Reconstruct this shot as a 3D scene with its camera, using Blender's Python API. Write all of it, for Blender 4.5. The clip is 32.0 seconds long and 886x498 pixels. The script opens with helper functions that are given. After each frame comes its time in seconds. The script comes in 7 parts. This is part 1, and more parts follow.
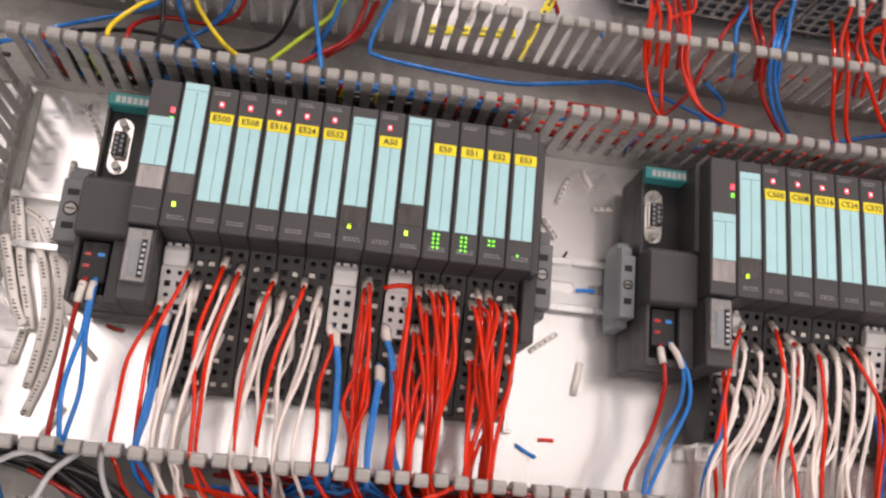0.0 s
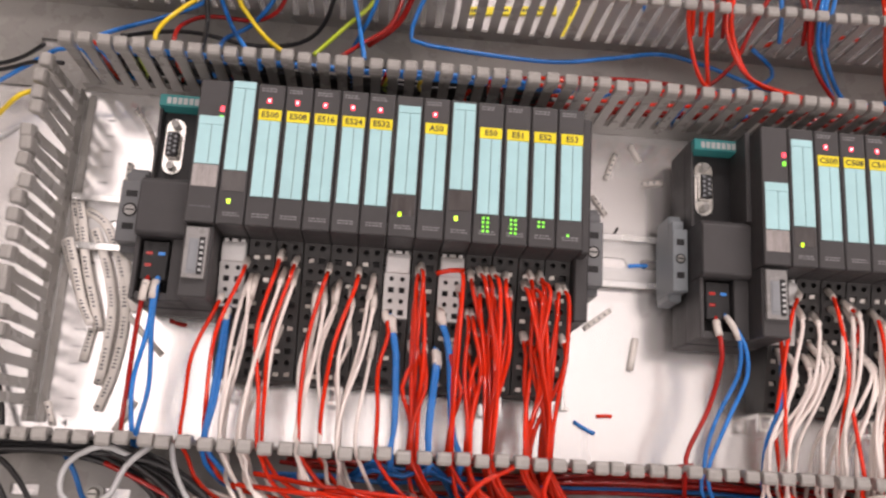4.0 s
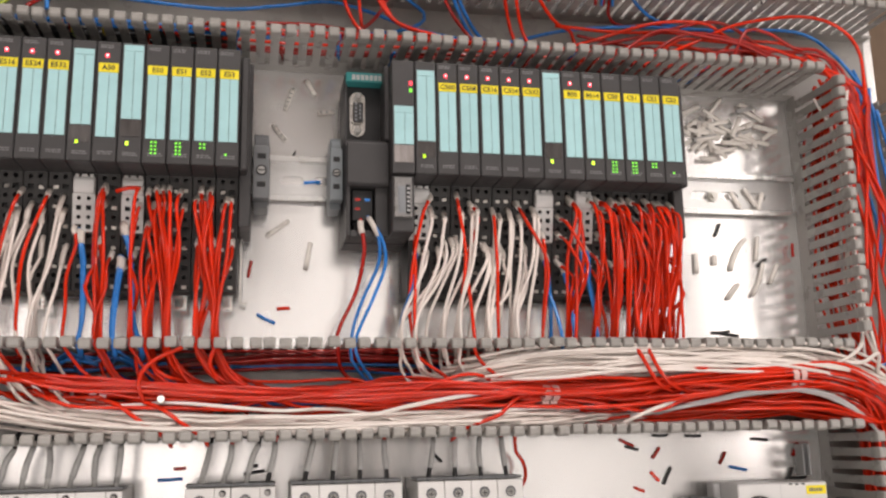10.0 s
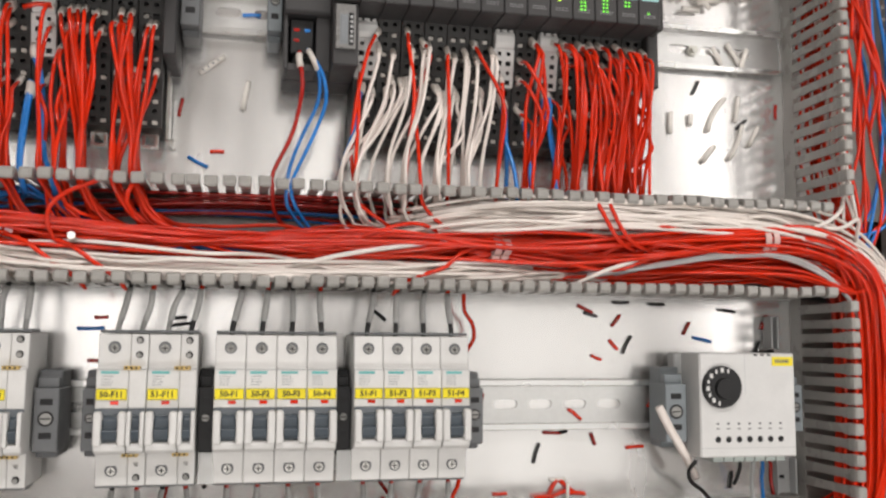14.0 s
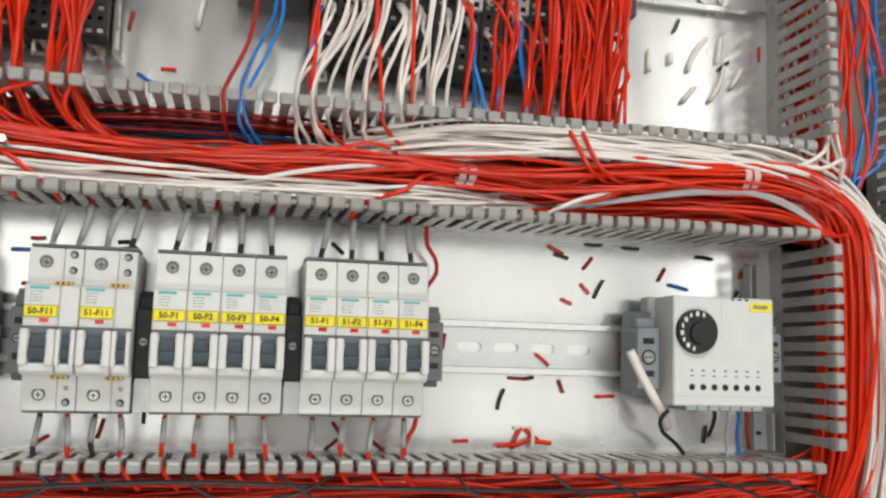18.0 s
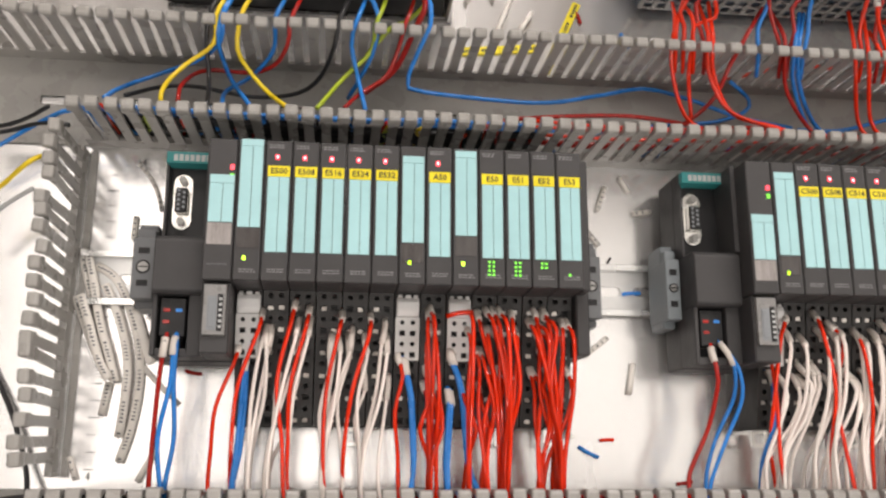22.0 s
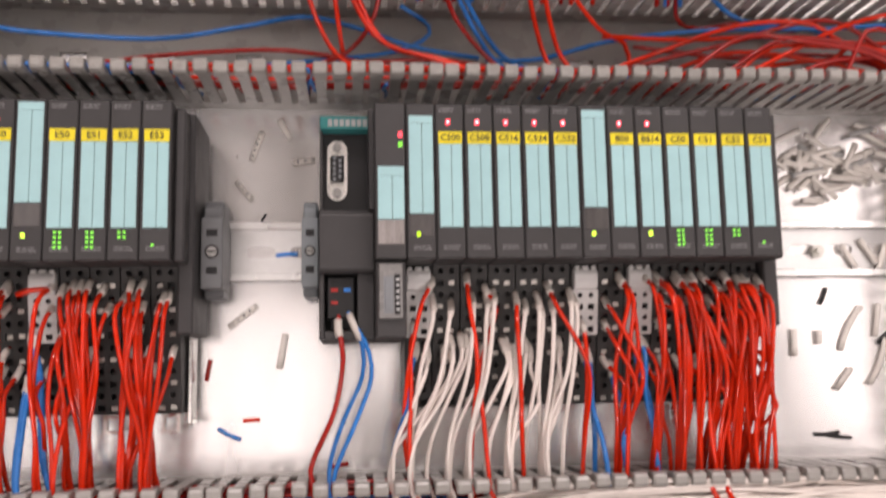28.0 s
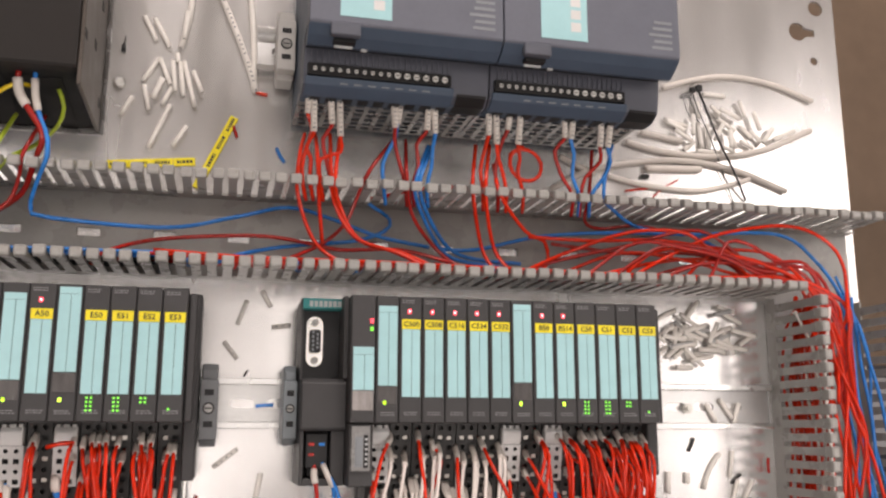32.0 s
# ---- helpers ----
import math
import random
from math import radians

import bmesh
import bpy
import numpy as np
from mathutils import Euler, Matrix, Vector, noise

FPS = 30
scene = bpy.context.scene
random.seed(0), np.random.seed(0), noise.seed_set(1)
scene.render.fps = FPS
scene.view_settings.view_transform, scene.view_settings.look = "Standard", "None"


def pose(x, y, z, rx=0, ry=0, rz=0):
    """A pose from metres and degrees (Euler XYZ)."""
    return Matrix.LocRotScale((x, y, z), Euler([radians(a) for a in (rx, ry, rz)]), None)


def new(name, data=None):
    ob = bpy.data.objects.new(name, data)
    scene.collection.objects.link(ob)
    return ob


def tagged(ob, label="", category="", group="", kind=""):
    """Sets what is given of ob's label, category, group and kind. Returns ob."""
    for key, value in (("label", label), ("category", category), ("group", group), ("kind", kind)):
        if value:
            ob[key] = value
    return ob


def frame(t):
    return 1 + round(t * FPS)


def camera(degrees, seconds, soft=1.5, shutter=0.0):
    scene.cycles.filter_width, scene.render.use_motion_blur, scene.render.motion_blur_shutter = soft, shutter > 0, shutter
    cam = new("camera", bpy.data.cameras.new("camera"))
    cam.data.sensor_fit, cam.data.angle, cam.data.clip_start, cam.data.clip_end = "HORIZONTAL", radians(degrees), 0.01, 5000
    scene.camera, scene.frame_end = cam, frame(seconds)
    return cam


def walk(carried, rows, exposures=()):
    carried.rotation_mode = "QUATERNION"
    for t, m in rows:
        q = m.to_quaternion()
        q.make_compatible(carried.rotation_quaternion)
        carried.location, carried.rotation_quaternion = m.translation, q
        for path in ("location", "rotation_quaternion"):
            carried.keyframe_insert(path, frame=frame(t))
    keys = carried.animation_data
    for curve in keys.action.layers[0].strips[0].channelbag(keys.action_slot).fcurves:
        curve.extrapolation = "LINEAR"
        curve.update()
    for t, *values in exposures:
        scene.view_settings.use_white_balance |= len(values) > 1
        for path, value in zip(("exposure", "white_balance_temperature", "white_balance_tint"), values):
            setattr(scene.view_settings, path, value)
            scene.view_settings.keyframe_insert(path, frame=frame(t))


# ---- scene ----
SHUTTER = 0.8
cam = camera(52.13, 32.0, soft=2.35, shutter=SHUTTER)
# seconds, place, turn: a phone held over a plate that lies on a bench
PATH = [
    (0.0, 0.0902, -0.1899, 0.5336, 15.24, -8.40, 5.00),
    (0.5, 0.0963, -0.1995, 0.5321, 15.91, -8.18, 4.24),
    (1.0, 0.0931, -0.1983, 0.5350, 15.60, -8.79, 3.78),
    (1.5, 0.0875, -0.1930, 0.5330, 15.15, -9.10, 4.07),
    (2.0, 0.0921, -0.1952, 0.5333, 15.55, -8.64, 4.24),
    (2.5, 0.0811, -0.1925, 0.5325, 14.95, -9.58, 4.33),
    (4.5, 0.0916, -0.1857, 0.5432, 13.43, -3.64, 2.86),
    (5.0, 0.0987, -0.1961, 0.5553, 12.46, -6.81, 2.11),
    (5.5, 0.1604, -0.2048, 0.5976, 10.84, -8.30, 0.55),
    (6.0, 0.1919, -0.2103, 0.6287, 10.63, -10.70, -0.20),
    (6.5, 0.1960, -0.2155, 0.6606, 10.87, -11.86, -1.02),
    (7.0, 0.1919, -0.2094, 0.6731, 10.27, -11.59, -0.66),
    (7.5, 0.1872, -0.2096, 0.6743, 10.57, -11.78, 0.08),
    (8.0, 0.1911, -0.2073, 0.6674, 10.00, -11.84, -0.01),
    (8.5, 0.1947, -0.2117, 0.6636, 10.62, -11.27, 0.07),
    (9.0, 0.2000, -0.2191, 0.6567, 11.11, -11.33, 0.12),
    (9.5, 0.2012, -0.2272, 0.6552, 11.46, -11.84, -0.52),
    (10.0, 0.2074, -0.2360, 0.6505, 11.79, -11.64, -1.18),
    (10.5, 0.2086, -0.2323, 0.6501, 10.95, -11.72, -1.07),
    (11.0, 0.2120, -0.2413, 0.6500, 11.57, -11.62, -1.40),
    (11.5, 0.2157, -0.2437, 0.6421, 10.95, -11.84, -1.63),
    (12.0, 0.2165, -0.2437, 0.6392, 10.02, -12.25, -0.71),
    (12.5, 0.2253, -0.2504, 0.6308, 9.65, -12.15, -0.28),
    (13.0, 0.2402, -0.2572, 0.6188, 7.88, -11.55, -0.09),
    (13.5, 0.2417, -0.2630, 0.6119, 6.45, -12.41, 0.35),
    (14.0, 0.2496, -0.2704, 0.6026, 5.90, -12.16, 0.42),
    (14.5, 0.2584, -0.2820, 0.6036, 6.41, -11.67, 0.27),
    (16.5, 0.2704, -0.3059, 0.5773, 4.80, -12.42, 1.57),
    (17.0, 0.2768, -0.3134, 0.5717, 4.96, -12.16, 1.58),
    (17.5, 0.2824, -0.3177, 0.5662, 4.67, -11.90, 1.38),
    (18.0, 0.2748, -0.3174, 0.5694, 6.37, -13.00, 1.66),
    (18.5, 0.2641, -0.3132, 0.5754, 6.03, -13.86, 1.66),
    (19.0, 0.2105, -0.2802, 0.5991, 9.25, -13.96, 0.25),
    (19.5, 0.1445, -0.2439, 0.5715, 7.55, -10.22, 2.11),
    (20.0, 0.1103, -0.2310, 0.5643, 9.44, -9.81, 0.48),
    (20.5, 0.0786, -0.1860, 0.5673, 11.57, -7.83, 0.23),
    (21.0, 0.0682, -0.1613, 0.5615, 12.94, -6.53, -0.20),
    (21.5, 0.0631, -0.1644, 0.5603, 12.78, -6.78, -0.35),
    (22.0, 0.0578, -0.1607, 0.5643, 13.31, -6.69, 0.16),
    (22.5, 0.0633, -0.1562, 0.5426, 11.92, -4.46, 1.71),
    (23.0, 0.0710, -0.1602, 0.5393, 11.63, -4.40, 1.27),
    (23.5, 0.0688, -0.1544, 0.5384, 11.07, -4.49, 2.00),
    (24.0, 0.0699, -0.1536, 0.5328, 11.21, -4.05, 2.50),
    (24.5, 0.0761, -0.1596, 0.5297, 11.13, -3.76, 1.79),
    (26.5, 0.1898, -0.1502, 0.5431, 8.71, -3.72, -1.48),
    (27.0, 0.2486, -0.1394, 0.5239, 7.11, -4.88, -1.40),
    (27.5, 0.2725, -0.1269, 0.5191, 7.26, -5.57, -1.24),
    (28.0, 0.2804, -0.1212, 0.5247, 7.83, -5.99, -1.13),
    (28.5, 0.2728, -0.0998, 0.5536, 9.87, -6.63, -0.89),
    (29.0, 0.2602, -0.0878, 0.5900, 11.57, -7.87, -0.95),
    (29.5, 0.2497, -0.0834, 0.6009, 12.38, -9.55, -0.64),
    (30.0, 0.2489, -0.0783, 0.6037, 12.11, -9.56, -0.34),
    (30.5, 0.2312, -0.0766, 0.6403, 12.57, -11.49, -0.65),
    (31.0, 0.2119, -0.0681, 0.6568, 12.76, -13.39, -0.53),
    (31.5, 0.2144, -0.0727, 0.6475, 12.14, -13.78, -0.16),
    (32.0, 0.2137, -0.0704, 0.6445, 11.39, -13.92, 0.03),
]
# lamps, all out of view: x, y, width, length, share of power
# second, third and sixth are added fill with no known source
LAMPS = [(0.02, -0.25, 0.48, 0.62, 0.047), (0.515, 0.18, 0.47, 0.74, 0.026), (1.105, -0.20, 0.65, 1.50, 0.030), (2.06, 0.30, 0.80, 1.30, 0.41), (-0.56, 0.25, 0.60, 1.20, 0.125), (0.3, -1.9, 2.2, 0.5, 1.35), (0.5, 2.2, 2.4, 0.5, 3.5)]
walk(cam, [(row[0], pose(*row[1:])) for row in PATH],
     exposures=[(0.0, 0.0, 6650, 18), (4.0, 0.0, 6700, 20), (6.0, -0.18, 6850, 19), (10.0, -0.20, 6680, 13), (14.0, -0.20, 6400, 8), (16.0, -0.16, 6200, 2), (19.0, -0.16, 6200, 2), (20.0, -0.26, 6350, 9), (22.0, 0.02, 6650, 10),
                (24.5, 0.04, 6750, 19), (27.0, -0.18, 6750, 20), (32.0, -0.20, 6700, 14)])

# ---- light: unseen lamps, some of them added fill, on a closed ceiling ----
world = bpy.data.worlds.new("workshop")
scene.world = world
world.use_nodes = True
world.node_tree.nodes["Background"].inputs[0].default_value = (0.9, 0.95, 1.0, 1)
world.node_tree.nodes["Background"].inputs[1].default_value = 0.01
CEIL = 2.05
LAMP_POWER = 27.0


# ---- materials ----
def shade(name, base, rough=0.5, metal=0.0, vary=0.06, scale=60.0, bump=0.0, bscale=400.0, spec=0.5, rvar=0.08, emit=None,
          alpha=1.0, trans=0.0, coat=0.0, stretch=(1, 1, 1), perob=0.0, dirt=None, dirt_at=0.62):
    """A surface: base colour with cloudy and fine variation, uneven gloss and a little relief."""
    m = bpy.data.materials.new(name)
    m.use_nodes = True
    nt = m.node_tree
    n, l = nt.nodes, nt.links
    p = n["Principled BSDF"]
    tc = n.new("ShaderNodeTexCoord")
    mp = n.new("ShaderNodeMapping")
    mp.inputs["Scale"].default_value = stretch
    l.new(tc.outputs["Object"], mp.inputs[0])
    src = mp.outputs[0]
    oi = n.new("ShaderNodeObjectInfo")
    sh = n.new("ShaderNodeVectorMath")
    sh.operation = "MULTIPLY_ADD"
    l.new(oi.outputs["Random"], sh.inputs[0])
    sh.inputs[1].default_value = (3.1, 5.7, 2.3)
    l.new(src, sh.inputs[2])
    big = n.new("ShaderNodeTexNoise")
    big.inputs["Scale"].default_value = scale
    big.inputs["Detail"].default_value = 5
    l.new(sh.outputs[0], big.inputs["Vector"])
    fine = n.new("ShaderNodeTexNoise")
    fine.inputs["Scale"].default_value = scale * 9
    fine.inputs["Detail"].default_value = 3
    l.new(sh.outputs[0], fine.inputs["Vector"])
    mix = n.new("ShaderNodeMath")
    mix.operation = "MULTIPLY_ADD"
    l.new(fine.outputs[0], mix.inputs[0])
    mix.inputs[1].default_value = 0.45
    l.new(big.outputs[0], mix.inputs[2])
    rng = n.new("ShaderNodeMapRange")
    rng.inputs["From Min"].default_value, rng.inputs["From Max"].default_value = 0.35, 1.1
    rng.inputs["To Min"].default_value, rng.inputs["To Max"].default_value = 1 - vary * 2, 1 + vary * 2
    l.new(mix.outputs[0], rng.inputs["Value"])
    val = rng.outputs[0]
    if perob:
        r2 = n.new("ShaderNodeMapRange")
        r2.inputs["To Min"].default_value, r2.inputs["To Max"].default_value = 1 - perob, 1 + perob
        l.new(oi.outputs["Random"], r2.inputs["Value"])
        mu = n.new("ShaderNodeMath")
        mu.operation = "MULTIPLY"
        l.new(val, mu.inputs[0])
        l.new(r2.outputs[0], mu.inputs[1])
        val = mu.outputs[0]
    col = n.new("ShaderNodeVectorMath")
    col.operation = "SCALE"
    col.inputs[0].default_value = base[:3]
    l.new(val, col.inputs["Scale"])
    out = col.outputs[0]
    if dirt:
        dm = n.new("ShaderNodeTexNoise")
        dm.inputs["Scale"].default_value = scale * 2.3
        dm.inputs["Detail"].default_value = 8
        l.new(sh.outputs[0], dm.inputs["Vector"])
        dr = n.new("ShaderNodeMapRange")
        dr.inputs["From Min"].default_value, dr.inputs["From Max"].default_value = dirt_at, dirt_at + 0.15
        dr.inputs["To Max"].default_value = 0.7
        l.new(dm.outputs[0], dr.inputs["Value"])
        mx = n.new("ShaderNodeMix")
        mx.data_type = "RGBA"
        l.new(dr.outputs[0], mx.inputs["Factor"])
        l.new(out, mx.inputs["A"])
        mx.inputs["B"].default_value = (*dirt, 1)
        out = mx.outputs["Result"]
    l.new(out, p.inputs["Base Color"])
    rr = n.new("ShaderNodeMapRange")
    rr.inputs["From Min"].default_value, rr.inputs["From Max"].default_value = 0.3, 0.75
    rr.inputs["To Min"].default_value, rr.inputs["To Max"].default_value = max(0.02, rough - rvar), min(1, rough + rvar)
    l.new(big.outputs[0], rr.inputs["Value"])
    l.new(rr.outputs[0], p.inputs["Roughness"])
    p.inputs["Metallic"].default_value = metal
    p.inputs["Specular IOR Level"].default_value = spec
    p.inputs["Coat Weight"].default_value = coat
    p.inputs["Transmission Weight"].default_value = trans
    p.inputs["Alpha"].default_value = alpha
    if bump:
        bn = n.new("ShaderNodeTexNoise")
        bn.inputs["Scale"].default_value = bscale
        bn.inputs["Detail"].default_value = 4
        l.new(sh.outputs[0], bn.inputs["Vector"])
        b = n.new("ShaderNodeBump")
        b.inputs["Strength"].default_value = bump
        b.inputs["Distance"].default_value = 0.0006
        l.new(bn.outputs[0], b.inputs["Height"])
        l.new(b.outputs[0], p.inputs["Normal"])
    if emit:
        p.inputs["Emission Color"].default_value = (*emit[:3], 1)
        p.inputs["Emission Strength"].default_value = emit[3]
    return m


M_PLATE = shade("galvanised_sheet", (0.78, 0.77, 0.76), 0.22, 0.74, vary=0.035, scale=7, bump=0.06, bscale=42, rvar=0.07, stretch=(5, 1, 1))
M_RAIL = shade("zinc_rail", (0.70, 0.70, 0.69), 0.36, 0.9, vary=0.05, scale=30)
M_RAILEDGE = shade("zinc_rail_edge", (0.74, 0.74, 0.73), 0.27, 1.0, vary=0.06, scale=30)
M_DUCT = shade("grey_pvc", (0.325, 0.314, 0.294), 0.30, vary=0.05, scale=50, bump=0.05, perob=0.05)
M_TERM = shade("terminal_plastic", (0.034, 0.0332, 0.0325), 0.52, spec=0.4, vary=0.08, scale=90, bump=0.2, bscale=1500)
M_DARK = shade("anthracite_plastic", (0.050, 0.0485, 0.0495), 0.50, vary=0.07, scale=90, bump=0.25, bscale=1800, perob=0.06, spec=0.38)
M_BLACK = shade("black_plastic", (0.013, 0.013, 0.014), 0.45, spec=0.4, vary=0.1, scale=90, bump=0.15, bscale=1500)
# near black: colour of black parts, and shade painted into slots and recesses
M_SHADEBLACK = shade("recess_shade_black", (0.006, 0.006, 0.0067), 0.6, vary=0.1)
M_TURQ = shade("turquoise_label_film", (0.38, 0.64, 0.67), 0.36, vary=0.03, scale=70, perob=0.03)
M_TEAL = shade("teal_print", (0.03, 0.26, 0.26), 0.4, vary=0.04)
M_YELLOW = shade("yellow_tag", (0.86, 0.72, 0.015), 0.38, vary=0.05, scale=90, perob=0.06)
M_INK = shade("black_ink", (0.02, 0.02, 0.02), 0.55, vary=0.1)
M_PALEINK = shade("pale_grey_print", (0.20, 0.20, 0.205), 0.5, vary=0.1)
M_GREYINK = shade("grey_print", (0.12, 0.125, 0.13), 0.5, vary=0.1)
M_WHITE = shade("white_plastic", (0.68, 0.675, 0.66), 0.38, vary=0.04, scale=80, bump=0.08, bscale=1500, perob=0.04)
M_LGREY = shade("light_grey_plastic", (0.50, 0.51, 0.51), 0.42, vary=0.05, scale=80, bump=0.08, bscale=1500, perob=0.04)
M_MGREY = shade("mid_grey_plastic", (0.22, 0.235, 0.25), 0.45, vary=0.06, scale=80, bump=0.1, bscale=1500)
M_CLAMP = shade("end_clamp_grey", (0.13, 0.135, 0.14), 0.46, vary=0.06, scale=80, bump=0.1, bscale=1500)
M_SITOP = shade("warm_grey_housing", (0.132, 0.139, 0.170), 0.5, spec=0.35, vary=0.05, scale=40, bump=0.15, bscale=1600)
M_SITBLUE = shade("blue_grey_housing", (0.064, 0.089, 0.130), 0.48, spec=0.3, vary=0.06, scale=60, bump=0.12, bscale=1600)
M_STEEL = shade("bright_steel", (0.72, 0.71, 0.68), 0.24, 1.0, vary=0.08, scale=90)
M_COVER = shade("brown_grey_enamel", (0.024, 0.021, 0.0195), 0.6, spec=0.2, vary=0.05, scale=30, bump=0.1, bscale=900)
M_TOGGLE = shade("dark_toggle_plastic", (0.050, 0.066, 0.082), 0.4, vary=0.06, scale=80)
# streaks in both window colours imitate reflections on clear plastic
M_FILMWIN = shade("window_painted_sheen", (0.30, 0.275, 0.265), 0.22, vary=0.22, scale=60, stretch=(4, 0.6, 1))
M_DARKWIN = shade("smoky_window_painted_sheen", (0.066, 0.060, 0.058), 0.20, vary=0.22, scale=60, stretch=(4, 0.6, 1))
M_BRIGHT = shade("bright_screw_head", (0.80, 0.79, 0.76), 0.36, 0.6, vary=0.12, scale=300)
M_LEDGE = shade("slate_ledge", (0.098, 0.103, 0.126), 0.48, spec=0.35, vary=0.05, scale=60, bump=0.1, bscale=1600)
M_DULLSCREW = shade("dull_screw", (0.34, 0.335, 0.32), 0.42, 0.9, vary=0.2, scale=300)
M_SIDEPLATE = shade("brownish_steel_sheet", (0.115, 0.098, 0.086), 0.38, 0.6, vary=0.22, scale=45)
M_PERF = shade("perforated_steel", (0.32, 0.315, 0.31), 0.28, 0.9, vary=0.12, scale=60)
M_SLEEVEG = shade("grey_marker_sleeve", (0.44, 0.44, 0.43), 0.34, vary=0.08, scale=200, perob=0.15)
M_CLAMPBLUE = shade("blue_grey_clamp", (0.20, 0.225, 0.24), 0.45, vary=0.06, scale=80, bump=0.1, bscale=1500)
M_SCREW = shade("zinc_screw", (0.55, 0.54, 0.50), 0.36, 1.0, vary=0.12, scale=300)
M_BRASS = shade("brass", (0.55, 0.40, 0.16), 0.35, 1.0, vary=0.1, scale=200)
M_RED = shade("red_wire_pvc", (0.66, 0.027, 0.0055), 0.13, spec=0.42, vary=0.07, scale=50, perob=0.16)
# dark red wires, and a shaded copy of the red deep in the ducts
M_DRED = shade("dark_and_shaded_red_pvc", (0.36, 0.015, 0.010), 0.22, vary=0.07, scale=50, perob=0.12)
M_BLUE = shade("blue_wire_pvc", (0.024, 0.20, 0.60), 0.28, vary=0.07, scale=50, perob=0.14)
M_WIREW = shade("white_wire_pvc", (0.80, 0.735, 0.685), 0.34, vary=0.05, scale=50, perob=0.07)
M_BLK = shade("black_wire_pvc", (0.016, 0.016, 0.017), 0.36, vary=0.1, scale=50)
M_YEL = shade("yellow_wire_pvc", (0.82, 0.60, 0.02), 0.32, vary=0.06, scale=50)
M_GYEL = shade("green_yellow_wire_pvc", (0.36, 0.46, 0.03), 0.36, vary=0.2, scale=120)
M_SLEEVE = shade("white_marker_sleeve", (0.66, 0.61, 0.56), 0.42, vary=0.05, scale=120, perob=0.10)
M_STRIP = shade("translucent_marker_strip", (0.80, 0.765, 0.71), 0.36, vary=0.05, scale=120, perob=0.05)
M_CLEAR = shade("clear_plastic", (0.86, 0.87, 0.86), 0.2, vary=0.02, alpha=0.35)
M_TIE = shade("milky_cable_tie", (0.66, 0.44, 0.41), 0.36, vary=0.05)
M_LEDR = shade("red_led", (0.9, 0.1, 0.1), 0.3, emit=(1.0, 0.05, 0.09, 2.2))
M_LEDC = shade("led_core", (1.0, 0.8, 0.8), 0.3, emit=(1.0, 0.45, 0.5, 3.0))
M_LEDG = shade("green_led", (0.5, 0.9, 0.1), 0.3, emit=(0.62, 1.0, 0.03, 2.2))
M_LEDG2 = shade("pure_green_led", (0.2, 0.9, 0.1), 0.3, emit=(0.25, 1.0, 0.02, 0.6))
M_FLOOR = shade("brown_workshop_floor", (0.155, 0.105, 0.07), 0.6, vary=0.12, scale=3, bump=0.1, bscale=40)
M_WALL = shade("painted_wall", (0.66, 0.66, 0.64), 0.7, vary=0.03, scale=2)
M_CEIL = shade("ceiling_paint", (0.72, 0.72, 0.70), 0.8, vary=0.03, scale=2)
M_BENCH = shade("bench_board", (0.20, 0.14, 0.09), 0.6, vary=0.1, scale=8, stretch=(1, 10, 10))
M_TUBE = shade("lamp_diffuser", (0.9, 0.9, 0.9), 0.4, emit=(1.0, 0.97, 0.93, 1.0))
M_DARKSTEEL = shade("dark_painted_steel", (0.03, 0.03, 0.035), 0.4, vary=0.08, scale=20)
M_GREYFLEX = shade("grey_ribbed_hose", (0.22, 0.22, 0.225), 0.5, vary=0.08, scale=30)


# ---- mesh helpers ----
def part(name, bm, material, parent=None, label="", smooth=False):
    me = bpy.data.meshes.new(name)
    bm.to_mesh(me)
    bm.free()
    for mt in (material if isinstance(material, (list, tuple)) else (material,)):
        me.materials.append(mt)
    if smooth:
        for f in me.polygons:
            f.use_smooth = True
    ob = new(name, me)
    if parent is not None:
        ob.parent = parent
    if label:
        tagged(ob, label)
    return ob


def same_mesh(name, me, parent, m):
    ob = new(name, me)
    ob.parent = parent
    ob.matrix_basis = m
    return ob


def thing(name, label, category, group="", kind="", at=(0, 0, 0)):
    e = new(name)
    e.empty_display_size = 0.01
    e.location = at
    return tagged(e, label, category, group, kind)


def box(bm, x0, x1, y0, y1, z0, z1, bevel=0.0, mat=0, seg=1):
    vs = [bm.verts.new((x, y, z)) for x in (x0, x1) for y in (y0, y1) for z in (z0, z1)]
    quads = ((0, 1, 3, 2), (4, 6, 7, 5), (0, 4, 5, 1), (2, 3, 7, 6), (0, 2, 6, 4), (1, 5, 7, 3))
    fs = [bm.faces.new([vs[i] for i in q]) for q in quads]
    for f in fs:
        f.material_index = mat
    if bevel > 0:
        es = list({e for f in fs for e in f.edges})
        got = bmesh.ops.bevel(bm, geom=es, offset=bevel, segments=seg, affect="EDGES", profile=0.6)
        for f in got["faces"]:
            f.material_index = mat
    return fs


def boxes(*rows, bevel=0.0):
    bm = bmesh.new()
    for r in rows:
        box(bm, *r[:6], bevel=r[6] if len(r) > 6 else bevel, mat=r[7] if len(r) > 7 else 0)
    return bm


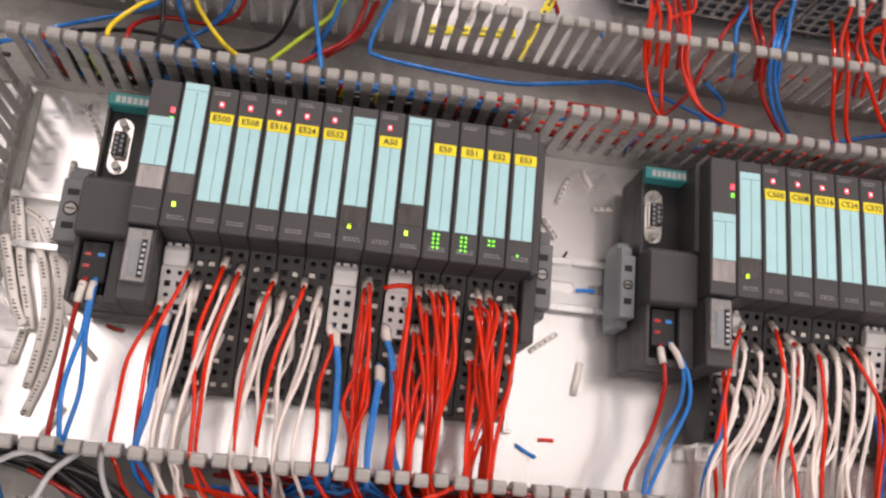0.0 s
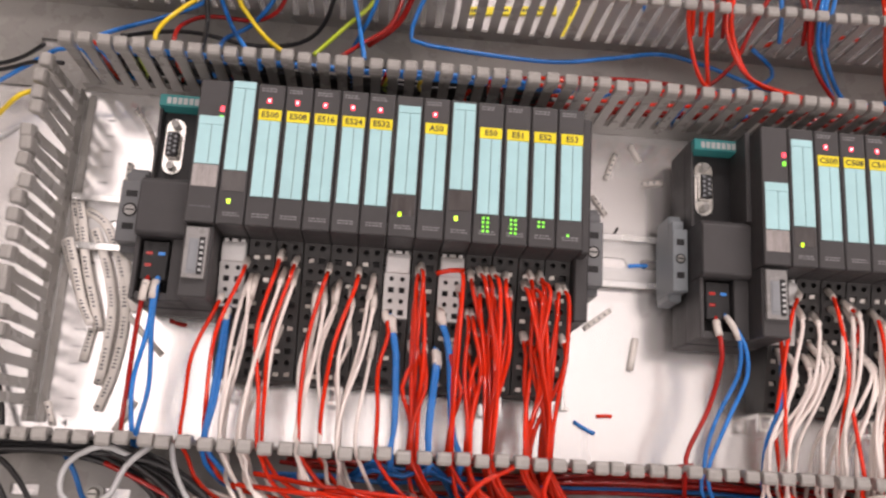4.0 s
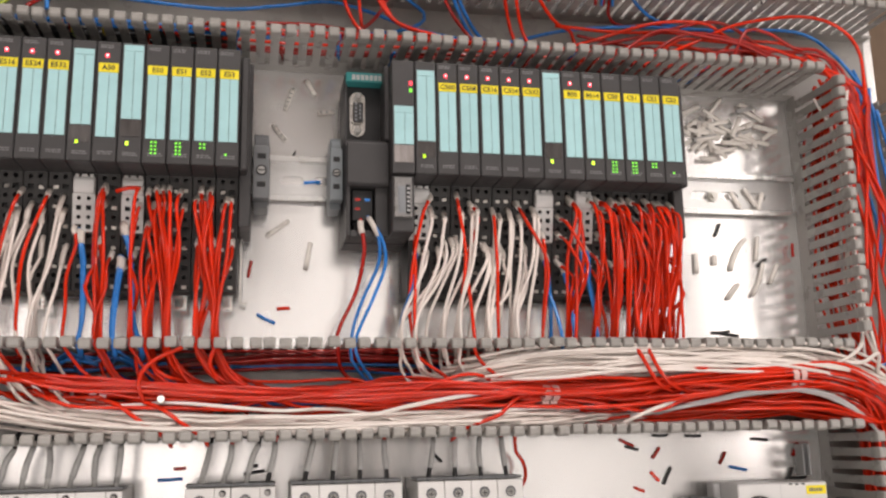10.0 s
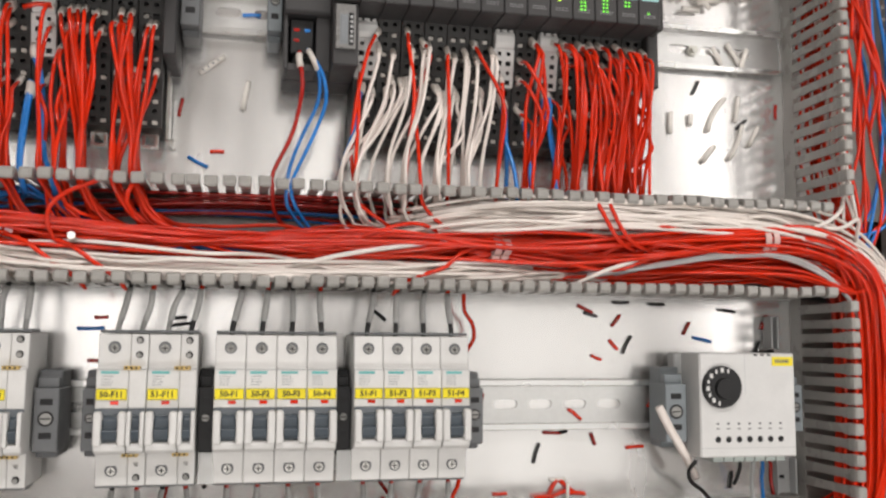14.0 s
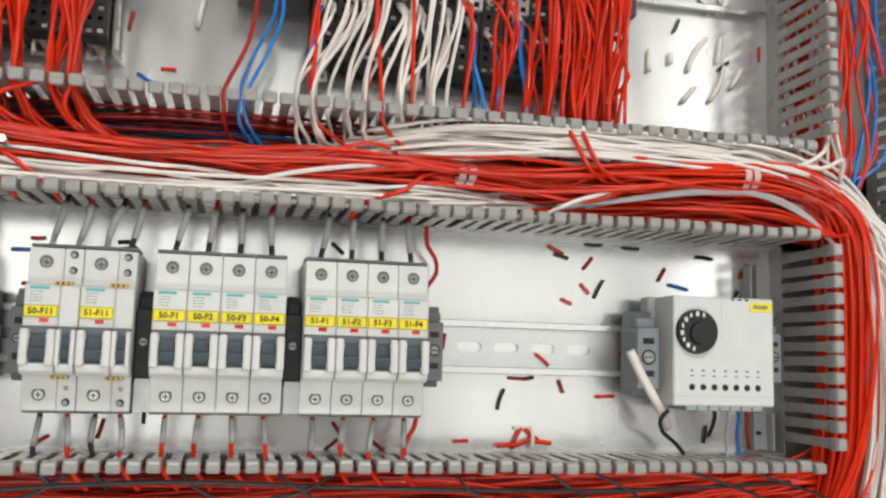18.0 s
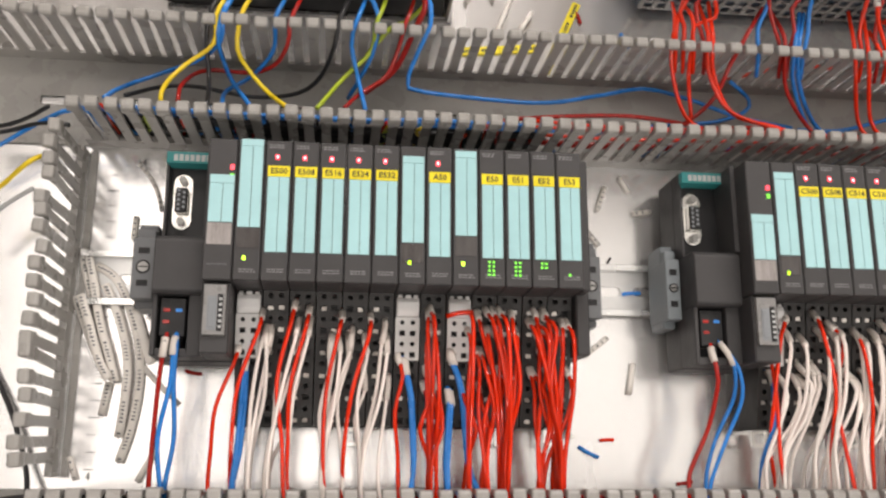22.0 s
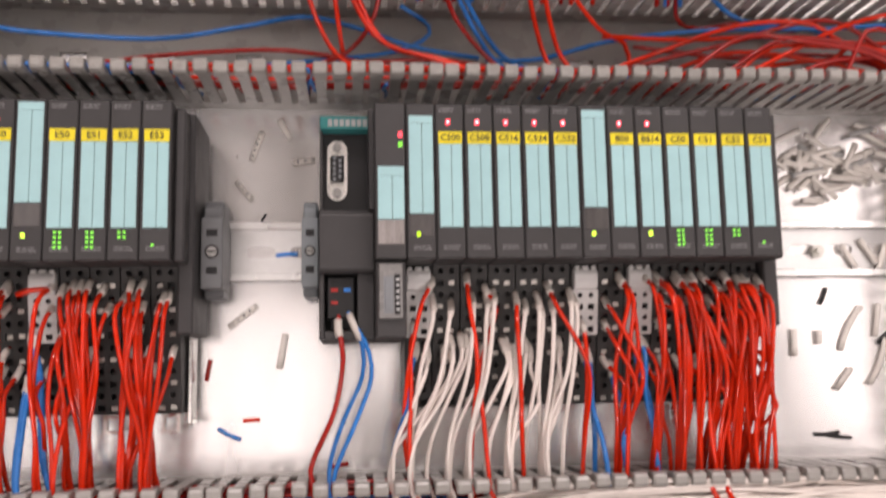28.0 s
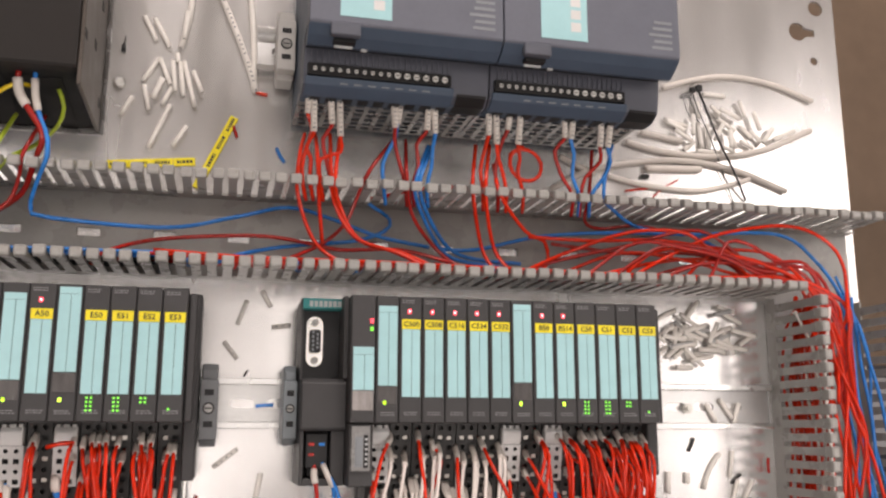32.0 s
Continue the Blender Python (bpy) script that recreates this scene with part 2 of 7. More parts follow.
def prism(profile, x0, x1, bm=None, mat=0, bevel=0.0):
    """A profile of (y, z), run along x from x0 to x1."""
    bm = bm or bmesh.new()
    a = [bm.verts.new((x0, y, z)) for y, z in profile]
    b = [bm.verts.new((x1, y, z)) for y, z in profile]
    k = len(a)
    fs = [bm.faces.new(a[::-1]), bm.faces.new(b)]
    fs += [bm.faces.new((a[i], a[(i + 1) % k], b[(i + 1) % k], b[i])) for i in range(k)]
    bmesh.ops.recalc_face_normals(bm, faces=fs)
    for f in fs:
        f.material_index = mat
    if bevel:
        bmesh.ops.bevel(bm, geom=list({e for f in fs for e in f.edges}), offset=bevel, segments=1, affect="EDGES")
    return bm


def disc(bm, x, y, z0, z1, r, n=14, mat=0, r1=None):
    r1 = r if r1 is None else r1
    a = [bm.verts.new((x + r * math.cos(2 * math.pi * i / n), y + r * math.sin(2 * math.pi * i / n), z0)) for i in range(n)]
    b = [bm.verts.new((x + r1 * math.cos(2 * math.pi * i / n), y + r1 * math.sin(2 * math.pi * i / n), z1)) for i in range(n)]
    fs = [bm.faces.new(b), bm.faces.new(a[::-1])] + [bm.faces.new((a[i], a[(i + 1) % n], b[(i + 1) % n], b[i])) for i in range(n)]
    for f in fs:
        f.material_index = mat
    return bm


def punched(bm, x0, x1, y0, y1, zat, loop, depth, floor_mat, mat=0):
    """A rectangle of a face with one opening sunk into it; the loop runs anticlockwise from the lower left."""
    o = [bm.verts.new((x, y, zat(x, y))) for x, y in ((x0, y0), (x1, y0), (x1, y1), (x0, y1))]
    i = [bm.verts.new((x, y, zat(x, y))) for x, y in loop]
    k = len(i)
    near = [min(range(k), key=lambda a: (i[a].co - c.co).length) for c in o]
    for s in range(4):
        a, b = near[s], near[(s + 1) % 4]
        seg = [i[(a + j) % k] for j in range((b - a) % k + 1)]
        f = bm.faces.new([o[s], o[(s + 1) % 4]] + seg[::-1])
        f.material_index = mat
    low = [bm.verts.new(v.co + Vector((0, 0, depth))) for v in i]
    # sides and floor of a blind opening take the painted shade colour
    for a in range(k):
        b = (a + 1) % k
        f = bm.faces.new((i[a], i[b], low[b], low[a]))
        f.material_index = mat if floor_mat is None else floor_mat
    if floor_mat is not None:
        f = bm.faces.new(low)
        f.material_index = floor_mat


def round_loop(x, y, r, k=12):
    return [(x + r * math.cos(2 * math.pi * j / k - 0.75 * math.pi), y + r * math.sin(2 * math.pi * j / k - 0.75 * math.pi)) for j in range(k)]


def square_loop(x, y, w, h):
    return [(x - w, y - h), (x + w, y - h), (x + w, y + h), (x - w, y + h)]


def lettering(name, text, size, x, y, z, material, parent, turn=0.0, label="", deep=0.00008, squeeze=1.0, bold=0.0):
    cu = bpy.data.curves.new(name, "FONT")
    cu.body, cu.size, cu.align_x, cu.align_y, cu.extrude = text, size, "CENTER", "CENTER", deep
    cu.resolution_u = 2
    cu.offset = bold
    tmp = bpy.data.objects.new(name, cu)
    scene.collection.objects.link(tmp)
    me = bpy.data.meshes.new_from_object(tmp.evaluated_get(bpy.context.evaluated_depsgraph_get()))
    bpy.data.objects.remove(tmp)
    me.materials.clear()
    me.materials.append(material)
    ob = new(name, me)
    ob.parent = parent
    ob.matrix_basis = pose(x, y, z, 0, 0, turn) @ Matrix.Diagonal((squeeze, 1, 1, 1))
    return ob


def spline(pts, step=0.004):
    """A smooth way through the given points."""
    P = [Vector(p) for p in pts]
    P = [P[0] * 2 - P[1]] + P + [P[-1] * 2 - P[-2]]
    out = []
    for i in range(1, len(P) - 2):
        a, b, c, d = P[i - 1:i + 3]
        k = max(2, int((c - b).length / step))
        for j in range(k):
            t = j / k
            out.append(0.5 * (2 * b + (c - a) * t + (2 * a - 5 * b + 4 * c - d) * t * t + (3 * b - a - 3 * c + d) * t ** 3))
    out.append(P[-2])
    return out


def tube(bm, pts, r, sides=7, step=0.005, mat=0, r_end=None):
    way = spline(pts, step)
    up = Vector((0.013, 0.021, 1))
    rings = []
    k = len(way)
    for i, p in enumerate(way):
        d = (way[min(i + 1, k - 1)] - way[max(i - 1, 0)]).normalized()
        s = d.cross(up)
        if s.length < 0.05:
            s = d.cross(Vector((1, 0.1, 0)))
        s.normalize()
        if rings and s.dot(last) < 0:
            s = -s
        last = s
        u = s.cross(d)
        rr = r if r_end is None else r + (r_end - r) * i / (k - 1)
        rings.append([bm.verts.new(p + (s * math.cos(2 * math.pi * j / sides) + u * math.sin(2 * math.pi * j / sides)) * rr) for j in range(sides)])
    fs = []
    for a, b in zip(rings, rings[1:]):
        for j in range(sides):
            fs.append(bm.faces.new((a[j], a[(j + 1) % sides], b[(j + 1) % sides], b[j])))
    fs.append(bm.faces.new(rings[0][::-1]))
    fs.append(bm.faces.new(rings[-1]))
    for f in fs:
        f.material_index, f.smooth = mat, True
    return bm


# ---- the room: unseen walls and ceiling are added to return light ----
def slab(name, x0, x1, y0, y1, z0, z1, material, label, category):
    return tagged(part(name, boxes((x0, x1, y0, y1, z0, z1)), material), label, category, kind="structure")


RX0, RX1, RY0, RY1, FLOOR = -3.2, 4.2, -3.4, 3.6, -0.85
slab("floor", RX0, RX1, RY0, RY1, FLOOR - 0.1, FLOOR, M_FLOOR, "brown workshop floor below the bench", "floor")
slab("ceiling", RX0, RX1, RY0, RY1, CEIL, CEIL + 0.1, M_CEIL, "unseen pale ceiling with lamps, mirrored in the plate", "ceiling")
slab("wall_north", RX0, RX1, RY1, RY1 + 0.1, FLOOR, CEIL, M_WALL, "unseen pale wall added to return light", "wall")
slab("wall_south", RX0, RX1, RY0 - 0.1, RY0, FLOOR, CEIL, M_WALL, "unseen pale wall added to return light", "wall")
slab("wall_east", RX1, RX1 + 0.1, RY0 - 0.1, RY1 + 0.1, FLOOR, CEIL, M_WALL, "unseen pale wall added to return light", "wall")
slab("wall_west", RX0 - 0.1, RX0, RY0 - 0.1, RY1 + 0.1, FLOOR, CEIL, M_WALL, "unseen pale wall added to return light", "wall")


def batten(x, y, w, length, power):
    lamp = thing("unseen_ceiling_light", "unseen long white ceiling lamp with a glowing diffuser, added for light", "lamp", group="ceiling lamps", at=(x, y, CEIL))
    part("housing", boxes((-w / 2 - 0.02, w / 2 + 0.02, -length / 2 - 0.02, length / 2 + 0.02, -0.05, 0.0), bevel=0.006), M_WHITE, lamp)
    part("diffuser", boxes((-w / 2, w / 2, -length / 2, length / 2, -0.062, -0.0501)), M_TUBE, lamp, "glowing opal diffuser")
    d = bpy.data.lights.new("batten_light", "AREA")
    d.shape, d.size, d.size_y, d.energy, d.color = "RECTANGLE", w, length, power, (1.0, 0.93, 0.895)
    ob = new("batten_light", d)
    ob.location = (x, y, CEIL - 0.07)


for lx, ly, lw, ll, k in LAMPS:
    batten(lx, ly, lw, ll, LAMP_POWER * k)

# bench under the plate
bench = thing("workbench", "brown wooden workbench under the steel plate", "workbench")
part("bench_top", boxes((-0.25, 0.62, -0.52, 0.30, -0.045, -0.0032), bevel=0.002), M_BENCH, bench)
for bx in (-0.2, 0.56):
    for by in (-0.47, 0.24):
        part("leg", boxes((bx - 0.03, bx + 0.03, by - 0.03, by + 0.03, FLOOR, -0.0452)), M_BENCH, bench)


# ---- the steel plate, with its holes cut through ----
PX0, PX1, PY0, PY1, PT = -0.26, 0.731, -0.56, 0.335, 0.003


def plate():
    bm = bmesh.new()
    # the strip with holes is laid out as cells; each cell holds one opening
    def cell(x0, x1, y0, y1, loop=None):
        outer = [(x0, y0), (x1, y0), (x1, y1), (x0, y1)]
        for z, flip in ((0.0, False), (-PT, True)):
            o = [bm.verts.new((x, y, z)) for x, y in outer]
            if loop is None:
                f = bm.faces.new(o if not flip else o[::-1])
                continue
            k = len(loop)
            i = [bm.verts.new((x, y, z)) for x, y in loop]
            q = k // 4
            for s in range(4):
                seg = [i[(s * q + j) % k] for j in range(q + 1)]
                f = [o[s], o[(s + 1) % 4]] + seg[::-1]
                bm.faces.new(f if not flip else f[::-1])
            if z == 0.0:
                top = i
            else:
                for a in range(k):
                    b = (a + 1) % k
                    bm.faces.new((top[b], top[a], i[a], i[b]))

    def ring(x, y, r, k=24):
        return [(x + r * math.cos(2 * math.pi * (j / k) - 3 * math.pi / 4), y + r * math.sin(2 * math.pi * (j / k) - 3 * math.pi / 4)) for j in range(k)]

    def keyhole(x, y, r, s, end):
        pts = []
        for j in range(24):
            a = 2 * math.pi * j / 24 - 3 * math.pi / 4
            px, py = x + r * math.cos(a), y + r * math.sin(a)
            if px > x + math.sqrt(r * r - s * s) - 1e-5 and abs(py - y) <= s + 0.002:
                px, py = end, y + s * max(-1, min(1, (py - y) / s * 1.4))
            pts.append((px, py))
        return pts
    xa, xb = 0.684, PX1
    cell(PX0, xa, PY0, PY1)
    ys = [PY0, 0.240, 0.2545, 0.2625, 0.2850, 0.2870, 0.3080, PY1]
    cell(xa, xb, ys[0], ys[1])
    cell(xa, xb, ys[1], ys[2], ring(0.7078, 0.2473, 0.0036))
    cell(xa, xb, ys[2], ys[3])
    cell(xa, xb, ys[3], ys[4], keyhole(0.6935, 0.2736, 0.0085, 0.0036, 0.7105))
    cell(xa, xb, ys[4], ys[5])
    cell(xa, xb, ys[5], ys[6], ring(0.7164 - 0.003, 0.2975, 0.0072))
    cell(xa, xb, ys[6], ys[7])
    for x0, y0, x1, y1 in ((PX0, PY0, PX1, PY0), (PX1, PY0, PX1, PY1), (PX1, PY1, PX0, PY1), (PX0, PY1, PX0, PY0)):
        v = [bm.verts.new(p) for p in ((x0, y0, -PT), (x1, y1, -PT), (x1, y1, 0), (x0, y0, 0))]
        bm.faces.new(v)
    bmesh.ops.remove_doubles(bm, verts=bm.verts, dist=1e-6)
    return bm


tagged(part("mounting_plate", plate(), M_PLATE), "shiny galvanised steel mounting plate with holes, lying flat", "mounting plate", kind="structure")


# ---- wiring ducts ----
H = 0.073
PITCH = 0.010


def finger_mesh():
    """One finger of a duct wall: stem, broadening foot, bead and lip. The wall's inside faces +y here; the wall stands at y = 0."""
    bm = bmesh.new()
    t = 0.0016
    # stem as a tapered sheet from the rib to the neck
    prof = ((0.0032, 0.012), (0.0029, 0.030), (0.0029, 0.056), (0.0038, 0.064))
    for (w0, z0), (w1, z1) in zip(prof, prof[1:]):
        v = [bm.verts.new(p) for p in ((-w0, 0, z0), (w0, 0, z0), (w1, 0, z1), (-w1, 0, z1), (-w0, t, z0), (w0, t, z0), (w1, t, z1), (-w1, t, z1))]
        for q in ((0, 1, 2, 3), (7, 6, 5, 4), (1, 5, 6, 2), (4, 0, 3, 7)):
            bm.faces.new([v[i] for i in q])
    # head with rounded lip, narrowing to the top
    w = 0.0038
    head = ((-0.0008, 0.0630), (-0.0016, 0.0655), (-0.0017, 0.0700), (-0.0010, 0.0722), (0.0004, H), (0.0036, H), (0.0050, 0.0722), (0.0053, 0.0700), (0.0046, 0.0686), (0.0016, 0.0682), (0.0016, 0.0630))
    hb = bmesh.new()
    prism(head, -w, w, hb)
    es = [e for e in hb.edges if abs(e.verts[0].co.x - e.verts[1].co.x) < 1e-6 and min(e.verts[0].co.z, e.verts[1].co.z) > 0.0684]
    bmesh.ops.bevel(hb, geom=es, offset=0.0011, segments=2, affect="EDGES", profile=0.5)
    tmp = bpy.data.meshes.new("head")
    hb.to_mesh(tmp)
    hb.free()
    bm.from_mesh(tmp)
    bpy.data.meshes.remove(tmp)
    bmesh.ops.remove_doubles(bm, verts=bm.verts, dist=1e-6)
    me = bpy.data.meshes.new("finger")
    bm.to_mesh(me)
    bm.free()
    me.materials.append(M_DUCT)
    return me


FINGER = finger_mesh()


def duct_floor(parent, x0, x1, y0, y1, holes):
    """The duct's bottom with its row of oblong holes."""
    bm = bmesh.new()
    z0, z1 = 0.0004, 0.0020
    along = (x1 - x0) > (y1 - y0)
    a0, a1, b0, b1 = (x0, x1, y0, y1) if along else (y0, y1, x0, x1)

    def quad(pa, pb, z, flip):
        v = [(p[0], p[1], z) if along else (p[1], p[0], z) for p in (pa, (pb[0], pa[1]), pb, (pa[0], pb[1]))]
        vs = [bm.verts.new(p) for p in v]
        bm.faces.new(vs if (flip == along) else vs[::-1])
    mid, hw, hl = (b0 + b1) / 2, 0.0028, 0.0075
    cuts = [a0]
    for c in holes:
        if a0 + 0.02 < c < a1 - 0.02:
            cuts += [c - hl, c + hl]
    cuts.append(a1)
    for i in range(len(cuts) - 1):
        s, e = cuts[i], cuts[i + 1]
        if i % 2 == 0:
            quad((s, b0), (e, b1), z1, True)
        else:
            quad((s, b0), (e, mid - hw), z1, True)
            quad((s, mid + hw), (e, b1), z1, True)
    return part("duct_floor", bm, M_DUCT, parent)


def duct_wall(parent, p0, p1, inward, start=0.004, loose=1.0):
    """A slotted wall from p0 to p1 (x, y); inward: the unit way to the duct's inside."""
    d = Vector((p1[0] - p0[0], p1[1] - p0[1], 0))
    length = d.length
    d.normalize()
    n = Vector((inward[0], inward[1], 0))
    m = Matrix((( d.x, n.x, 0, p0[0]), (d.y, n.y, 0, p0[1]), (0, 0, 1, 0), (0, 0, 0, 1)))
    rib = part("wall_rib", boxes((0, length, 0, 0.0016, 0.0004, 0.0135)), M_DUCT, parent)
    rib.matrix_basis = m
    k = int((length - start) / PITCH)
    for i in range(k):
        s = start + i * PITCH
        jig = random.uniform(-0.0003, 0.0003) * min(loose, 2.5)
        lean = random.gauss(0, 0.006) * loose
        same_mesh("finger", FINGER, parent, m @ pose(s + 0.004 + jig, 0, 0) @ pose(0, 0, 0, math.degrees(lean) * 0.9, random.gauss(0, 0.35) * loose, (random.gauss(0, 2.0) if loose > 1 else 0)))


def make_duct(label, x0, x1, y0, y1, walls, holes=()):
    d = thing("wiring_duct", label, "wiring duct", group="slotted wiring ducts")
    duct_floor(d, x0, x1, y0, y1, holes)
    for p0, p1, n in walls:
        duct_wall(d, p0, p1, n)
    return d


XL, XR = -0.101, 0.6415
make_duct("grey slotted plastic wiring duct with loose red and blue wires", -0.25, 0.722, 0.0335, 0.0925,
          [((XL, 0.0335), (XR, 0.0335), (0, 1)), ((-0.25, 0.0925), (0.722, 0.0925), (0, -1))], [x * 0.05 - 0.2 + 0.024 for x in range(20)])
make_duct("grey slotted plastic wiring duct packed with red and white wires", -0.25, 0.722, -0.2365, -0.1755,
          [((XL, -0.1755), (XR, -0.1755), (0, -1)), ((-0.25, -0.2365), (XR, -0.2365), (0, 1))], [x * 0.05 - 0.2 for x in range(20)])
make_duct("grey slotted plastic wiring duct filled with red and black wires", -0.25, 0.722, -0.4378, -0.3768,
          [((-0.25, -0.3768), (XR, -0.3768), (0, -1)), ((-0.25, -0.4378), (0.722, -0.4378), (0, 1))])
side = thing("wiring_duct", "single upright side of a grey slotted duct with bent fingers", "wiring duct", group="slotted wiring ducts")
duct_wall(side, (XL, 0.0300), (XL, -0.1690), (-1, 0), loose=4.0)
part("foot_strip", boxes((XL - 0.0075, XL - 0.0001, -0.1690, 0.0300, 0.0004, 0.0020, 0.0003), (XL + 0.0018, XL + 0.0058, -0.1690, 0.0300, 0.0004, 0.0022, 0.0003)), M_DUCT, side)
make_duct("grey slotted vertical wiring duct with red and blue wires", XR, 0.722, -0.3768, 0.0335,
          [((XR, 0.0335), (XR, -0.1755), (1, 0)), ((XR, -0.2365), (XR, -0.3768), (1, 0)), ((0.722, 0.0335), (0.722, -0.3768), (-1, 0))])


# ---- top-hat rails ----
def hat_rail(x0, x1, yc, slots):
    r = thing("top_hat_rail", "slotted zinc-plated top-hat rail screwed to the plate", "rail", group="mounting rails")
    bm = bmesh.new()
    t = 0.001
    w, q = 0.0165, 0.0125
    for s in (-1, 1):
        fl = bmesh.new()
        prism([(yc + s * q, 0.0006), (yc + s * q, 0.0072), (yc + s * (q + 0.0004), 0.0076), (yc + s * w, 0.0076), (yc + s * (w + 0.0004), 0.0070), (yc + s * (w + 0.0004), 0.0052),
               (yc + s * (w - 0.0006), 0.0052), (yc + s * (w - 0.0006), 0.0066), (yc + s * (q + t), 0.0066), (yc + s * (q + t), 0.0006)], x0, x1, fl)
        part("rail_flange", fl, M_RAILEDGE, r, "bent edge of the rail")
    # web with its oblong slots, cut through
    step, hl, hw = 0.025, 0.0085, 0.0032
    c = slots
    while c - step / 2 > x0 + step:
        c -= step
    cells = []
    while c + step / 2 < x1:
        if c - step / 2 > x0:
            cells.append(c)
        c += step
    cap = [(math.cos(math.radians(a)), math.sin(math.radians(a))) for a in (-90, -45, 0, 45, 90)]
    for c in cells:
        loop = [(c - hl + hw, yc - hw)] + [(c + hl - hw + hw * u, yc + hw * v) for u, v in cap] + [(c - hl + hw - hw * u, yc - hw * v) for u, v in cap[:-1]]
        punched(bm, c - step / 2, c + step / 2, yc - q, yc + q, lambda x, y: 0.0016, loop, -0.0012, None)
    for a, b in ((x0, cells[0] - step / 2), (cells[-1] + step / 2, x1)):
        v = [bm.verts.new(p) for p in ((a, yc - q, 0.0016), (b, yc - q, 0.0016), (b, yc + q, 0.0016), (a, yc + q, 0.0016))]
        bm.faces.new(v)
    bmesh.ops.remove_doubles(bm, verts=bm.verts, dist=1e-6)
    part("rail_web", bm, M_RAIL, r, "slotted web of the rail")
    return r
M_CAP = shade("pale_cap_plastic", (0.62, 0.62, 0.61), 0.4, vary=0.04, scale=80)
M_CLAMPMETAL = shade("clamp_metal", (0.60, 0.57, 0.53), 0.42, 0.85, vary=0.2, scale=400)
RAIL_Y = -0.0515
hat_rail(-0.098, 0.638, RAIL_Y, 0.2315)
hat_rail(-0.2, 0.532, -0.3109, 0.4228)

# ---- remote i/o stations ----
ZF = 0.0768
TOP, BOT = 0.0152, -0.0650


def io_body():
    bm = bmesh.new()
    box(bm, 0.0002, 0.0148, BOT, TOP, 0.046, ZF, 0.0006)
    box(bm, 0.0010, 0.0140, BOT + 0.0006, TOP - 0.004, 0.020, 0.0462)
    return bm


def label_film(x0, x1, y0, y1, z):
    """A film strip with one pressed line."""
    bm = bmesh.new()
    c = x0 + (x1 - x0) * 0.54
    box(bm, x0, c - 0.00013, y0, y1, z, z + 0.0006, 0.00012)
    box(bm, c + 0.00013, x1, y0, y1, z, z + 0.0006, 0.00012)
    return bm


def text_bars(x, y, z, rows, w, h=0.0007, gap=0.0014, seed=0):
    r = random.Random(seed)
    bm = bmesh.new()
    for i in range(rows):
        xx = x
        while xx < x + w - 0.0008:
            l = r.uniform(0.0007, 0.0022)
            box(bm, xx, min(xx + l, x + w), y - i * gap - h, y - i * gap, z, z + 0.0001)
            xx += l + 0.0005
    return bm


def leds(x, y, cols, rows, px, py, w, h):
    bm = bmesh.new()
    for i in range(cols):
        for j in range(rows):
            box(bm, x + i * px - w / 2, x + i * px + w / 2, y - j * py - h / 2, y - j * py + h / 2, ZF - 0.0001, ZF + 0.0003)
    return bm


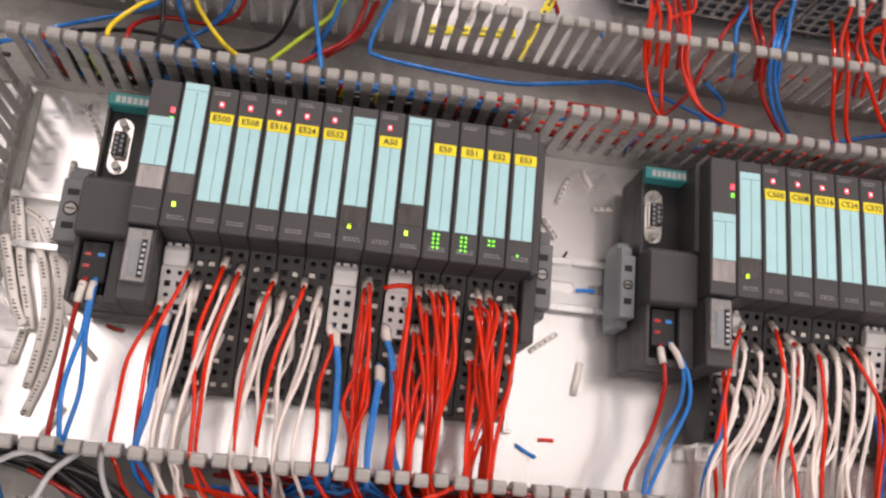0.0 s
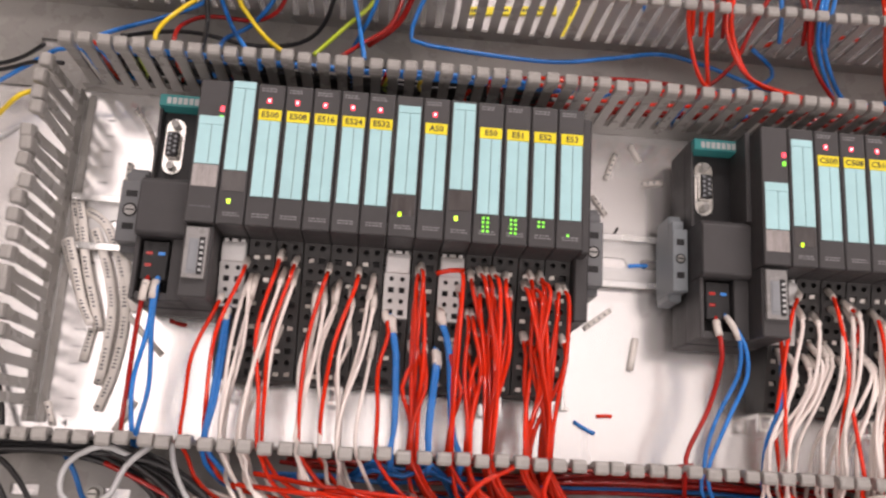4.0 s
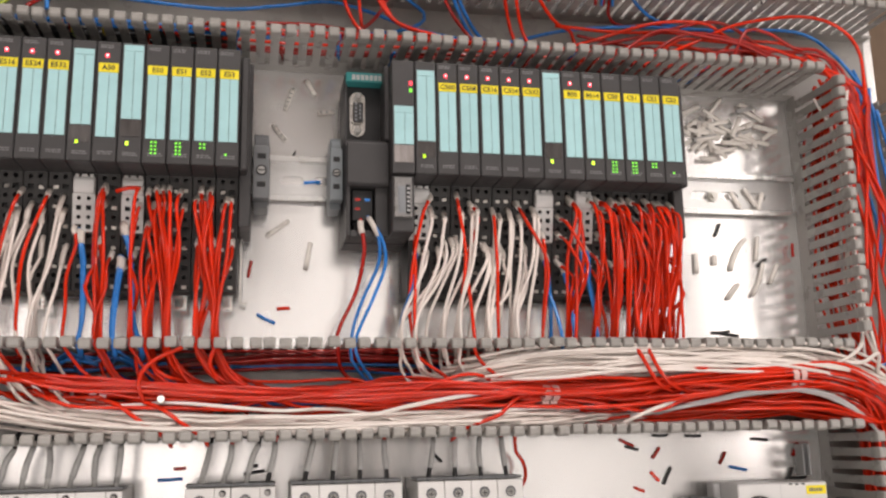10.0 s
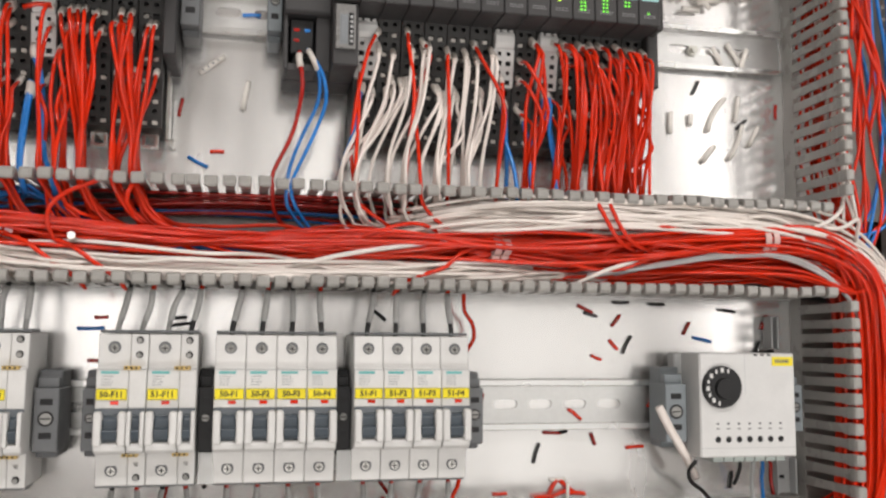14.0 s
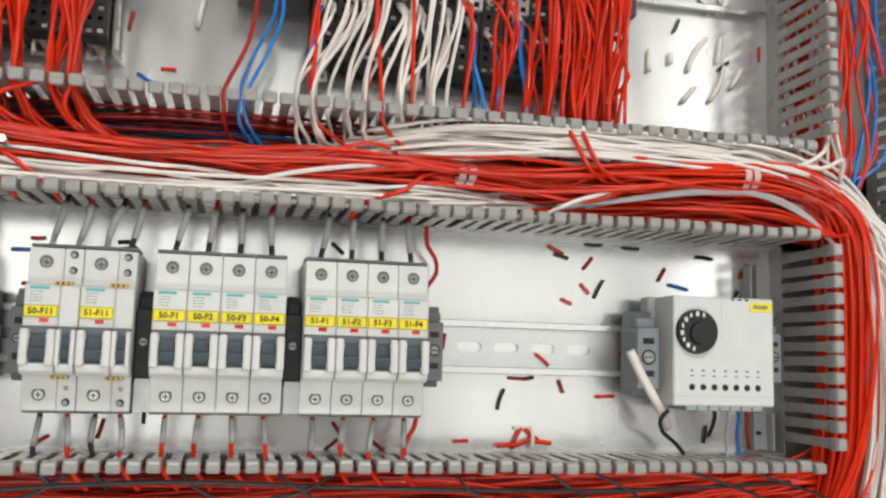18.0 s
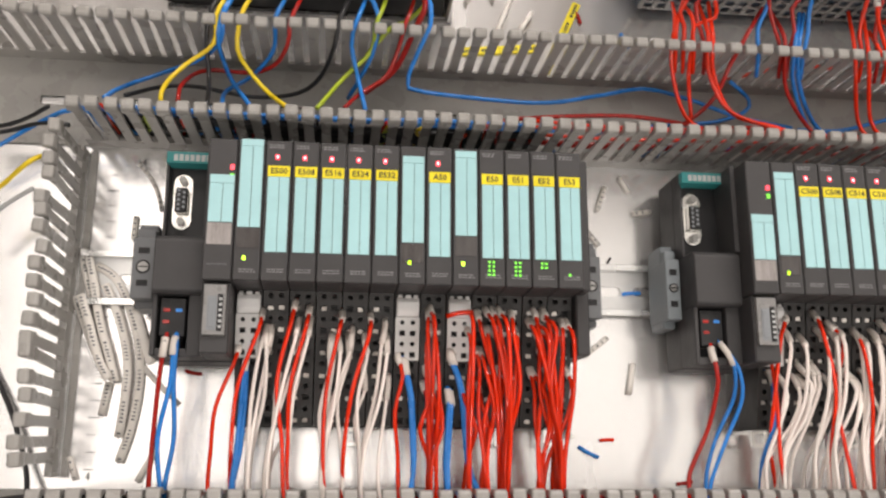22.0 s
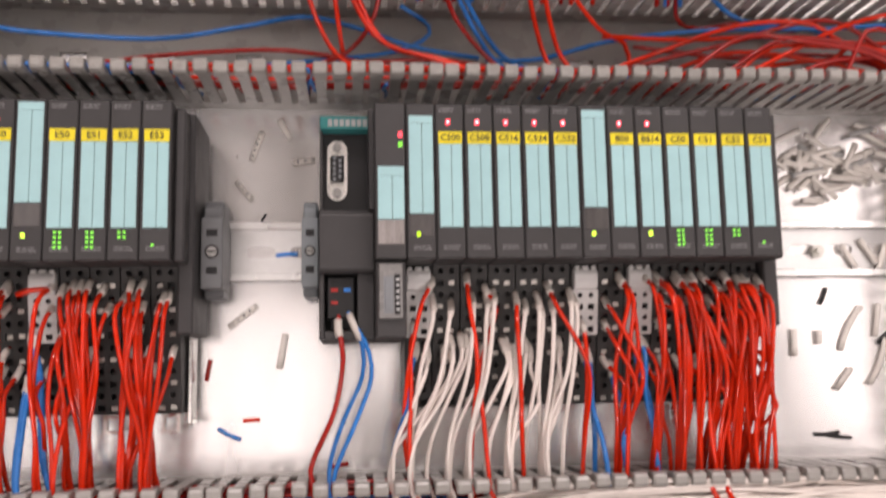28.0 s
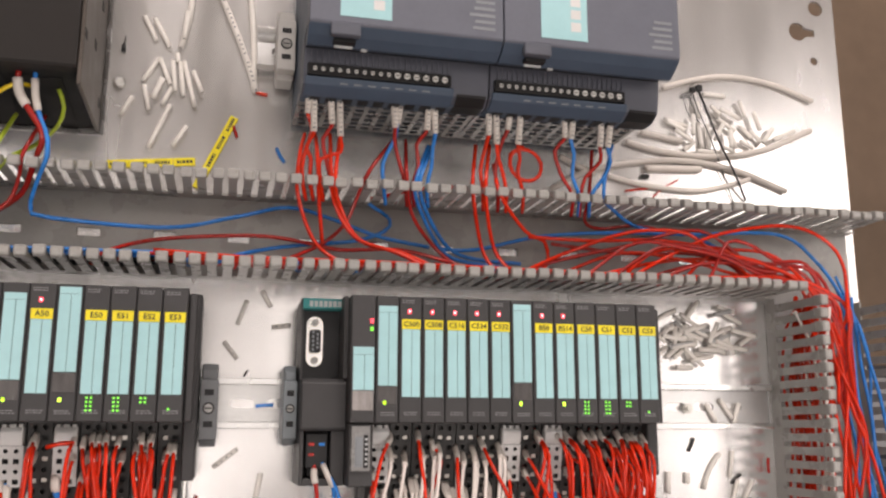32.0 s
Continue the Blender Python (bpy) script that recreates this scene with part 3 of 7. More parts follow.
def io_module(x, kind, tag="", power=None, station="first", lamp=None):
    """kind: 'io' or 'pm'. power: (top, bottom) of a power module's film. lamp: the green lamps: (columns, rows)."""
    text = {"io": "dark grey input-output module with turquoise label film and yellow tag",
            "pm": "dark grey power module with a tall turquoise label film"}[kind]
    if lamp and kind == "io":
        text = "dark grey input-output module with yellow tag and lit green lamps"
    m = thing("io_module" if kind == "io" else "power_module", text, "control module", group="modules of the %s station" % station, at=(x, 0, 0))
    part("housing", io_body(), M_DARK, m)
    if kind == "io":
        part("label_film", label_film(0.0019, 0.0136, -0.0490, -0.0062, ZF), M_TURQ, m, "turquoise label film with thin lines")
        part("yellow_tag", boxes((0.0017, 0.0138, -0.0060, 0.0002, ZF, ZF + 0.0007), bevel=0.0001), M_YELLOW, m, "yellow equipment tag")
        if tag:
            lettering("tag_text", tag, 0.0047, 0.0078, -0.0030, ZF + 0.00078, M_INK, m, bold=0.00010)
        part("small_print", text_bars(0.0035, -0.0582, ZF, 2, 0.009, seed=int(x * 1e4)), M_PALEINK, m)
        part("top_print", text_bars(0.0020, 0.0128, ZF, 2, 0.008, seed=int(x * 1e4) + 5), M_PALEINK, m)
    else:
        t, b = power
        part("label_film", label_film(0.0016, 0.0138, b, t - 0.0042, ZF), M_TURQ, m, "tall turquoise label film")
        part("film_head", boxes((0.0016, 0.0138, t - 0.0040, t, ZF, ZF + 0.0006), bevel=0.0001), M_TURQ, m)
        part("window", boxes((0.0018, 0.0136, b - 0.0115, b - 0.0004, ZF, ZF + 0.0003)), M_DARKWIN, m, "smoky glossy window with painted streaks of sheen")
        part("small_print", text_bars(0.0035, -0.0585, ZF, 2, 0.009, seed=int(x * 1e4)), M_PALEINK, m)
        part("lamp", leds(0.0060, -0.0526, 1, 1, 0, 0, 0.0017, 0.0023), M_LEDG, m, "lit yellow-green lamp")
    if kind == "io" and tag in ("B514",):
        part("lamp", leds(0.0060, -0.0526, 1, 1, 0, 0, 0.0017, 0.0026), M_LEDG, m, "lit yellow-green lamp")
    if tag and not lamp:
        part("red_lamp", boxes((0.0056, 0.0078, 0.0040, 0.0068, ZF - 0.0001, ZF + 0.0004), bevel=0.0002), M_LEDR, m, "lit red lamp")
        part("lamp_core", boxes((0.0062, 0.0072, 0.0048, 0.0060, ZF + 0.0004, ZF + 0.0006)), M_LEDC, m)
    if lamp:
        c, r, lx, ly = lamp
        part("green_lamps", leds(lx, ly, c, r, 0.0024, 0.0024, 0.0013, 0.0012), M_LEDG2, m, "lit green channel lamps")
    return m


TY0, TY1, TZA, TZB = -0.1400, BOT + 0.0005, 0.049, 0.033


def slope(x, y):
    return TZA + (TZB - TZA) * (y - TY1) / (TY0 - TY1)


def block_mesh(seed):
    """Two columns of openings on a sloping face: round wire entries and square clamp windows in turn, with a step every second row."""
    rg = random.Random(seed)
    springs = []
    bm = bmesh.new()
    rows, top = 12, TY1 - 0.0004
    pitch = (top - TY0) / rows
    for k in range(rows):
        y1 = top - k * pitch
        y0 = y1 - pitch
        up = 0.0007 if (k // 2) % 2 else 0.0

        def zat(x, y):
            return slope(x, y) + up
        for x0, x1, cx in ((0.0004, 0.0075, 0.0045), (0.0075, 0.0146, 0.0105)):
            cy = (y0 + y1) / 2 + rg.uniform(-0.0003, 0.0003)
            if k % 2 == 0:
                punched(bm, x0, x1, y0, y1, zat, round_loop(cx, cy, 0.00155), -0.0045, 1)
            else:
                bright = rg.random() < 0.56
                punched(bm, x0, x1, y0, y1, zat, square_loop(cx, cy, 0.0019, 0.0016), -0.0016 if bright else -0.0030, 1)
                if bright:
                    springs.append(pose(cx, cy, zat(cx, cy) - 0.0013, 0, rg.uniform(-14, 14), rg.uniform(-6, 6)))
        if up:
            v = [bm.verts.new(p) for p in ((0.0004, y1, slope(0, y1)), (0.0146, y1, slope(0, y1)), (0.0146, y1, slope(0, y1) + up), (0.0004, y1, slope(0, y1) + up))]
            bm.faces.new(v[::-1])
            v = [bm.verts.new(p) for p in ((0.0004, y0, slope(0, y0)), (0.0146, y0, slope(0, y0)), (0.0146, y0, slope(0, y0) + up), (0.0004, y0, slope(0, y0) + up))]
            bm.faces.new(v)
    for xs in (0.0004, 0.0146):
        v = [bm.verts.new(p) for p in ((xs, TY1, TZA), (xs, TY0, TZB), (xs, TY0, 0.008), (xs, TY1, 0.008))]
        bm.faces.new(v)
    bm.faces.new([bm.verts.new(p) for p in ((0.0004, TY0, TZB + 0.0007), (0.0146, TY0, TZB + 0.0007), (0.0146, TY0, 0.008), (0.0004, TY0, 0.008))])
    me = bpy.data.meshes.new("block")
    bm.to_mesh(me)
    bm.free()
    # second material paints the shade inside the openings
    for mt in (M_TERM, M_SHADEBLACK):
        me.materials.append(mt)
    return me, springs


def spring_mesh():
    """The bent end of a clamp spring as it shows in its window."""
    bm = boxes((-0.0015, 0.0016, -0.0012, 0.0010, -0.0001, 0.0001), (-0.0015, 0.0016, 0.0010, 0.0012, -0.0010, 0.0001))
    me = bpy.data.meshes.new("clamp_spring")
    bm.to_mesh(me)
    bm.free()
    me.materials.append(M_CLAMPMETAL)
    return me


SPRING = spring_mesh()


BLOCKS = [block_mesh(k) for k in range(9)]


def cap_mesh():
    """The pale cap: a domed head with two notches, and four rows of openings below it."""
    bm = bmesh.new()
    lift = 0.0042

    def zat(x, y):
        return slope(x, y) + lift
    y1 = -0.0790
    for k in range(4):
        ya, yb = y1 - k * 0.0060, y1 - (k + 1) * 0.0060
        for x0, x1, cx in ((0.0006, 0.0075, 0.0045), (0.0075, 0.0144, 0.0105)):
            cy = (ya + yb) / 2
            loop = round_loop(cx, cy, 0.0013) if k % 2 == 0 else square_loop(cx, cy, 0.0016, 0.0015)
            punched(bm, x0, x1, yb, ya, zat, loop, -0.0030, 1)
    ye = y1 - 0.0240
    for x in (0.0006, 0.0144):
        bm.faces.new([bm.verts.new(p) for p in ((x, y1, zat(0, y1)), (x, ye, zat(0, ye)), (x, ye, 0.030), (x, y1, 0.030))])
    bm.faces.new([bm.verts.new(p) for p in ((0.0006, ye, zat(0, ye)), (0.0144, ye, zat(0, ye)), (0.0144, ye, 0.030), (0.0006, ye, 0.030))])
    z = zat(0, y1)
    prism([(y1 + 0.0002, 0.030), (y1 + 0.0002, z + 0.0006), (-0.0755, z + 0.0024), (-0.0705, z + 0.0028), (-0.0678, z + 0.0012), (-0.0678, 0.030)], 0.0010, 0.0140, bm, bevel=0.0006)
    for x0, x1 in ((0.0018, 0.0042), (0.0058, 0.0092), (0.0108, 0.0132)):
        box(bm, x0, x1, -0.0680, -0.0662, 0.040, z + 0.0014, 0.0003)
    me = bpy.data.meshes.new("cap")
    bm.to_mesh(me)
    bm.free()
    me.materials.append(M_CAP)
    me.materials.append(M_SHADEBLACK)
    return me


CAP = cap_mesh()


def terminal_block(x, cap, station, k=0):
    m = thing("terminal_module", "dark grey terminal block with spring clamps" + (" and light grey cap" if cap else ""), "terminal block",
              group="terminal blocks of the %s station" % station, at=(x, 0, 0))
    me, springs = BLOCKS[k % 9]
    same_mesh("block", me, m, Matrix.Identity(4))
    for sp in springs:
        if not (cap and sp.translation.y > -0.105):
            same_mesh("clamp_spring", SPRING, m, sp)
    if cap:
        tagged(same_mesh("cap", CAP, m, Matrix.Identity(4)), "light grey domed cap")
    return m


M_SWFRAME = shade("smoky_grey_frame", (0.24, 0.235, 0.23), 0.3, vary=0.12, scale=90)


def interface_module(x, label, film_top):
    """A 45 mm wide interface module: recessed socket field, raised block, plug and a tall column."""
    m = thing("interface_module", label, "control module", at=(x, 0, 0))
    W = 0.0446
    zl = 0.0480
    part("base", boxes((0.0004, W - 0.0003, -0.1045, 0.0165, 0.0080, 0.0330), bevel=0.0008), M_DARK, m)
    part("socket_field", boxes((0.0006, 0.0285, -0.0375, 0.0160, 0.0325, zl - 0.010), bevel=0.0006), M_BLACK, m)
    # rim round the recessed field and the raised middle block
    part("rim", boxes((0.0004, 0.0020, -0.0372, 0.0165, 0.0325, zl - 0.004, 0.0003), (0.0262, 0.0292, -0.0372, 0.0165, 0.0325, 0.062, 0.0003)), M_DARK, m)
    mid = bmesh.new()
    prism([(-0.0372, 0.030), (-0.0372, 0.0590), (-0.0400, 0.0615), (-0.0680, 0.0615), (-0.0700, 0.0590), (-0.0700, 0.030)], 0.0004, 0.0288, mid, bevel=0.0006)
    part("middle_block", mid, M_DARK, m)
    for b in ((0.0004, 0.0030, -0.1040, -0.0698, 0.0325, 0.0560, 0.0005), (0.0200, 0.0288, -0.1040, -0.0698, 0.0325, 0.0560, 0.0005), (0.0030, 0.0200, -0.1040, -0.0995, 0.0325, 0.0540, 0.0004)):
        part("lower_wall", boxes(b), M_DARK, m)
    part("plug_field", boxes((0.0030, 0.0200, -0.0996, -0.0699, 0.0325, 0.0390)), M_SHADEBLACK, m)
    # tall column
    part("column", boxes((0.0290, W - 0.0002, BOT, TOP, 0.0325, ZF, 0.0006), (0.0290, W - 0.0002, -0.1040, BOT - 0.0004, 0.0325, ZF - 0.0045, 0.0008)), M_DARK, m)
    sw = part("switch_window", boxes((0.0305, W - 0.0022, -0.0945, -0.0670, ZF - 0.0046, ZF - 0.0020, 0.0004)), M_SWFRAME, m, "grey translucent frame over a switch bank")
    part("switch_panel", boxes((0.0328, 0.0378, -0.0920, -0.0735, ZF - 0.0020, ZF - 0.0016), (0.0335, 0.0368, -0.0905, -0.0745, ZF - 0.0016, ZF - 0.0012, 0.0002)), M_MGREY, sw, "grey switch panel")
    part("switch_bank", boxes((0.0382, 0.0410, -0.0925, -0.0725, ZF - 0.0021, ZF - 0.0014)), M_BLACK, sw, "black switch bank")
    for i in range(6):
        part("switch", boxes((0.0390, 0.0406, -0.0908 + i * 0.0030, -0.0895 + i * 0.0030, ZF - 0.0014, ZF - 0.0008)), M_LGREY, sw)
    part("label_film", label_film(0.0304, W - 0.0010, film_top - 0.0270, film_top - 0.0050, ZF), M_TURQ, m, "turquoise label film")
    part("film_head", boxes((0.0304, W - 0.0010, film_top - 0.0048, film_top, ZF, ZF + 0.0006)), M_TURQ, m)
    part("window", boxes((0.0304, W - 0.0012, film_top - 0.0395, film_top - 0.0274, ZF, ZF + 0.0003)), M_FILMWIN, m, "glossy window with painted silvery sheen")
    part("red_lamp", boxes((W - 0.0036, W - 0.0016, -0.0028, 0.0000, ZF - 0.0001, ZF + 0.0004)), M_LEDR, m, "lit red lamp")
    part("green_lamp", boxes((W - 0.0036, W - 0.0016, -0.0078, -0.0052, ZF - 0.0001, ZF + 0.0004)), M_LEDG2, m, "lit green lamp")
    part("column_print", text_bars(0.0310, -0.0560, ZF, 1, 0.011, seed=77), M_GREYINK, m)
    # maker's sign: a plain teal plate with pale bars
    sign = part("sign_plate", boxes((0.0008, 0.0285, 0.0090, 0.0160, 0.0380, zl + 0.001, 0.0003)), M_TEAL, m, "teal sign plate")
    for i in range(7):
        part("sign_bar", boxes((0.0050 + i * 0.0031, 0.0073 + i * 0.0031, 0.0103, 0.0142, zl + 0.001, zl + 0.0012)), M_LGREY, sign)
    # D-shaped nine-pole socket
    so = thing_part("bus_socket", m, 0.0098, -0.0118, zl - 0.010)
    pl = bmesh.new()
    disc(pl, 0, 0.0112, 0, 0.0012, 0.0054, 18)
    disc(pl, 0, -0.0112, 0, 0.0012, 0.0054, 18)
    box(pl, -0.0054, 0.0054, -0.0112, 0.0112, 0, 0.00121)
    part("flange", pl, M_STEEL, so, "bright steel flange")
    sh = bmesh.new()
    prism([(-0.0076, 0.0012), (-0.0076, 0.0062), (0.0076, 0.0062), (0.0076, 0.0012)], -0.0037, 0.0037, sh, bevel=0.0010)
    part("shell", sh, M_STEEL, so, "bright D-shaped steel shell")
    part("insert", boxes((-0.0032, 0.0032, -0.0071, 0.0071, 0.0050, 0.0065, 0.0006)), M_BLACK, so, "black socket insert")
    pins = bmesh.new()
    for i in range(5):
        disc(pins, -0.0015, -0.0058 + i * 0.0029, 0.0065, 0.0066, 0.0009, 8)
        if i < 4:
            disc(pins, 0.0015, -0.0043 + i * 0.0029, 0.0065, 0.0066, 0.0009, 8)
    tagged(part("pin_holes", pins, M_MGREY, so), kind="stuff")
    for s in (-1, 1):
        nut = bmesh.new()
        disc(nut, 0, s * 0.0125, 0.0012, 0.0055, 0.0024, 6)
        disc(nut, 0, s * 0.0125, 0.0055, 0.0056, 0.0012, 10)
        part("hex_stud", nut, M_DULLSCREW, so)
    # power plug
    pg = part("power_plug", boxes((0.0045, 0.0185, -0.0930, -0.0715, 0.0390, 0.0540, 0.0006), (0.0060, 0.0170, -0.0985, -0.0930, 0.0390, 0.0480, 0.0005)), M_BLACK, m, "black power plug")
    for kx, ky, km, kl in ((0.0064, -0.0793, M_DRED, "red clamp key"), (0.0130, -0.0793, M_BLUE, "blue clamp key"), (0.0064, -0.0858, M_DRED, "red clamp key")):
        part("clamp_key", boxes((kx, kx + 0.0036, ky, ky + 0.0019, 0.0538, 0.0543, 0.0002)), km, pg, kl)
    for kx in (0.0066, 0.0132):
        part("clamp_slot", boxes((kx, kx + 0.0032, -0.0748, -0.0724, 0.0540, 0.0543)), M_SHADEBLACK, pg)
    return m


def thing_part(name, parent, x, y, z):
    e = new(name)
    e.empty_display_size = 0.005
    e.parent = parent
    e.location = (x, y, z)
    return e


def end_clamp(x, y, w, h, z, material=None, rail_z=0.0076, name="grey plastic end clamp screwed on the rail"):
    material = material or M_CLAMP
    m = thing("end_clamp", name, "end clamp", group="end clamps", at=(x, y, 0))
    bm = boxes((0, w, -h * 0.42, h * 0.30, rail_z, z, 0.0006), (0.0006, w - 0.0006, -h * 0.5, h * 0.5, rail_z, z - 0.010, 0.0008), (0.001, w - 0.001, h * 0.30, h * 0.42, rail_z, z - 0.004, 0.0006))
    part("clamp_body", bm, material, m)
    for s0, s1 in ((0.11, 0.18), (-0.27, -0.20)):
        part("slot", boxes((w * 0.25, w * 0.75, h * s0, h * s1, z, z + 0.0003)), M_SHADEBLACK, m)
    sc = bmesh.new()
    disc(sc, w / 2, -h * 0.045, z, z + 0.0002, w * 0.33, 16)
    part("screw_well", sc, M_SHADEBLACK, m)
    s2 = bmesh.new()
    disc(s2, w / 2, -h * 0.045, z + 0.0002, z + 0.0006, w * 0.24, 12)
    sw = part("screw", s2, M_DULLSCREW, m, "zinc screw")
    part("screw_slot", boxes((w * 0.30, w * 0.70, -h * 0.045 - 0.0004, -h * 0.045 + 0.0004, z + 0.0006, z + 0.0008)), M_SHADEBLACK, sw)
    return m


XA, XB = 0.0, 0.3106
STATION_A = [("pm", "", (0.0153, -0.0354)), ("io", "E500"), ("io", "E508"), ("io", "E516"), ("io", "E524"), ("io", "E532"),
             ("pm", "", (0.0091, -0.0414)), ("io", "A50"), ("pm", "", (0.0135, -0.0365)), ("io", "E50"), ("io", "E51"), ("io", "E52"), ("io", "E53")]
STATION_B = [("pm", "", (0.0085, -0.0421)), ("io", "C500"), ("io", "C508"), ("io", "C516"), ("io", "C524"), ("io", "C532"),
             ("pm", "", (0.0124, -0.0389)), ("io", "B50"), ("io", "B514"), ("io", "C50"), ("io", "C51"), ("io", "C52"), ("io", "C53")]
LIT = {9: (2, 4, 0.0058, -0.0512), 10: (2, 4, 0.0058, -0.0512), 11: (2, 2, 0.0058, -0.0512), 12: (1, 1, 0.0066, -0.0575)}
for x0, rows, st in ((XA, STATION_A, "first"), (XB, STATION_B, "second")):
    for i, r in enumerate(rows):
        x = x0 + 0.015 * i
        lamp = LIT.get(i)
        io_module(x, r[0], r[1], r[2] if r[0] == "pm" else None, st, lamp)
        cap = r[0] == "pm" or (st == "second" and i == 8)
        terminal_block(x, cap, st, i * 2 + (st == "second"))
interface_module(XA - 0.0447, "dark grey interface module with nine-pole bus socket and power plug", -0.0060)
interface_module(XB - 0.0447, "dark grey interface module with nine-pole bus socket beside the end clamp", -0.0180)


def station_end(x, label):
    m = thing("station_end_cover", label, "end cover", at=(x, 0, 0))
    part("cover", boxes((0.0002, 0.0080, -0.1000, TOP - 0.0005, 0.0080, 0.0560, 0.0008), (0.0002, 0.0055, BOT, TOP - 0.002, 0.0560, 0.0700, 0.0010)), M_DARK, m)
    part("steel_bracket", boxes((0.0010, 0.0030, -0.1460, -0.1002, 0.0080, 0.0240, 0.0003), (0.0030, 0.0062, -0.1460, -0.1440, 0.0080, 0.0230, 0.0003)), M_STEEL, m, "bright steel end bracket")


station_end(XA + 0.195, "dark grey cover closing the end of the first station")
station_end(XB + 0.195, "dark grey cover closing the end of the second station")
end_clamp(-0.0605, -0.049, 0.0125, 0.050, 0.040)
end_clamp(0.2038, -0.0535, 0.0115, 0.053, 0.040)
end_clamp(0.2565, -0.0535, 0.0090, 0.052, 0.040, M_CLAMPBLUE, name="blue-grey end clamp beside the interface module")
end_clamp(0.5142, -0.0535, 0.0070, 0.046, 0.040)


# bright steel feet under the terminal rows
for x0 in (XA, XB):
    for k in (0, 4, 10, 12):
        ft = thing("steel_foot", "bright steel fixing foot below a terminal block", "bracket", group="steel feet", at=(x0 + 0.015 * k + 0.002, -0.1402, 0.0))
        part("bracket", boxes((0, 0.0100, -0.0022, 0, 0.0180, 0.0220), (0, 0.0022, -0.0085, -0.0022, 0.0185, 0.0215), (0.0078, 0.0100, -0.0085, -0.0022, 0.0185, 0.0215), (0.0, 0.0100, -0.0105, -0.0085, 0.0183, 0.0217)), M_STEEL, ft)
        part("stem", boxes((0.0035, 0.0065, -0.0022, 0, 0.0004, 0.0180)), M_STEEL, ft)


# ---- uninterruptible supplies on the upper rail ----
def ups_unit(x, w, sign, label, sign_x):
    m = thing("ups_unit", label, "power supply", group="supplies on the upper rail", at=(x, 0, 0))
    yb, yt, zf = 0.1440, 0.2750, 0.1300
    body = bmesh.new()
    prism([(yb + 0.006, 0.0075), (yb + 0.006, 0.0700), (yb + 0.030, 0.0700), (yb + 0.036, 0.1180), (yt - 0.006, 0.1180), (yt - 0.006, 0.0075)], 0.0006, w - 0.0006, body)
    part("casing", body, M_SITBLUE, m)
    face = bmesh.new()
    prism([(0.1735, 0.1170), (0.1735, zf - 0.0012), (0.1750, zf), (yt - 0.002, zf), (yt, zf - 0.002), (yt, 0.1000), (yt - 0.01, 0.1000)], 0.0003, w - 0.0003, face, bevel=0.0005)
    part("front_panel", face, M_SITOP, m, "warm grey front panel")
    brow = bmesh.new()
    prism([(0.1735, 0.1180), (0.1735, 0.1290), (0.1685, 0.1225), (0.1650, 0.1150), (0.1660, 0.1100), (0.1735, 0.1100)], 0.0003, w - 0.0003, brow, bevel=0.0004)
    part("brow", brow, M_SITBLUE, m, "slanting blue-grey brow")
    # solid black block paints in the shade under the brow
    part("shadow_gap", boxes((0.0010, w - 0.0010, 0.1700, 0.1790, 0.0986, 0.1102)), M_SHADEBLACK, m)
    ledge = bmesh.new()
    prism([(yb, 0.0720), (yb, 0.0870), (yb + 0.0035, 0.0945), (0.1640, 0.0975), (0.1760, 0.0985), (0.1760, 0.0720)], 0.0003, w - 0.0003, ledge, bevel=0.0005)
    part("terminal_ledge", ledge, M_LEDGE, m, "grey terminal ledge")
    part("ledge_front", boxes((0.0006, w - 0.0006, yb - 0.0006, yb + 0.0002, 0.0722, 0.0868)), M_SITBLUE, m, "blue-grey ledge front")
    strip = part("terminal_strip", boxes((0.0030, 0.0970, 0.1522, 0.1600, 0.0940, 0.0990, 0.0004)), M_SHADEBLACK, m, "black screw terminal strip")
    for i in range(16):
        fine = i < 10
        sx = 0.0075 + i * 0.0053 if fine else 0.0610 + (i - 10) * 0.0063
        sb = bmesh.new()
        disc(sb, sx, 0.1562, 0.0985, 0.0995, 0.0014 if fine else 0.0021, 10)
        head = 0.0010 if fine else 0.0015
        screw = part("screw", sb, M_BRIGHT, strip)
        part("slot", boxes((sx - head, sx + head, 0.15595, 0.15645, 0.0994, 0.0996)), M_SHADEBLACK, screw)
    plug = bmesh.new()
    prism([(yb - 0.0016, 0.0735), (yb - 0.0016, 0.0862), (yb + 0.0028, 0.0957), (0.1516, 0.0980), (0.1516, 0.0735)], 0.0016, 0.0992, plug, bevel=0.0004)
    part("terminal_plug", plug, M_SITBLUE, m, "blue-grey plug-in terminal block")
    # solid wedge laid on the ledge; its black is the shade of a recess
    gap = bmesh.new()
    prism([(yb - 0.0009, 0.0735), (yb - 0.0009, 0.0876), (yb + 0.0030, 0.0952), (yb + 0.0048, 0.0956), (yb + 0.0048, 0.0735)], 0.1016, 0.1216, gap)
    part("open_recess", gap, M_SHADEBLACK, m, "black wedge standing in for a shaded recess")
    # wire entries on the ledge's front
    for i in range(9):
        part("wire_entry", boxes((0.006 + i * 0.0105, 0.0128 + i * 0.0105, yb - 0.0021, yb - 0.0014, 0.0765, 0.0850)), M_SHADEBLACK, m)
    ribs = bmesh.new()
    for i in range(26):
        box(ribs, 0.0050 + i * 0.0036, 0.0056 + i * 0.0036, 0.1612, 0.1690, 0.0972, 0.0986)
    tagged(part("ledge_ribs", ribs, M_SITOP, m, "row of fine ribs"), kind="stuff")
    nums = bmesh.new()
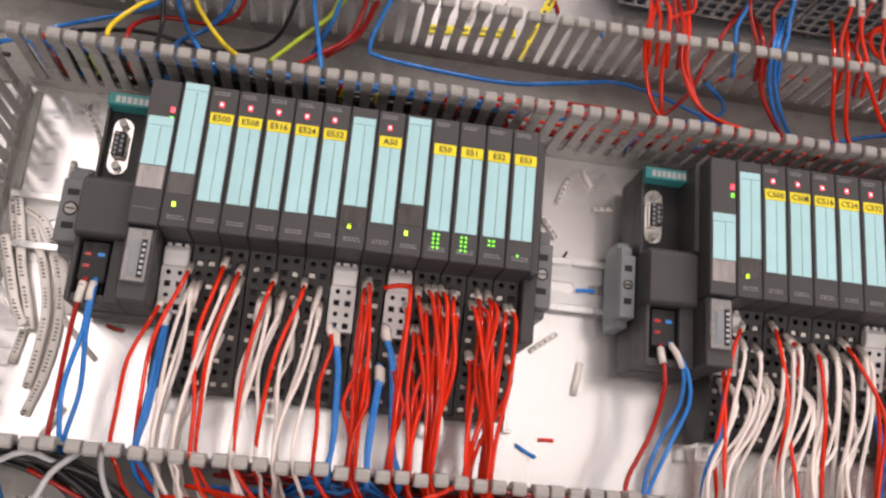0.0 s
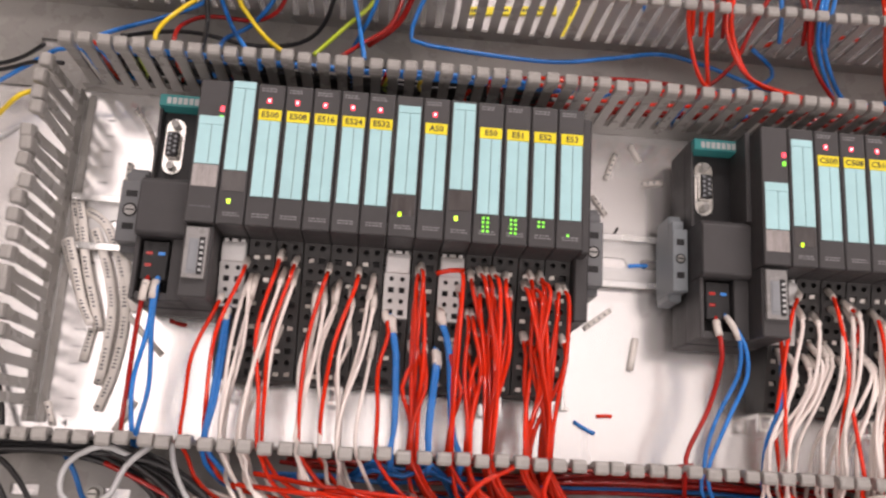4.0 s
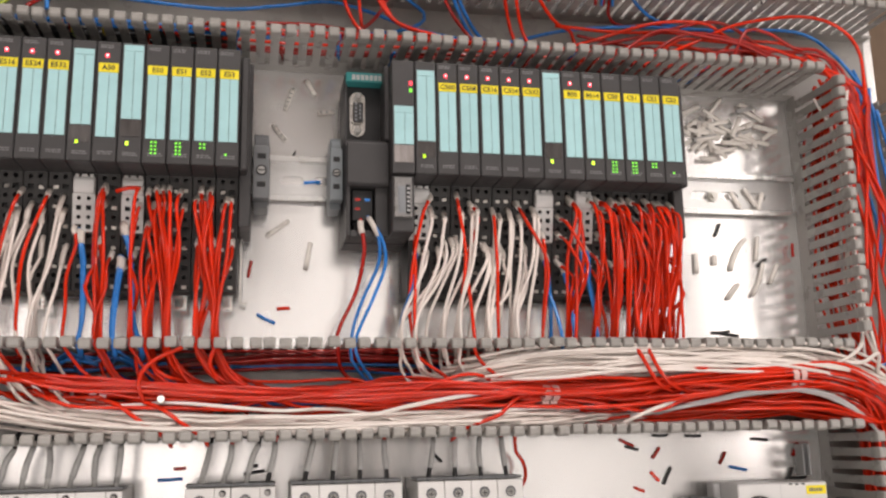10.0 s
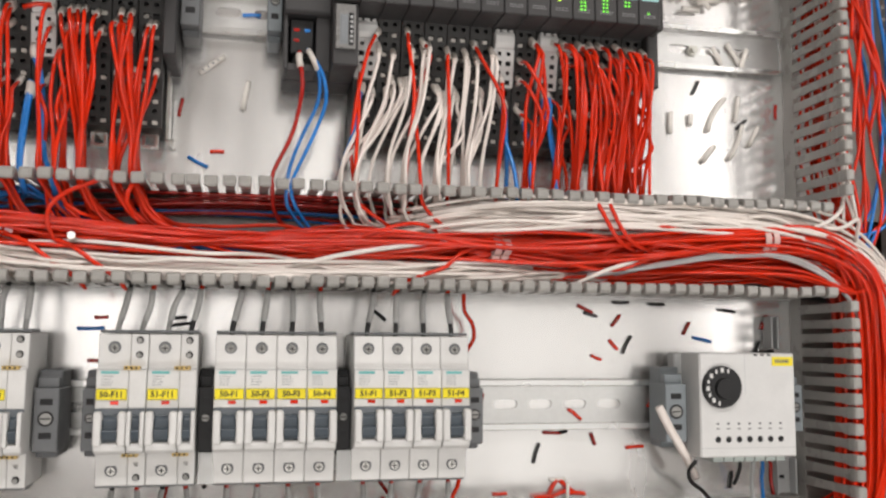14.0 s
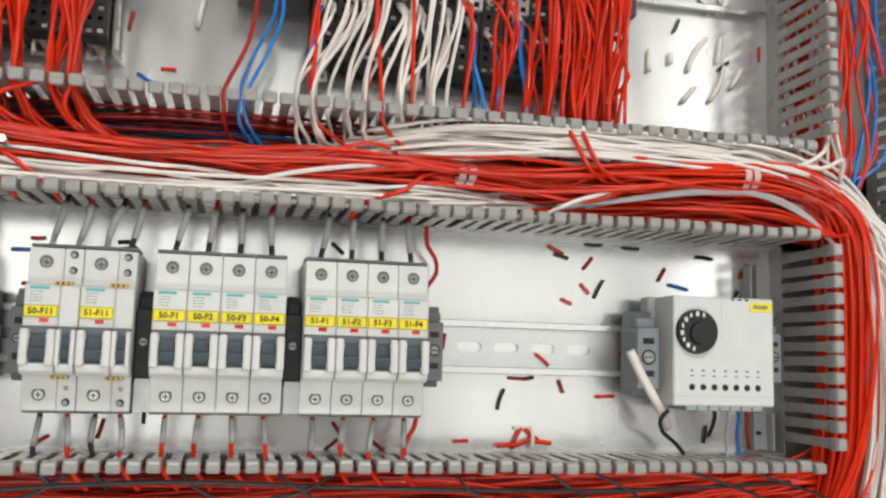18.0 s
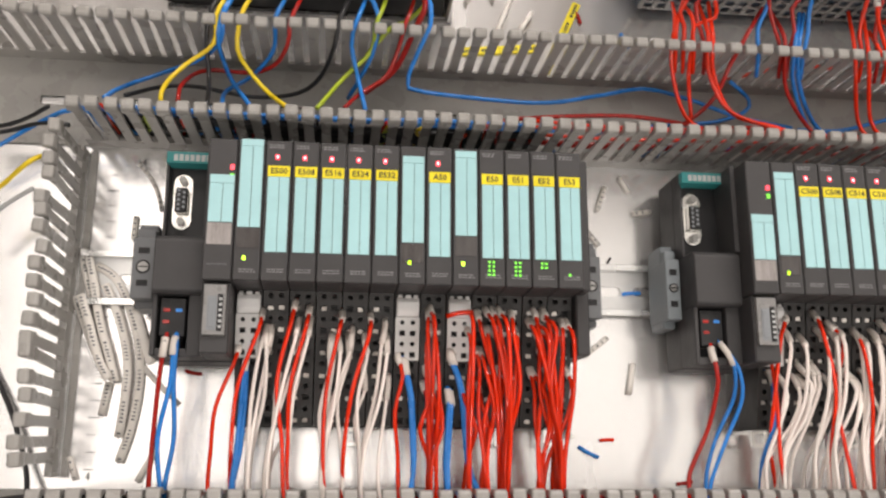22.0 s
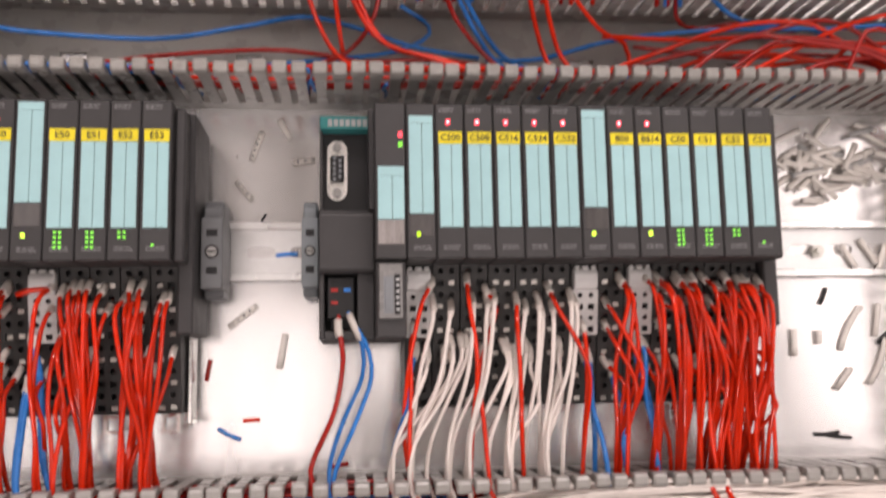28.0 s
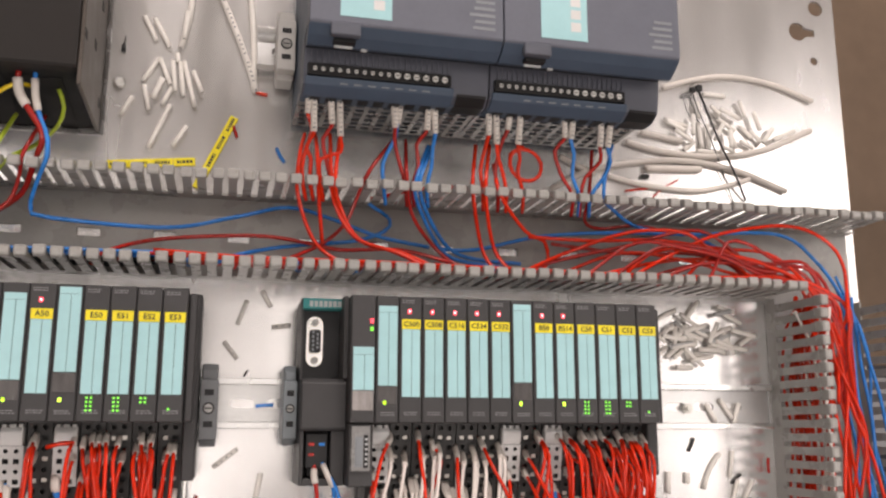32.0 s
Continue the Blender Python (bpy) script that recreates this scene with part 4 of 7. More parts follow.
    for i in range(7):
        box(nums, 0.024 + i * 0.009, 0.029 + i * 0.009, 0.1478, 0.1488, 0.0957, 0.0966)
    tagged(part("ledge_print", nums, M_MGREY, m), kind="stuff")
    latch = part("latch", boxes((0.0135, 0.0320, 0.1668, 0.1750, 0.1245, 0.1300, 0.0006)), M_LEDGE, m, "slate grey latch")
    part("latch_hook", boxes((0.0170, 0.0285, 0.1632, 0.1652, 0.1165, 0.1185, 0.0004)), M_LGREY, latch, "pale latch hook")
    part("latch_slot", boxes((0.0160, 0.0296, 0.1645, 0.1668, 0.1185, 0.1242)), M_SHADEBLACK, latch)
    part("catch", boxes((0.0340, 0.0378, 0.1634, 0.1648, 0.1140, 0.1160, 0.0002)), M_LGREY, m)
    sg = part("sign", boxes((sign_x, sign_x + 0.0320, 0.1790, 0.2700, zf, zf + 0.0004)), M_TURQ, m, "turquoise sign with upright writing")
    for i in range(8):
        part("sign_bar", boxes((sign_x + 0.0205, sign_x + 0.0275, 0.1850 + i * 0.0088, 0.1915 + i * 0.0088, zf + 0.0004, zf + 0.0006)), M_WHITE, sg)
    bars = bmesh.new()
    r = random.Random(4)
    for i in range(5):
        l = r.uniform(0.012, 0.024)
        box(bars, 0.118 - l, 0.118, 0.1795 + i * 0.0045, 0.1815 + i * 0.0045, zf, zf + 0.0002)
    tagged(part("panel_print", bars, M_MGREY, m), kind="stuff")
    # perforated lower side
    gr = bmesh.new()
    z = 0.0100
    nrow, ncol = 7, 13
    for k in range(ncol + 1):
        xx = 0.002 + k * (w - 0.004) / ncol
        box(gr, xx - 0.0016, xx + 0.0016, yb + 0.0040, yb + 0.0054, z, 0.0715)
    for k in range(nrow + 1):
        zz = z + k * (0.0615 / nrow)
        box(gr, 0.001, w - 0.001, yb + 0.0041, yb + 0.0053, zz - 0.0014, zz + 0.0014)
    part("grille", gr, M_PERF, m, "perforated steel side")
    if sign:
        bt = part("switch_well", boxes((0.0098, 0.0178, 0.2140, 0.2310, zf, zf + 0.0003)), M_BLACK, m)
        part("switch", boxes((0.0110, 0.0166, 0.2152, 0.2298, zf + 0.0003, zf + 0.0030, 0.0006)), M_RED, bt, "red slide switch")
    return m


ups_unit(0.2575, 0.1238, False, "blue-grey supply unit with terminal strips on the upper rail", 0.0190)
ups_unit(0.3815, 0.1238, True, "blue-grey supply unit with red switch on the upper rail", 0.0250)
M_MILKY = shade("milky_clamp", (0.62, 0.60, 0.57), 0.35, vary=0.05, alpha=0.85)
hat_rail(0.2310, 0.508, 0.2060, 0.3)
end_clamp(0.2440, 0.2010, 0.0128, 0.052, 0.036, M_MILKY, name="pale translucent end clamp screwed on the upper rail")

# ---- the filter box with a black grille ----
fb = thing("filter_box", "grey-brown steel box with black grille and bent steel foot", "power supply", at=(0, 0, 0))
lid = bmesh.new()
prism([(0.1425, 0.0900), (0.1425, 0.0988), (0.1440, 0.1000), (0.3000, 0.1000), (0.3000, 0.0900)], -0.060, 0.1235, lid)
part("cover", lid, M_COVER, fb, "brown-grey cover")
body = bmesh.new()
prism([(0.1350, 0.0040), (0.1430, 0.0900), (0.3000, 0.0900), (0.3000, 0.0040)], -0.060, 0.1215, body)
part("lower_body", body, M_SHADEBLACK, fb, "black lower body")
for i in range(10):
    gb = bmesh.new()
    x = -0.056 + i * 0.0172
    prism([(0.1352, 0.0120), (0.1348, 0.0120), (0.1412, 0.0800), (0.1416, 0.0800)], x, x + 0.0140, gb)
    part("grille_field", gb, M_SHADEBLACK, fb, "black grille field")
part("side_plate", boxes((0.1236, 0.1262, 0.1335, 0.300, 0.0030, 0.0960, 0.0004)), M_SIDEPLATE, fb, "brownish steel side plate")
part("foot_flange", boxes((0.100, 0.1262, 0.1335, 0.1350, 0.0030, 0.0060, 0.0002), (-0.060, 0.1262, 0.1320, 0.1345, 0.0002, 0.0030, 0.0002), (0.1262, 0.1288, 0.1320, 0.300, 0.0002, 0.0022, 0.0003)), M_PERF, fb, "bright bent foot flange")
for yy, zz in ((0.150, 0.016), (0.178, 0.050), (0.215, 0.030), (0.168, 0.090)):
    part("side_slot", boxes((0.1262, 0.1265, yy - 0.003, yy + 0.003, zz - 0.004, zz + 0.004)), M_SHADEBLACK, fb)
for bx, by, bz in ((0.137, 0.1720, 0.0),):
    n = thing("hex_bolt", "small zinc hexagon bolt in the plate", "bolt", group="bolts in the plate", at=(bx, by, bz))
    b1 = bmesh.new()
    disc(b1, 0, 0, 0.0003, 0.0012, 0.0046, 18)
    part("washer", b1, M_STEEL, n)
    b2 = bmesh.new()
    disc(b2, 0, 0, 0.0012, 0.0042, 0.0032, 6)
    part("head", b2, M_BRIGHT, n)


# ---- circuit breakers ----
M_TEALPALE = shade("pale_teal_print", (0.14, 0.46, 0.45), 0.45, vary=0.05)

M_BAND = shade("slate_band", (0.115, 0.130, 0.145), 0.42, vary=0.05)


def breaker(x, w, tag="", aux=0.0, z=0.0607):
    """A breaker of width w; aux: width of an added auxiliary contact at its right side."""
    m = thing("circuit_breaker", "white circuit breaker with grey toggle" + (", yellow tag" if tag else "") + (" and auxiliary contact" if aux else ""), "circuit breaker",
              group="breakers on the lower rail", at=(x, 0, 0))
    W = w + aux

    def pole(x0, x1, ax):
        b = bmesh.new()
        prof = [(-0.3520, 0.0080), (-0.3520, 0.0500), (-0.3330, 0.0520), (-0.3318, z), (-0.2860, z + 0.0004), (-0.2850, 0.0570), (-0.2660, 0.0560), (-0.2650, 0.0080)]
        prism(prof, x0 + 0.0001, x1 - 0.0001, b, bevel=0.0005)
        part("aux_housing" if ax else "housing", b, M_WHITE, m)
        for e0, e1, ez in ((-0.2652, -0.2636, 0.0535), (-0.3534, -0.3518, 0.0470)):
            part("edge_strip", boxes((x0 + 0.0002, x1 - 0.0002, e0, e1, 0.030, ez)), M_CLAMP, m)
        # toggle bay: a dark toggle sunk between rounded guards
        cx, hw = (x0 + x1) / 2, (x1 - x0) / 2
        bay = part("toggle_bay", boxes((x0 + 0.0003, x1 - 0.0003, -0.3272, -0.3118, z + 0.0002, z + 0.0010)), M_TOGGLE, m, "dark blue-grey toggle bay")
        tg = bmesh.new()
        prism([(-0.3258, z), (-0.3258, z + 0.0030), (-0.3240, z + 0.0052), (-0.3196, z + 0.0056), (-0.3185, z + 0.0024), (-0.3140, z + 0.0014), (-0.3130, z)], cx - hw * 0.46, cx + hw * 0.46, tg, bevel=0.0004)
        part("toggle", tg, M_TOGGLE, bay, "dark blue-grey toggle")
        for s in (-1, 1):
            gd = bmesh.new()
            c = cx + s * hw * 0.735
            box(gd, c - hw * 0.25, c + hw * 0.25, -0.3282, -0.3092, z - 0.001, z + 0.0062, min(0.0016, hw * 0.22), seg=3)
            box(gd, c - hw * 0.19 - s * hw * 0.10, c + hw * 0.19 - s * hw * 0.10, -0.3262, -0.3238, z - 0.001, z + 0.0055, min(0.0010, hw * 0.17), seg=2)
            box(gd, c - hw * 0.19 - s * hw * 0.10, c + hw * 0.19 - s * hw * 0.10, -0.3142, -0.3118, z - 0.001, z + 0.0055, min(0.0010, hw * 0.17), seg=2)
            part("guard", gd, M_WHITE, bay, "rounded white guard")
        part("dark_band", boxes((x0 + 0.0002, x1 - 0.0002, -0.3116, -0.3076, z - 0.0005, z + 0.0010, 0.0003)), M_BAND, m, "slate grey band over the toggle")
        lip = bmesh.new()
        prism([(-0.3330, 0.050), (-0.3330, z - 0.0010), (-0.3312, z + 0.0022), (-0.3285, z + 0.0030), (-0.3264, z + 0.0022), (-0.3262, 0.050)], x0 + 0.0003, x1 - 0.0003, lip, bevel=0.0005)
        part("lower_lip", lip, M_WHITE, bay)
        for sy, sz in ((-0.2735, 0.0566), (-0.3432, 0.0509)):
            if ax:
                for k in (-1, 1):
                    sc = bmesh.new()
                    disc(sc, cx, sy + k * 0.0042, sz - 0.001, sz + 0.0003, 0.0021, 12)
                    w2 = part("screw_well", sc, M_SHADEBLACK, m)
                    s3 = bmesh.new()
                    disc(s3, cx - 0.0003, sy + k * 0.0042 - 0.0003, sz + 0.0003, sz + 0.0005, 0.0014, 10)
                    part("screw", s3, M_DULLSCREW, w2)
            else:
                sc = bmesh.new()
                disc(sc, cx, sy, sz - 0.001, sz + 0.0003, 0.0035, 18)
                w2 = part("screw_well", sc, M_CLAMP, m, "dark round screw well")
                s3 = bmesh.new()
                disc(s3, cx, sy - 0.0004, sz + 0.0003, sz + 0.0006, 0.0023, 14)
                part("screw", s3, M_DULLSCREW if sy > -0.3 else M_BRIGHT, w2, "zinc cross-head screw")
                part("cross_slot", boxes((cx - 0.0016, cx + 0.0016, sy - 0.0007, sy - 0.0001, sz + 0.0006, sz + 0.0007), (cx - 0.0003, cx + 0.0003, sy - 0.0020, sy + 0.0012, sz + 0.0006, sz + 0.0007)), M_SHADEBLACK, w2)
        part("seam", boxes((x0 + 0.0004, x1 - 0.0004, -0.2860, -0.2856, z + 0.0002, z + 0.0006)), M_LGREY, m)
    pole(0, w, False)
    if aux:
        pole(w, W, True)
        for c0, c1 in ((-0.2862, -0.2840), (-0.3352, -0.3332)):
            clip = part("metal_clip", boxes((w - 0.003, w + 0.006, c0, c1, 0.0500, z + (0.0012 if c0 > -0.3 else -0.004), 0.0002)), M_BRASS, m, "brass link clip")
            for i in range(3):
                zc = z + (0.0012 if c0 > -0.3 else -0.004)
                part("slot", boxes((w - 0.002 + i * 0.0026, w - 0.0008 + i * 0.0026, c0 + 0.0005, c1 - 0.0005, zc, zc + 0.0002)), M_SHADEBLACK, clip)
    part("teal_print", boxes((0.0026, 0.0122, -0.2884, -0.2869, z + 0.0004, z + 0.0006)), M_TEALPALE, m)
    tagged(part("grey_print", text_bars(0.0030, -0.2895, z + 0.0003, 4, 0.0062, h=0.0005, gap=0.0016, seed=int(abs(x) * 1e4)), M_MGREY, m), kind="stuff")
    if tag:
        yt = part("yellow_tag", boxes((0.0004, 0.0171, -0.3030, -0.2968, z + 0.0004, z + 0.0012, 0.0002)), M_YELLOW, m, "yellow equipment tag")
        edge = [(0.0006, 0.0169, -0.30285, -0.30265), (0.0006, 0.0169, -0.29715, -0.29695), (0.0006, 0.0008, -0.30265, -0.29715), (0.0167, 0.0169, -0.30265, -0.29715)]
        part("tag_border", boxes(*[e + (z + 0.0012, z + 0.0013) for e in edge]), M_INK, yt)
        lettering("tag_text", tag, 0.0046, 0.0087, -0.3000, z + 0.0013, M_INK, yt, bold=0.00013)
        part("red_flag", boxes((0.0082, 0.0126, -0.3056, -0.3036, z + 0.0003, z + 0.0007)), M_RED, m, "small red position flag")
    return m


breaker(0.1675, 0.0176, "50-F11", 0.0097)
breaker(0.1950, 0.0176, "51-F11", 0.0097)
for i in range(4):
    breaker(0.2318 + i * 0.0177, 0.0176, "50-F%d" % (i + 1))
    breaker(0.3126 + i * 0.0177, 0.0176, "51-F%d" % (i + 1))
for i, tg in enumerate(("49-F30", "49-F36", "49-F38")):
    breaker(0.0490 + i * 0.0274, 0.0176, tg, 0.0097)
for i in range(4):
    breaker(-0.0230 + i * 0.0177, 0.0176)
end_clamp(0.1325, -0.3120, 0.0135, 0.050, 0.046)
end_clamp(0.1585, -0.3120, 0.0085, 0.050, 0.046)
end_clamp(0.2228, -0.3120, 0.0088, 0.052, 0.050, M_BLACK, name="black end clamp between the breaker groups")
end_clamp(0.3032, -0.3120, 0.0090, 0.052, 0.050, M_BLACK, name="black end clamp between the breaker groups")
end_clamp(0.3850, -0.3120, 0.0105, 0.048, 0.046)
for cx in (0.2240, 0.3038):
    f = thing("clear_cover_flap", "clear plastic flap beside the breakers", "cover", at=(cx, -0.3520, 0))
    part("flap", boxes((0, 0.0088, 0, 0.0180, 0.0500, 0.0512, 0.0003)), M_CLEAR, f)
    part("foot", boxes((0.0010, 0.0078, 0, 0.0020, 0.0010, 0.0500)), M_CLEAR, f)

# ---- thermostat ----
M_GREENGREY = shade("greenish_grey_plastic", (0.33, 0.37, 0.35), 0.45, vary=0.05)
M_THERMO = shade("cool_white_plastic", (0.66, 0.66, 0.65), 0.45, vary=0.03, scale=60, bump=0.06, bscale=1500)
th = thing("thermostat", "white cabinet thermostat with black dial and screw terminals", "thermostat", at=(0.5445, -0.3440, 0))
TZ = 0.0445
part("housing", boxes((0.0, 0.0705, 0.0, 0.0690, 0.012, TZ, 0.0010)), M_THERMO, th)
part("back_shell", boxes((-0.0060, 0.0, 0.028, 0.0690, 0.009, 0.020, 0.001), (0.002, 0.068, 0.002, 0.067, 0.0077, 0.0122)), M_LGREY, th)
part("seam", boxes((0.0330, 0.0334, 0.0420, 0.0685, TZ, TZ + 0.0001)), M_LGREY, th)
part("seam", boxes((0.0005, 0.0700, 0.0060, 0.0064, TZ, TZ + 0.0001)), M_LGREY, th)
db = bmesh.new()
disc(db, 0.0155, 0.0465, TZ, TZ + 0.0030, 0.0142, 36, r1=0.0136)
dial = part("dial", db, M_BLACK, th, "black round dial with white marks")
for i in range(9):
    dm = bmesh.new()
    a = math.radians(70 + i * 23)
    cx, cy = 0.0155 + 0.0112 * math.cos(a), 0.0465 + 0.0112 * math.sin(a)
    w, h = (0.0011, 0.0015) if i % 2 else (0.0007, 0.0013)
    box(dm, cx - w, cx + w, cy - h, cy + h, TZ + 0.0030, TZ + 0.0032)
    part("dial_mark", dm, M_WHITE, dial)
kb = bmesh.new()
disc(kb, 0.0165, 0.0455, TZ + 0.0030, TZ + 0.0050, 0.0072, 24, r1=0.0066)
part("knob", kb, M_BLACK, dial)
yt = part("yellow_tag", boxes((0.0535, 0.0690, 0.0605, 0.0665, TZ, TZ + 0.0006, 0.0001)), M_YELLOW, th, "yellow equipment tag")
part("tag_bars", text_bars(0.0555, 0.0648, TZ + 0.0006, 1, 0.011, h=0.0024, seed=3), M_GREYINK, yt)
ab = bmesh.new()
for i in range(7):
    hb = bmesh.new()
    disc(hb, 0.0125 + i * 0.0077, 0.0118, TZ - 0.002, TZ + 0.0002, 0.0021, 12)
    part("screw_well", hb, M_SHADEBLACK, th)
    box(ab, 0.0112 + i * 0.0077, 0.0138 + i * 0.0077, 0.0185, 0.0192, TZ, TZ + 0.0001)
    box(ab, 0.0116 + i * 0.0077, 0.0134 + i * 0.0077, 0.0215, 0.0228, TZ, TZ + 0.0001)
tagged(part("terminal_print", ab, M_GREYINK, th), kind="stuff")
for i in range(7):
    part("terminal", boxes((0.0092 + i * 0.0077, 0.0162 + i * 0.0077, -0.0030, 0.0002, 0.018, TZ - 0.001, 0.0004)), M_GREENGREY, th, "greenish grey terminal")
for i in range(3):
    part("vent_slot", boxes((0.0400 + i * 0.005, 0.0425 + i * 0.005, 0.0672, 0.0684, TZ, TZ + 0.0002)), M_SHADEBLACK, th)
end_clamp(0.5250, -0.3120, 0.0150, 0.054, 0.034, M_CLAMPBLUE, name="blue-grey end clamp beside the thermostat")
end_clamp(0.6155, -0.3100, 0.0105, 0.044, 0.036, M_CLAMPBLUE, name="blue-grey end clamp beside the thermostat")
hat_rail(0.5325, 0.6350, -0.3109, 0.58)

# low metal pieces at the duct corners
for x0, x1, y0, y1, h in ((0.6186, 0.6250, -0.2720, -0.2490, 0.012), (0.6215, 0.6372, -0.3750, -0.3500, 0.010)):
    t = thing("duct_joint_strip", "pale grey joint strip at the duct corner", "joint strip", group="joint strips", at=(x0, y0, 0))
    w, l = x1 - x0, y1 - y0
    part("strip", boxes((0, w, 0, l, 0.0006, 0.0022, 0.0003)), M_LGREY, t)
    part("edge", boxes((0, 0.0014, 0, l, 0.0023, h, 0.0003)), M_LGREY, t)
    part("edge", boxes((w - 0.0014, w, 0, l, 0.0023, h, 0.0003)), M_LGREY, t)
    part("hole", boxes((w * 0.35, w * 0.65, l * 0.4, l * 0.5, 0.0022, 0.0024)), M_SHADEBLACK, t)


# ---- wires ----
PVC = {"RED": M_RED, "DRED": M_DRED, "BLUE": M_BLUE, "WHITE": M_WIREW, "BLK": M_BLK, "YEL": M_YEL, "GYEL": M_GYEL, "GREY": M_LGREY}
SAY = {"RED": "red", "DRED": "dark red", "BLUE": "blue", "WHITE": "white", "BLK": "black", "YEL": "yellow", "GYEL": "green and yellow", "GREY": "grey"}
WR = 0.00120


def wire(colour, pts, r=0.0014, where="lying loose in the upper duct", group="wires in the upper duct", sleeve=None, sleeve2=None, fine=0.005):
    """One insulated wire; sleeve: share of its length at the start that carries a marker sleeve."""
    w = thing("wire", "%s insulated wire %s" % (SAY[colour], where), "wire", group=group, at=pts[0])
    o = Vector(pts[0])
    loc = [Vector(p) - o for p in pts]
    part("insulation", tube(bmesh.new(), loc, r, 7, fine), PVC[colour], w)
    if sleeve:
        way = spline(loc, 0.0015)
        lo, hi = sleeve
        acc, got, last = 0.0, [], way[0]
        for p in way:
            acc += (p - last).length
            last = p
            if lo <= acc <= hi:
                got.append(p)
        if len(got) > 2:
            sl = part("marker_sleeve", tube(bmesh.new(), [got[0], got[len(got) // 2], got[-1]], r * 1.58, 9, 0.003), M_SLEEVE, w, "white marker sleeve")
            if sleeve2:
                d = (got[-1] - got[0]).normalized()
                bars = bmesh.new()
                n = max(2, int((hi - lo) / 0.0032))
                for i in range(n):
                    c = got[0].lerp(got[-1], (i + 0.7) / (n + 0.4)) + Vector((0, 0, r * 1.56))
                    box(bars, c.x - 0.0009, c.x + 0.0009, c.y - 0.0007, c.y + 0.0007, c.z - 0.0002, c.z + 0.0002)
                tagged(part("sleeve_marks", bars, M_GREYINK, sl), kind="stuff")
    return w


wire("BLUE", [(0.107, 0.103, 0.075), (0.107, 0.092, 0.075), (0.100, 0.078, 0.062), (0.096, 0.066, 0.050), (0.106, 0.0615, 0.047), (0.177, 0.060, 0.042), (0.222, 0.073, 0.028), (0.257, 0.084, 0.0175), (0.287, 0.077, 0.020), (0.321, 0.066, 0.020), (0.358, 0.060, 0.020)])
wire("DRED", [(0.137, 0.034, 0.055), (0.140, 0.040, 0.050), (0.165, 0.053, 0.030), (0.203, 0.059, 0.025), (0.242, 0.061, 0.025), (0.274, 0.056, 0.030), (0.292, 0.053, 0.030), (0.334, 0.055, 0.030), (0.368, 0.046, 0.040)])
wire("BLUE", [(0.211, 0.037, 0.050), (0.219, 0.042, 0.045), (0.242, 0.051, 0.030), (0.273, 0.058, 0.020), (0.304, 0.062, 0.020), (0.325, 0.070, 0.020), (0.329, 0.079, 0.020), (0.312, 0.087, 0.030)])
wire("RED", [(0.263, 0.125, 0.060), (0.259, 0.104, 0.072), (0.260, 0.082, 0.060), (0.273, 0.055, 0.045), (0.290, 0.040, 0.050)])
wire("RED", [(0.270, 0.125, 0.060), (0.271, 0.105, 0.072), (0.275, 0.081, 0.050), (0.279, 0.055, 0.040)])
wire("RED", [(0.280, 0.126, 0.060), (0.280, 0.098, 0.072), (0.284, 0.079, 0.060), (0.300, 0.058, 0.050), (0.329, 0.050, 0.045), (0.349, 0.040, 0.050)])
wire("RED", [(0.287, 0.127, 0.060), (0.283, 0.094, 0.072), (0.287, 0.079, 0.060), (0.303, 0.057, 0.048), (0.333, 0.050, 0.045), (0.353, 0.041, 0.050)])
wire("DRED", [(0.323, 0.125, 0.060), (0.306, 0.100, 0.070), (0.300, 0.085, 0.055), (0.294, 0.069, 0.045), (0.280, 0.056, 0.035), (0.253, 0.040, 0.050)])
wire("DRED", [(0.334, 0.129, 0.050), (0.331, 0.098, 0.070), (0.340, 0.074, 0.050), (0.365, 0.051, 0.035), (0.388, 0.036, 0.045)])
wire("BLUE", [(0.348, 0.123, 0.060), (0.337, 0.092, 0.070), (0.345, 0.079, 0.050), (0.364, 0.057, 0.030), (0.381, 0.050, 0.025), (0.410, 0.046, 0.030)])
wire("BLUE", [(0.351, 0.123, 0.060), (0.340, 0.094, 0.070), (0.349, 0.079, 0.050), (0.369, 0.059, 0.030), (0.390, 0.052, 0.025), (0.424, 0.049, 0.030)])
wire("BLUE", [(0.362, 0.059, 0.020), (0.393, 0.060, 0.020), (0.440, 0.071, 0.025), (0.496, 0.076, 0.030), (0.560, 0.078, 0.030), (0.637, 0.082, 0.030), (0.662, 0.061, 0.040), (0.677, 0.028, 0.050), (0.680, 0.001, 0.050)])
wire("RED", [(0.382, 0.126, 0.060), (0.377, 0.091, 0.070), (0.390, 0.057, 0.045), (0.398, 0.039, 0.050)])
wire("RED", [(0.392, 0.127, 0.060), (0.386, 0.089, 0.070), (0.399, 0.057, 0.045), (0.409, 0.040, 0.050)])
wire("RED", [(0.395, 0.113, 0.060), (0.397, 0.088, 0.070), (0.423, 0.070, 0.045), (0.441, 0.065, 0.035), (0.445, 0.053, 0.030), (0.438, 0.044, 0.040)])
wire("RED", [(0.414, 0.037, 0.055), (0.456, 0.057, 0.040), (0.507, 0.075, 0.040), (0.546, 0.076, 0.045), (0.566, 0.066, 0.045), (0.587, 0.054, 0.045), (0.601, 0.038, 0.055)])
wire("RED", [(0.427, 0.067, 0.040), (0.479, 0.068, 0.035), (0.530, 0.071, 0.035), (0.580, 0.066, 0.040), (0.617, 0.063, 0.045), (0.636, 0.045, 0.055), (0.647, 0.026, 0.060)])
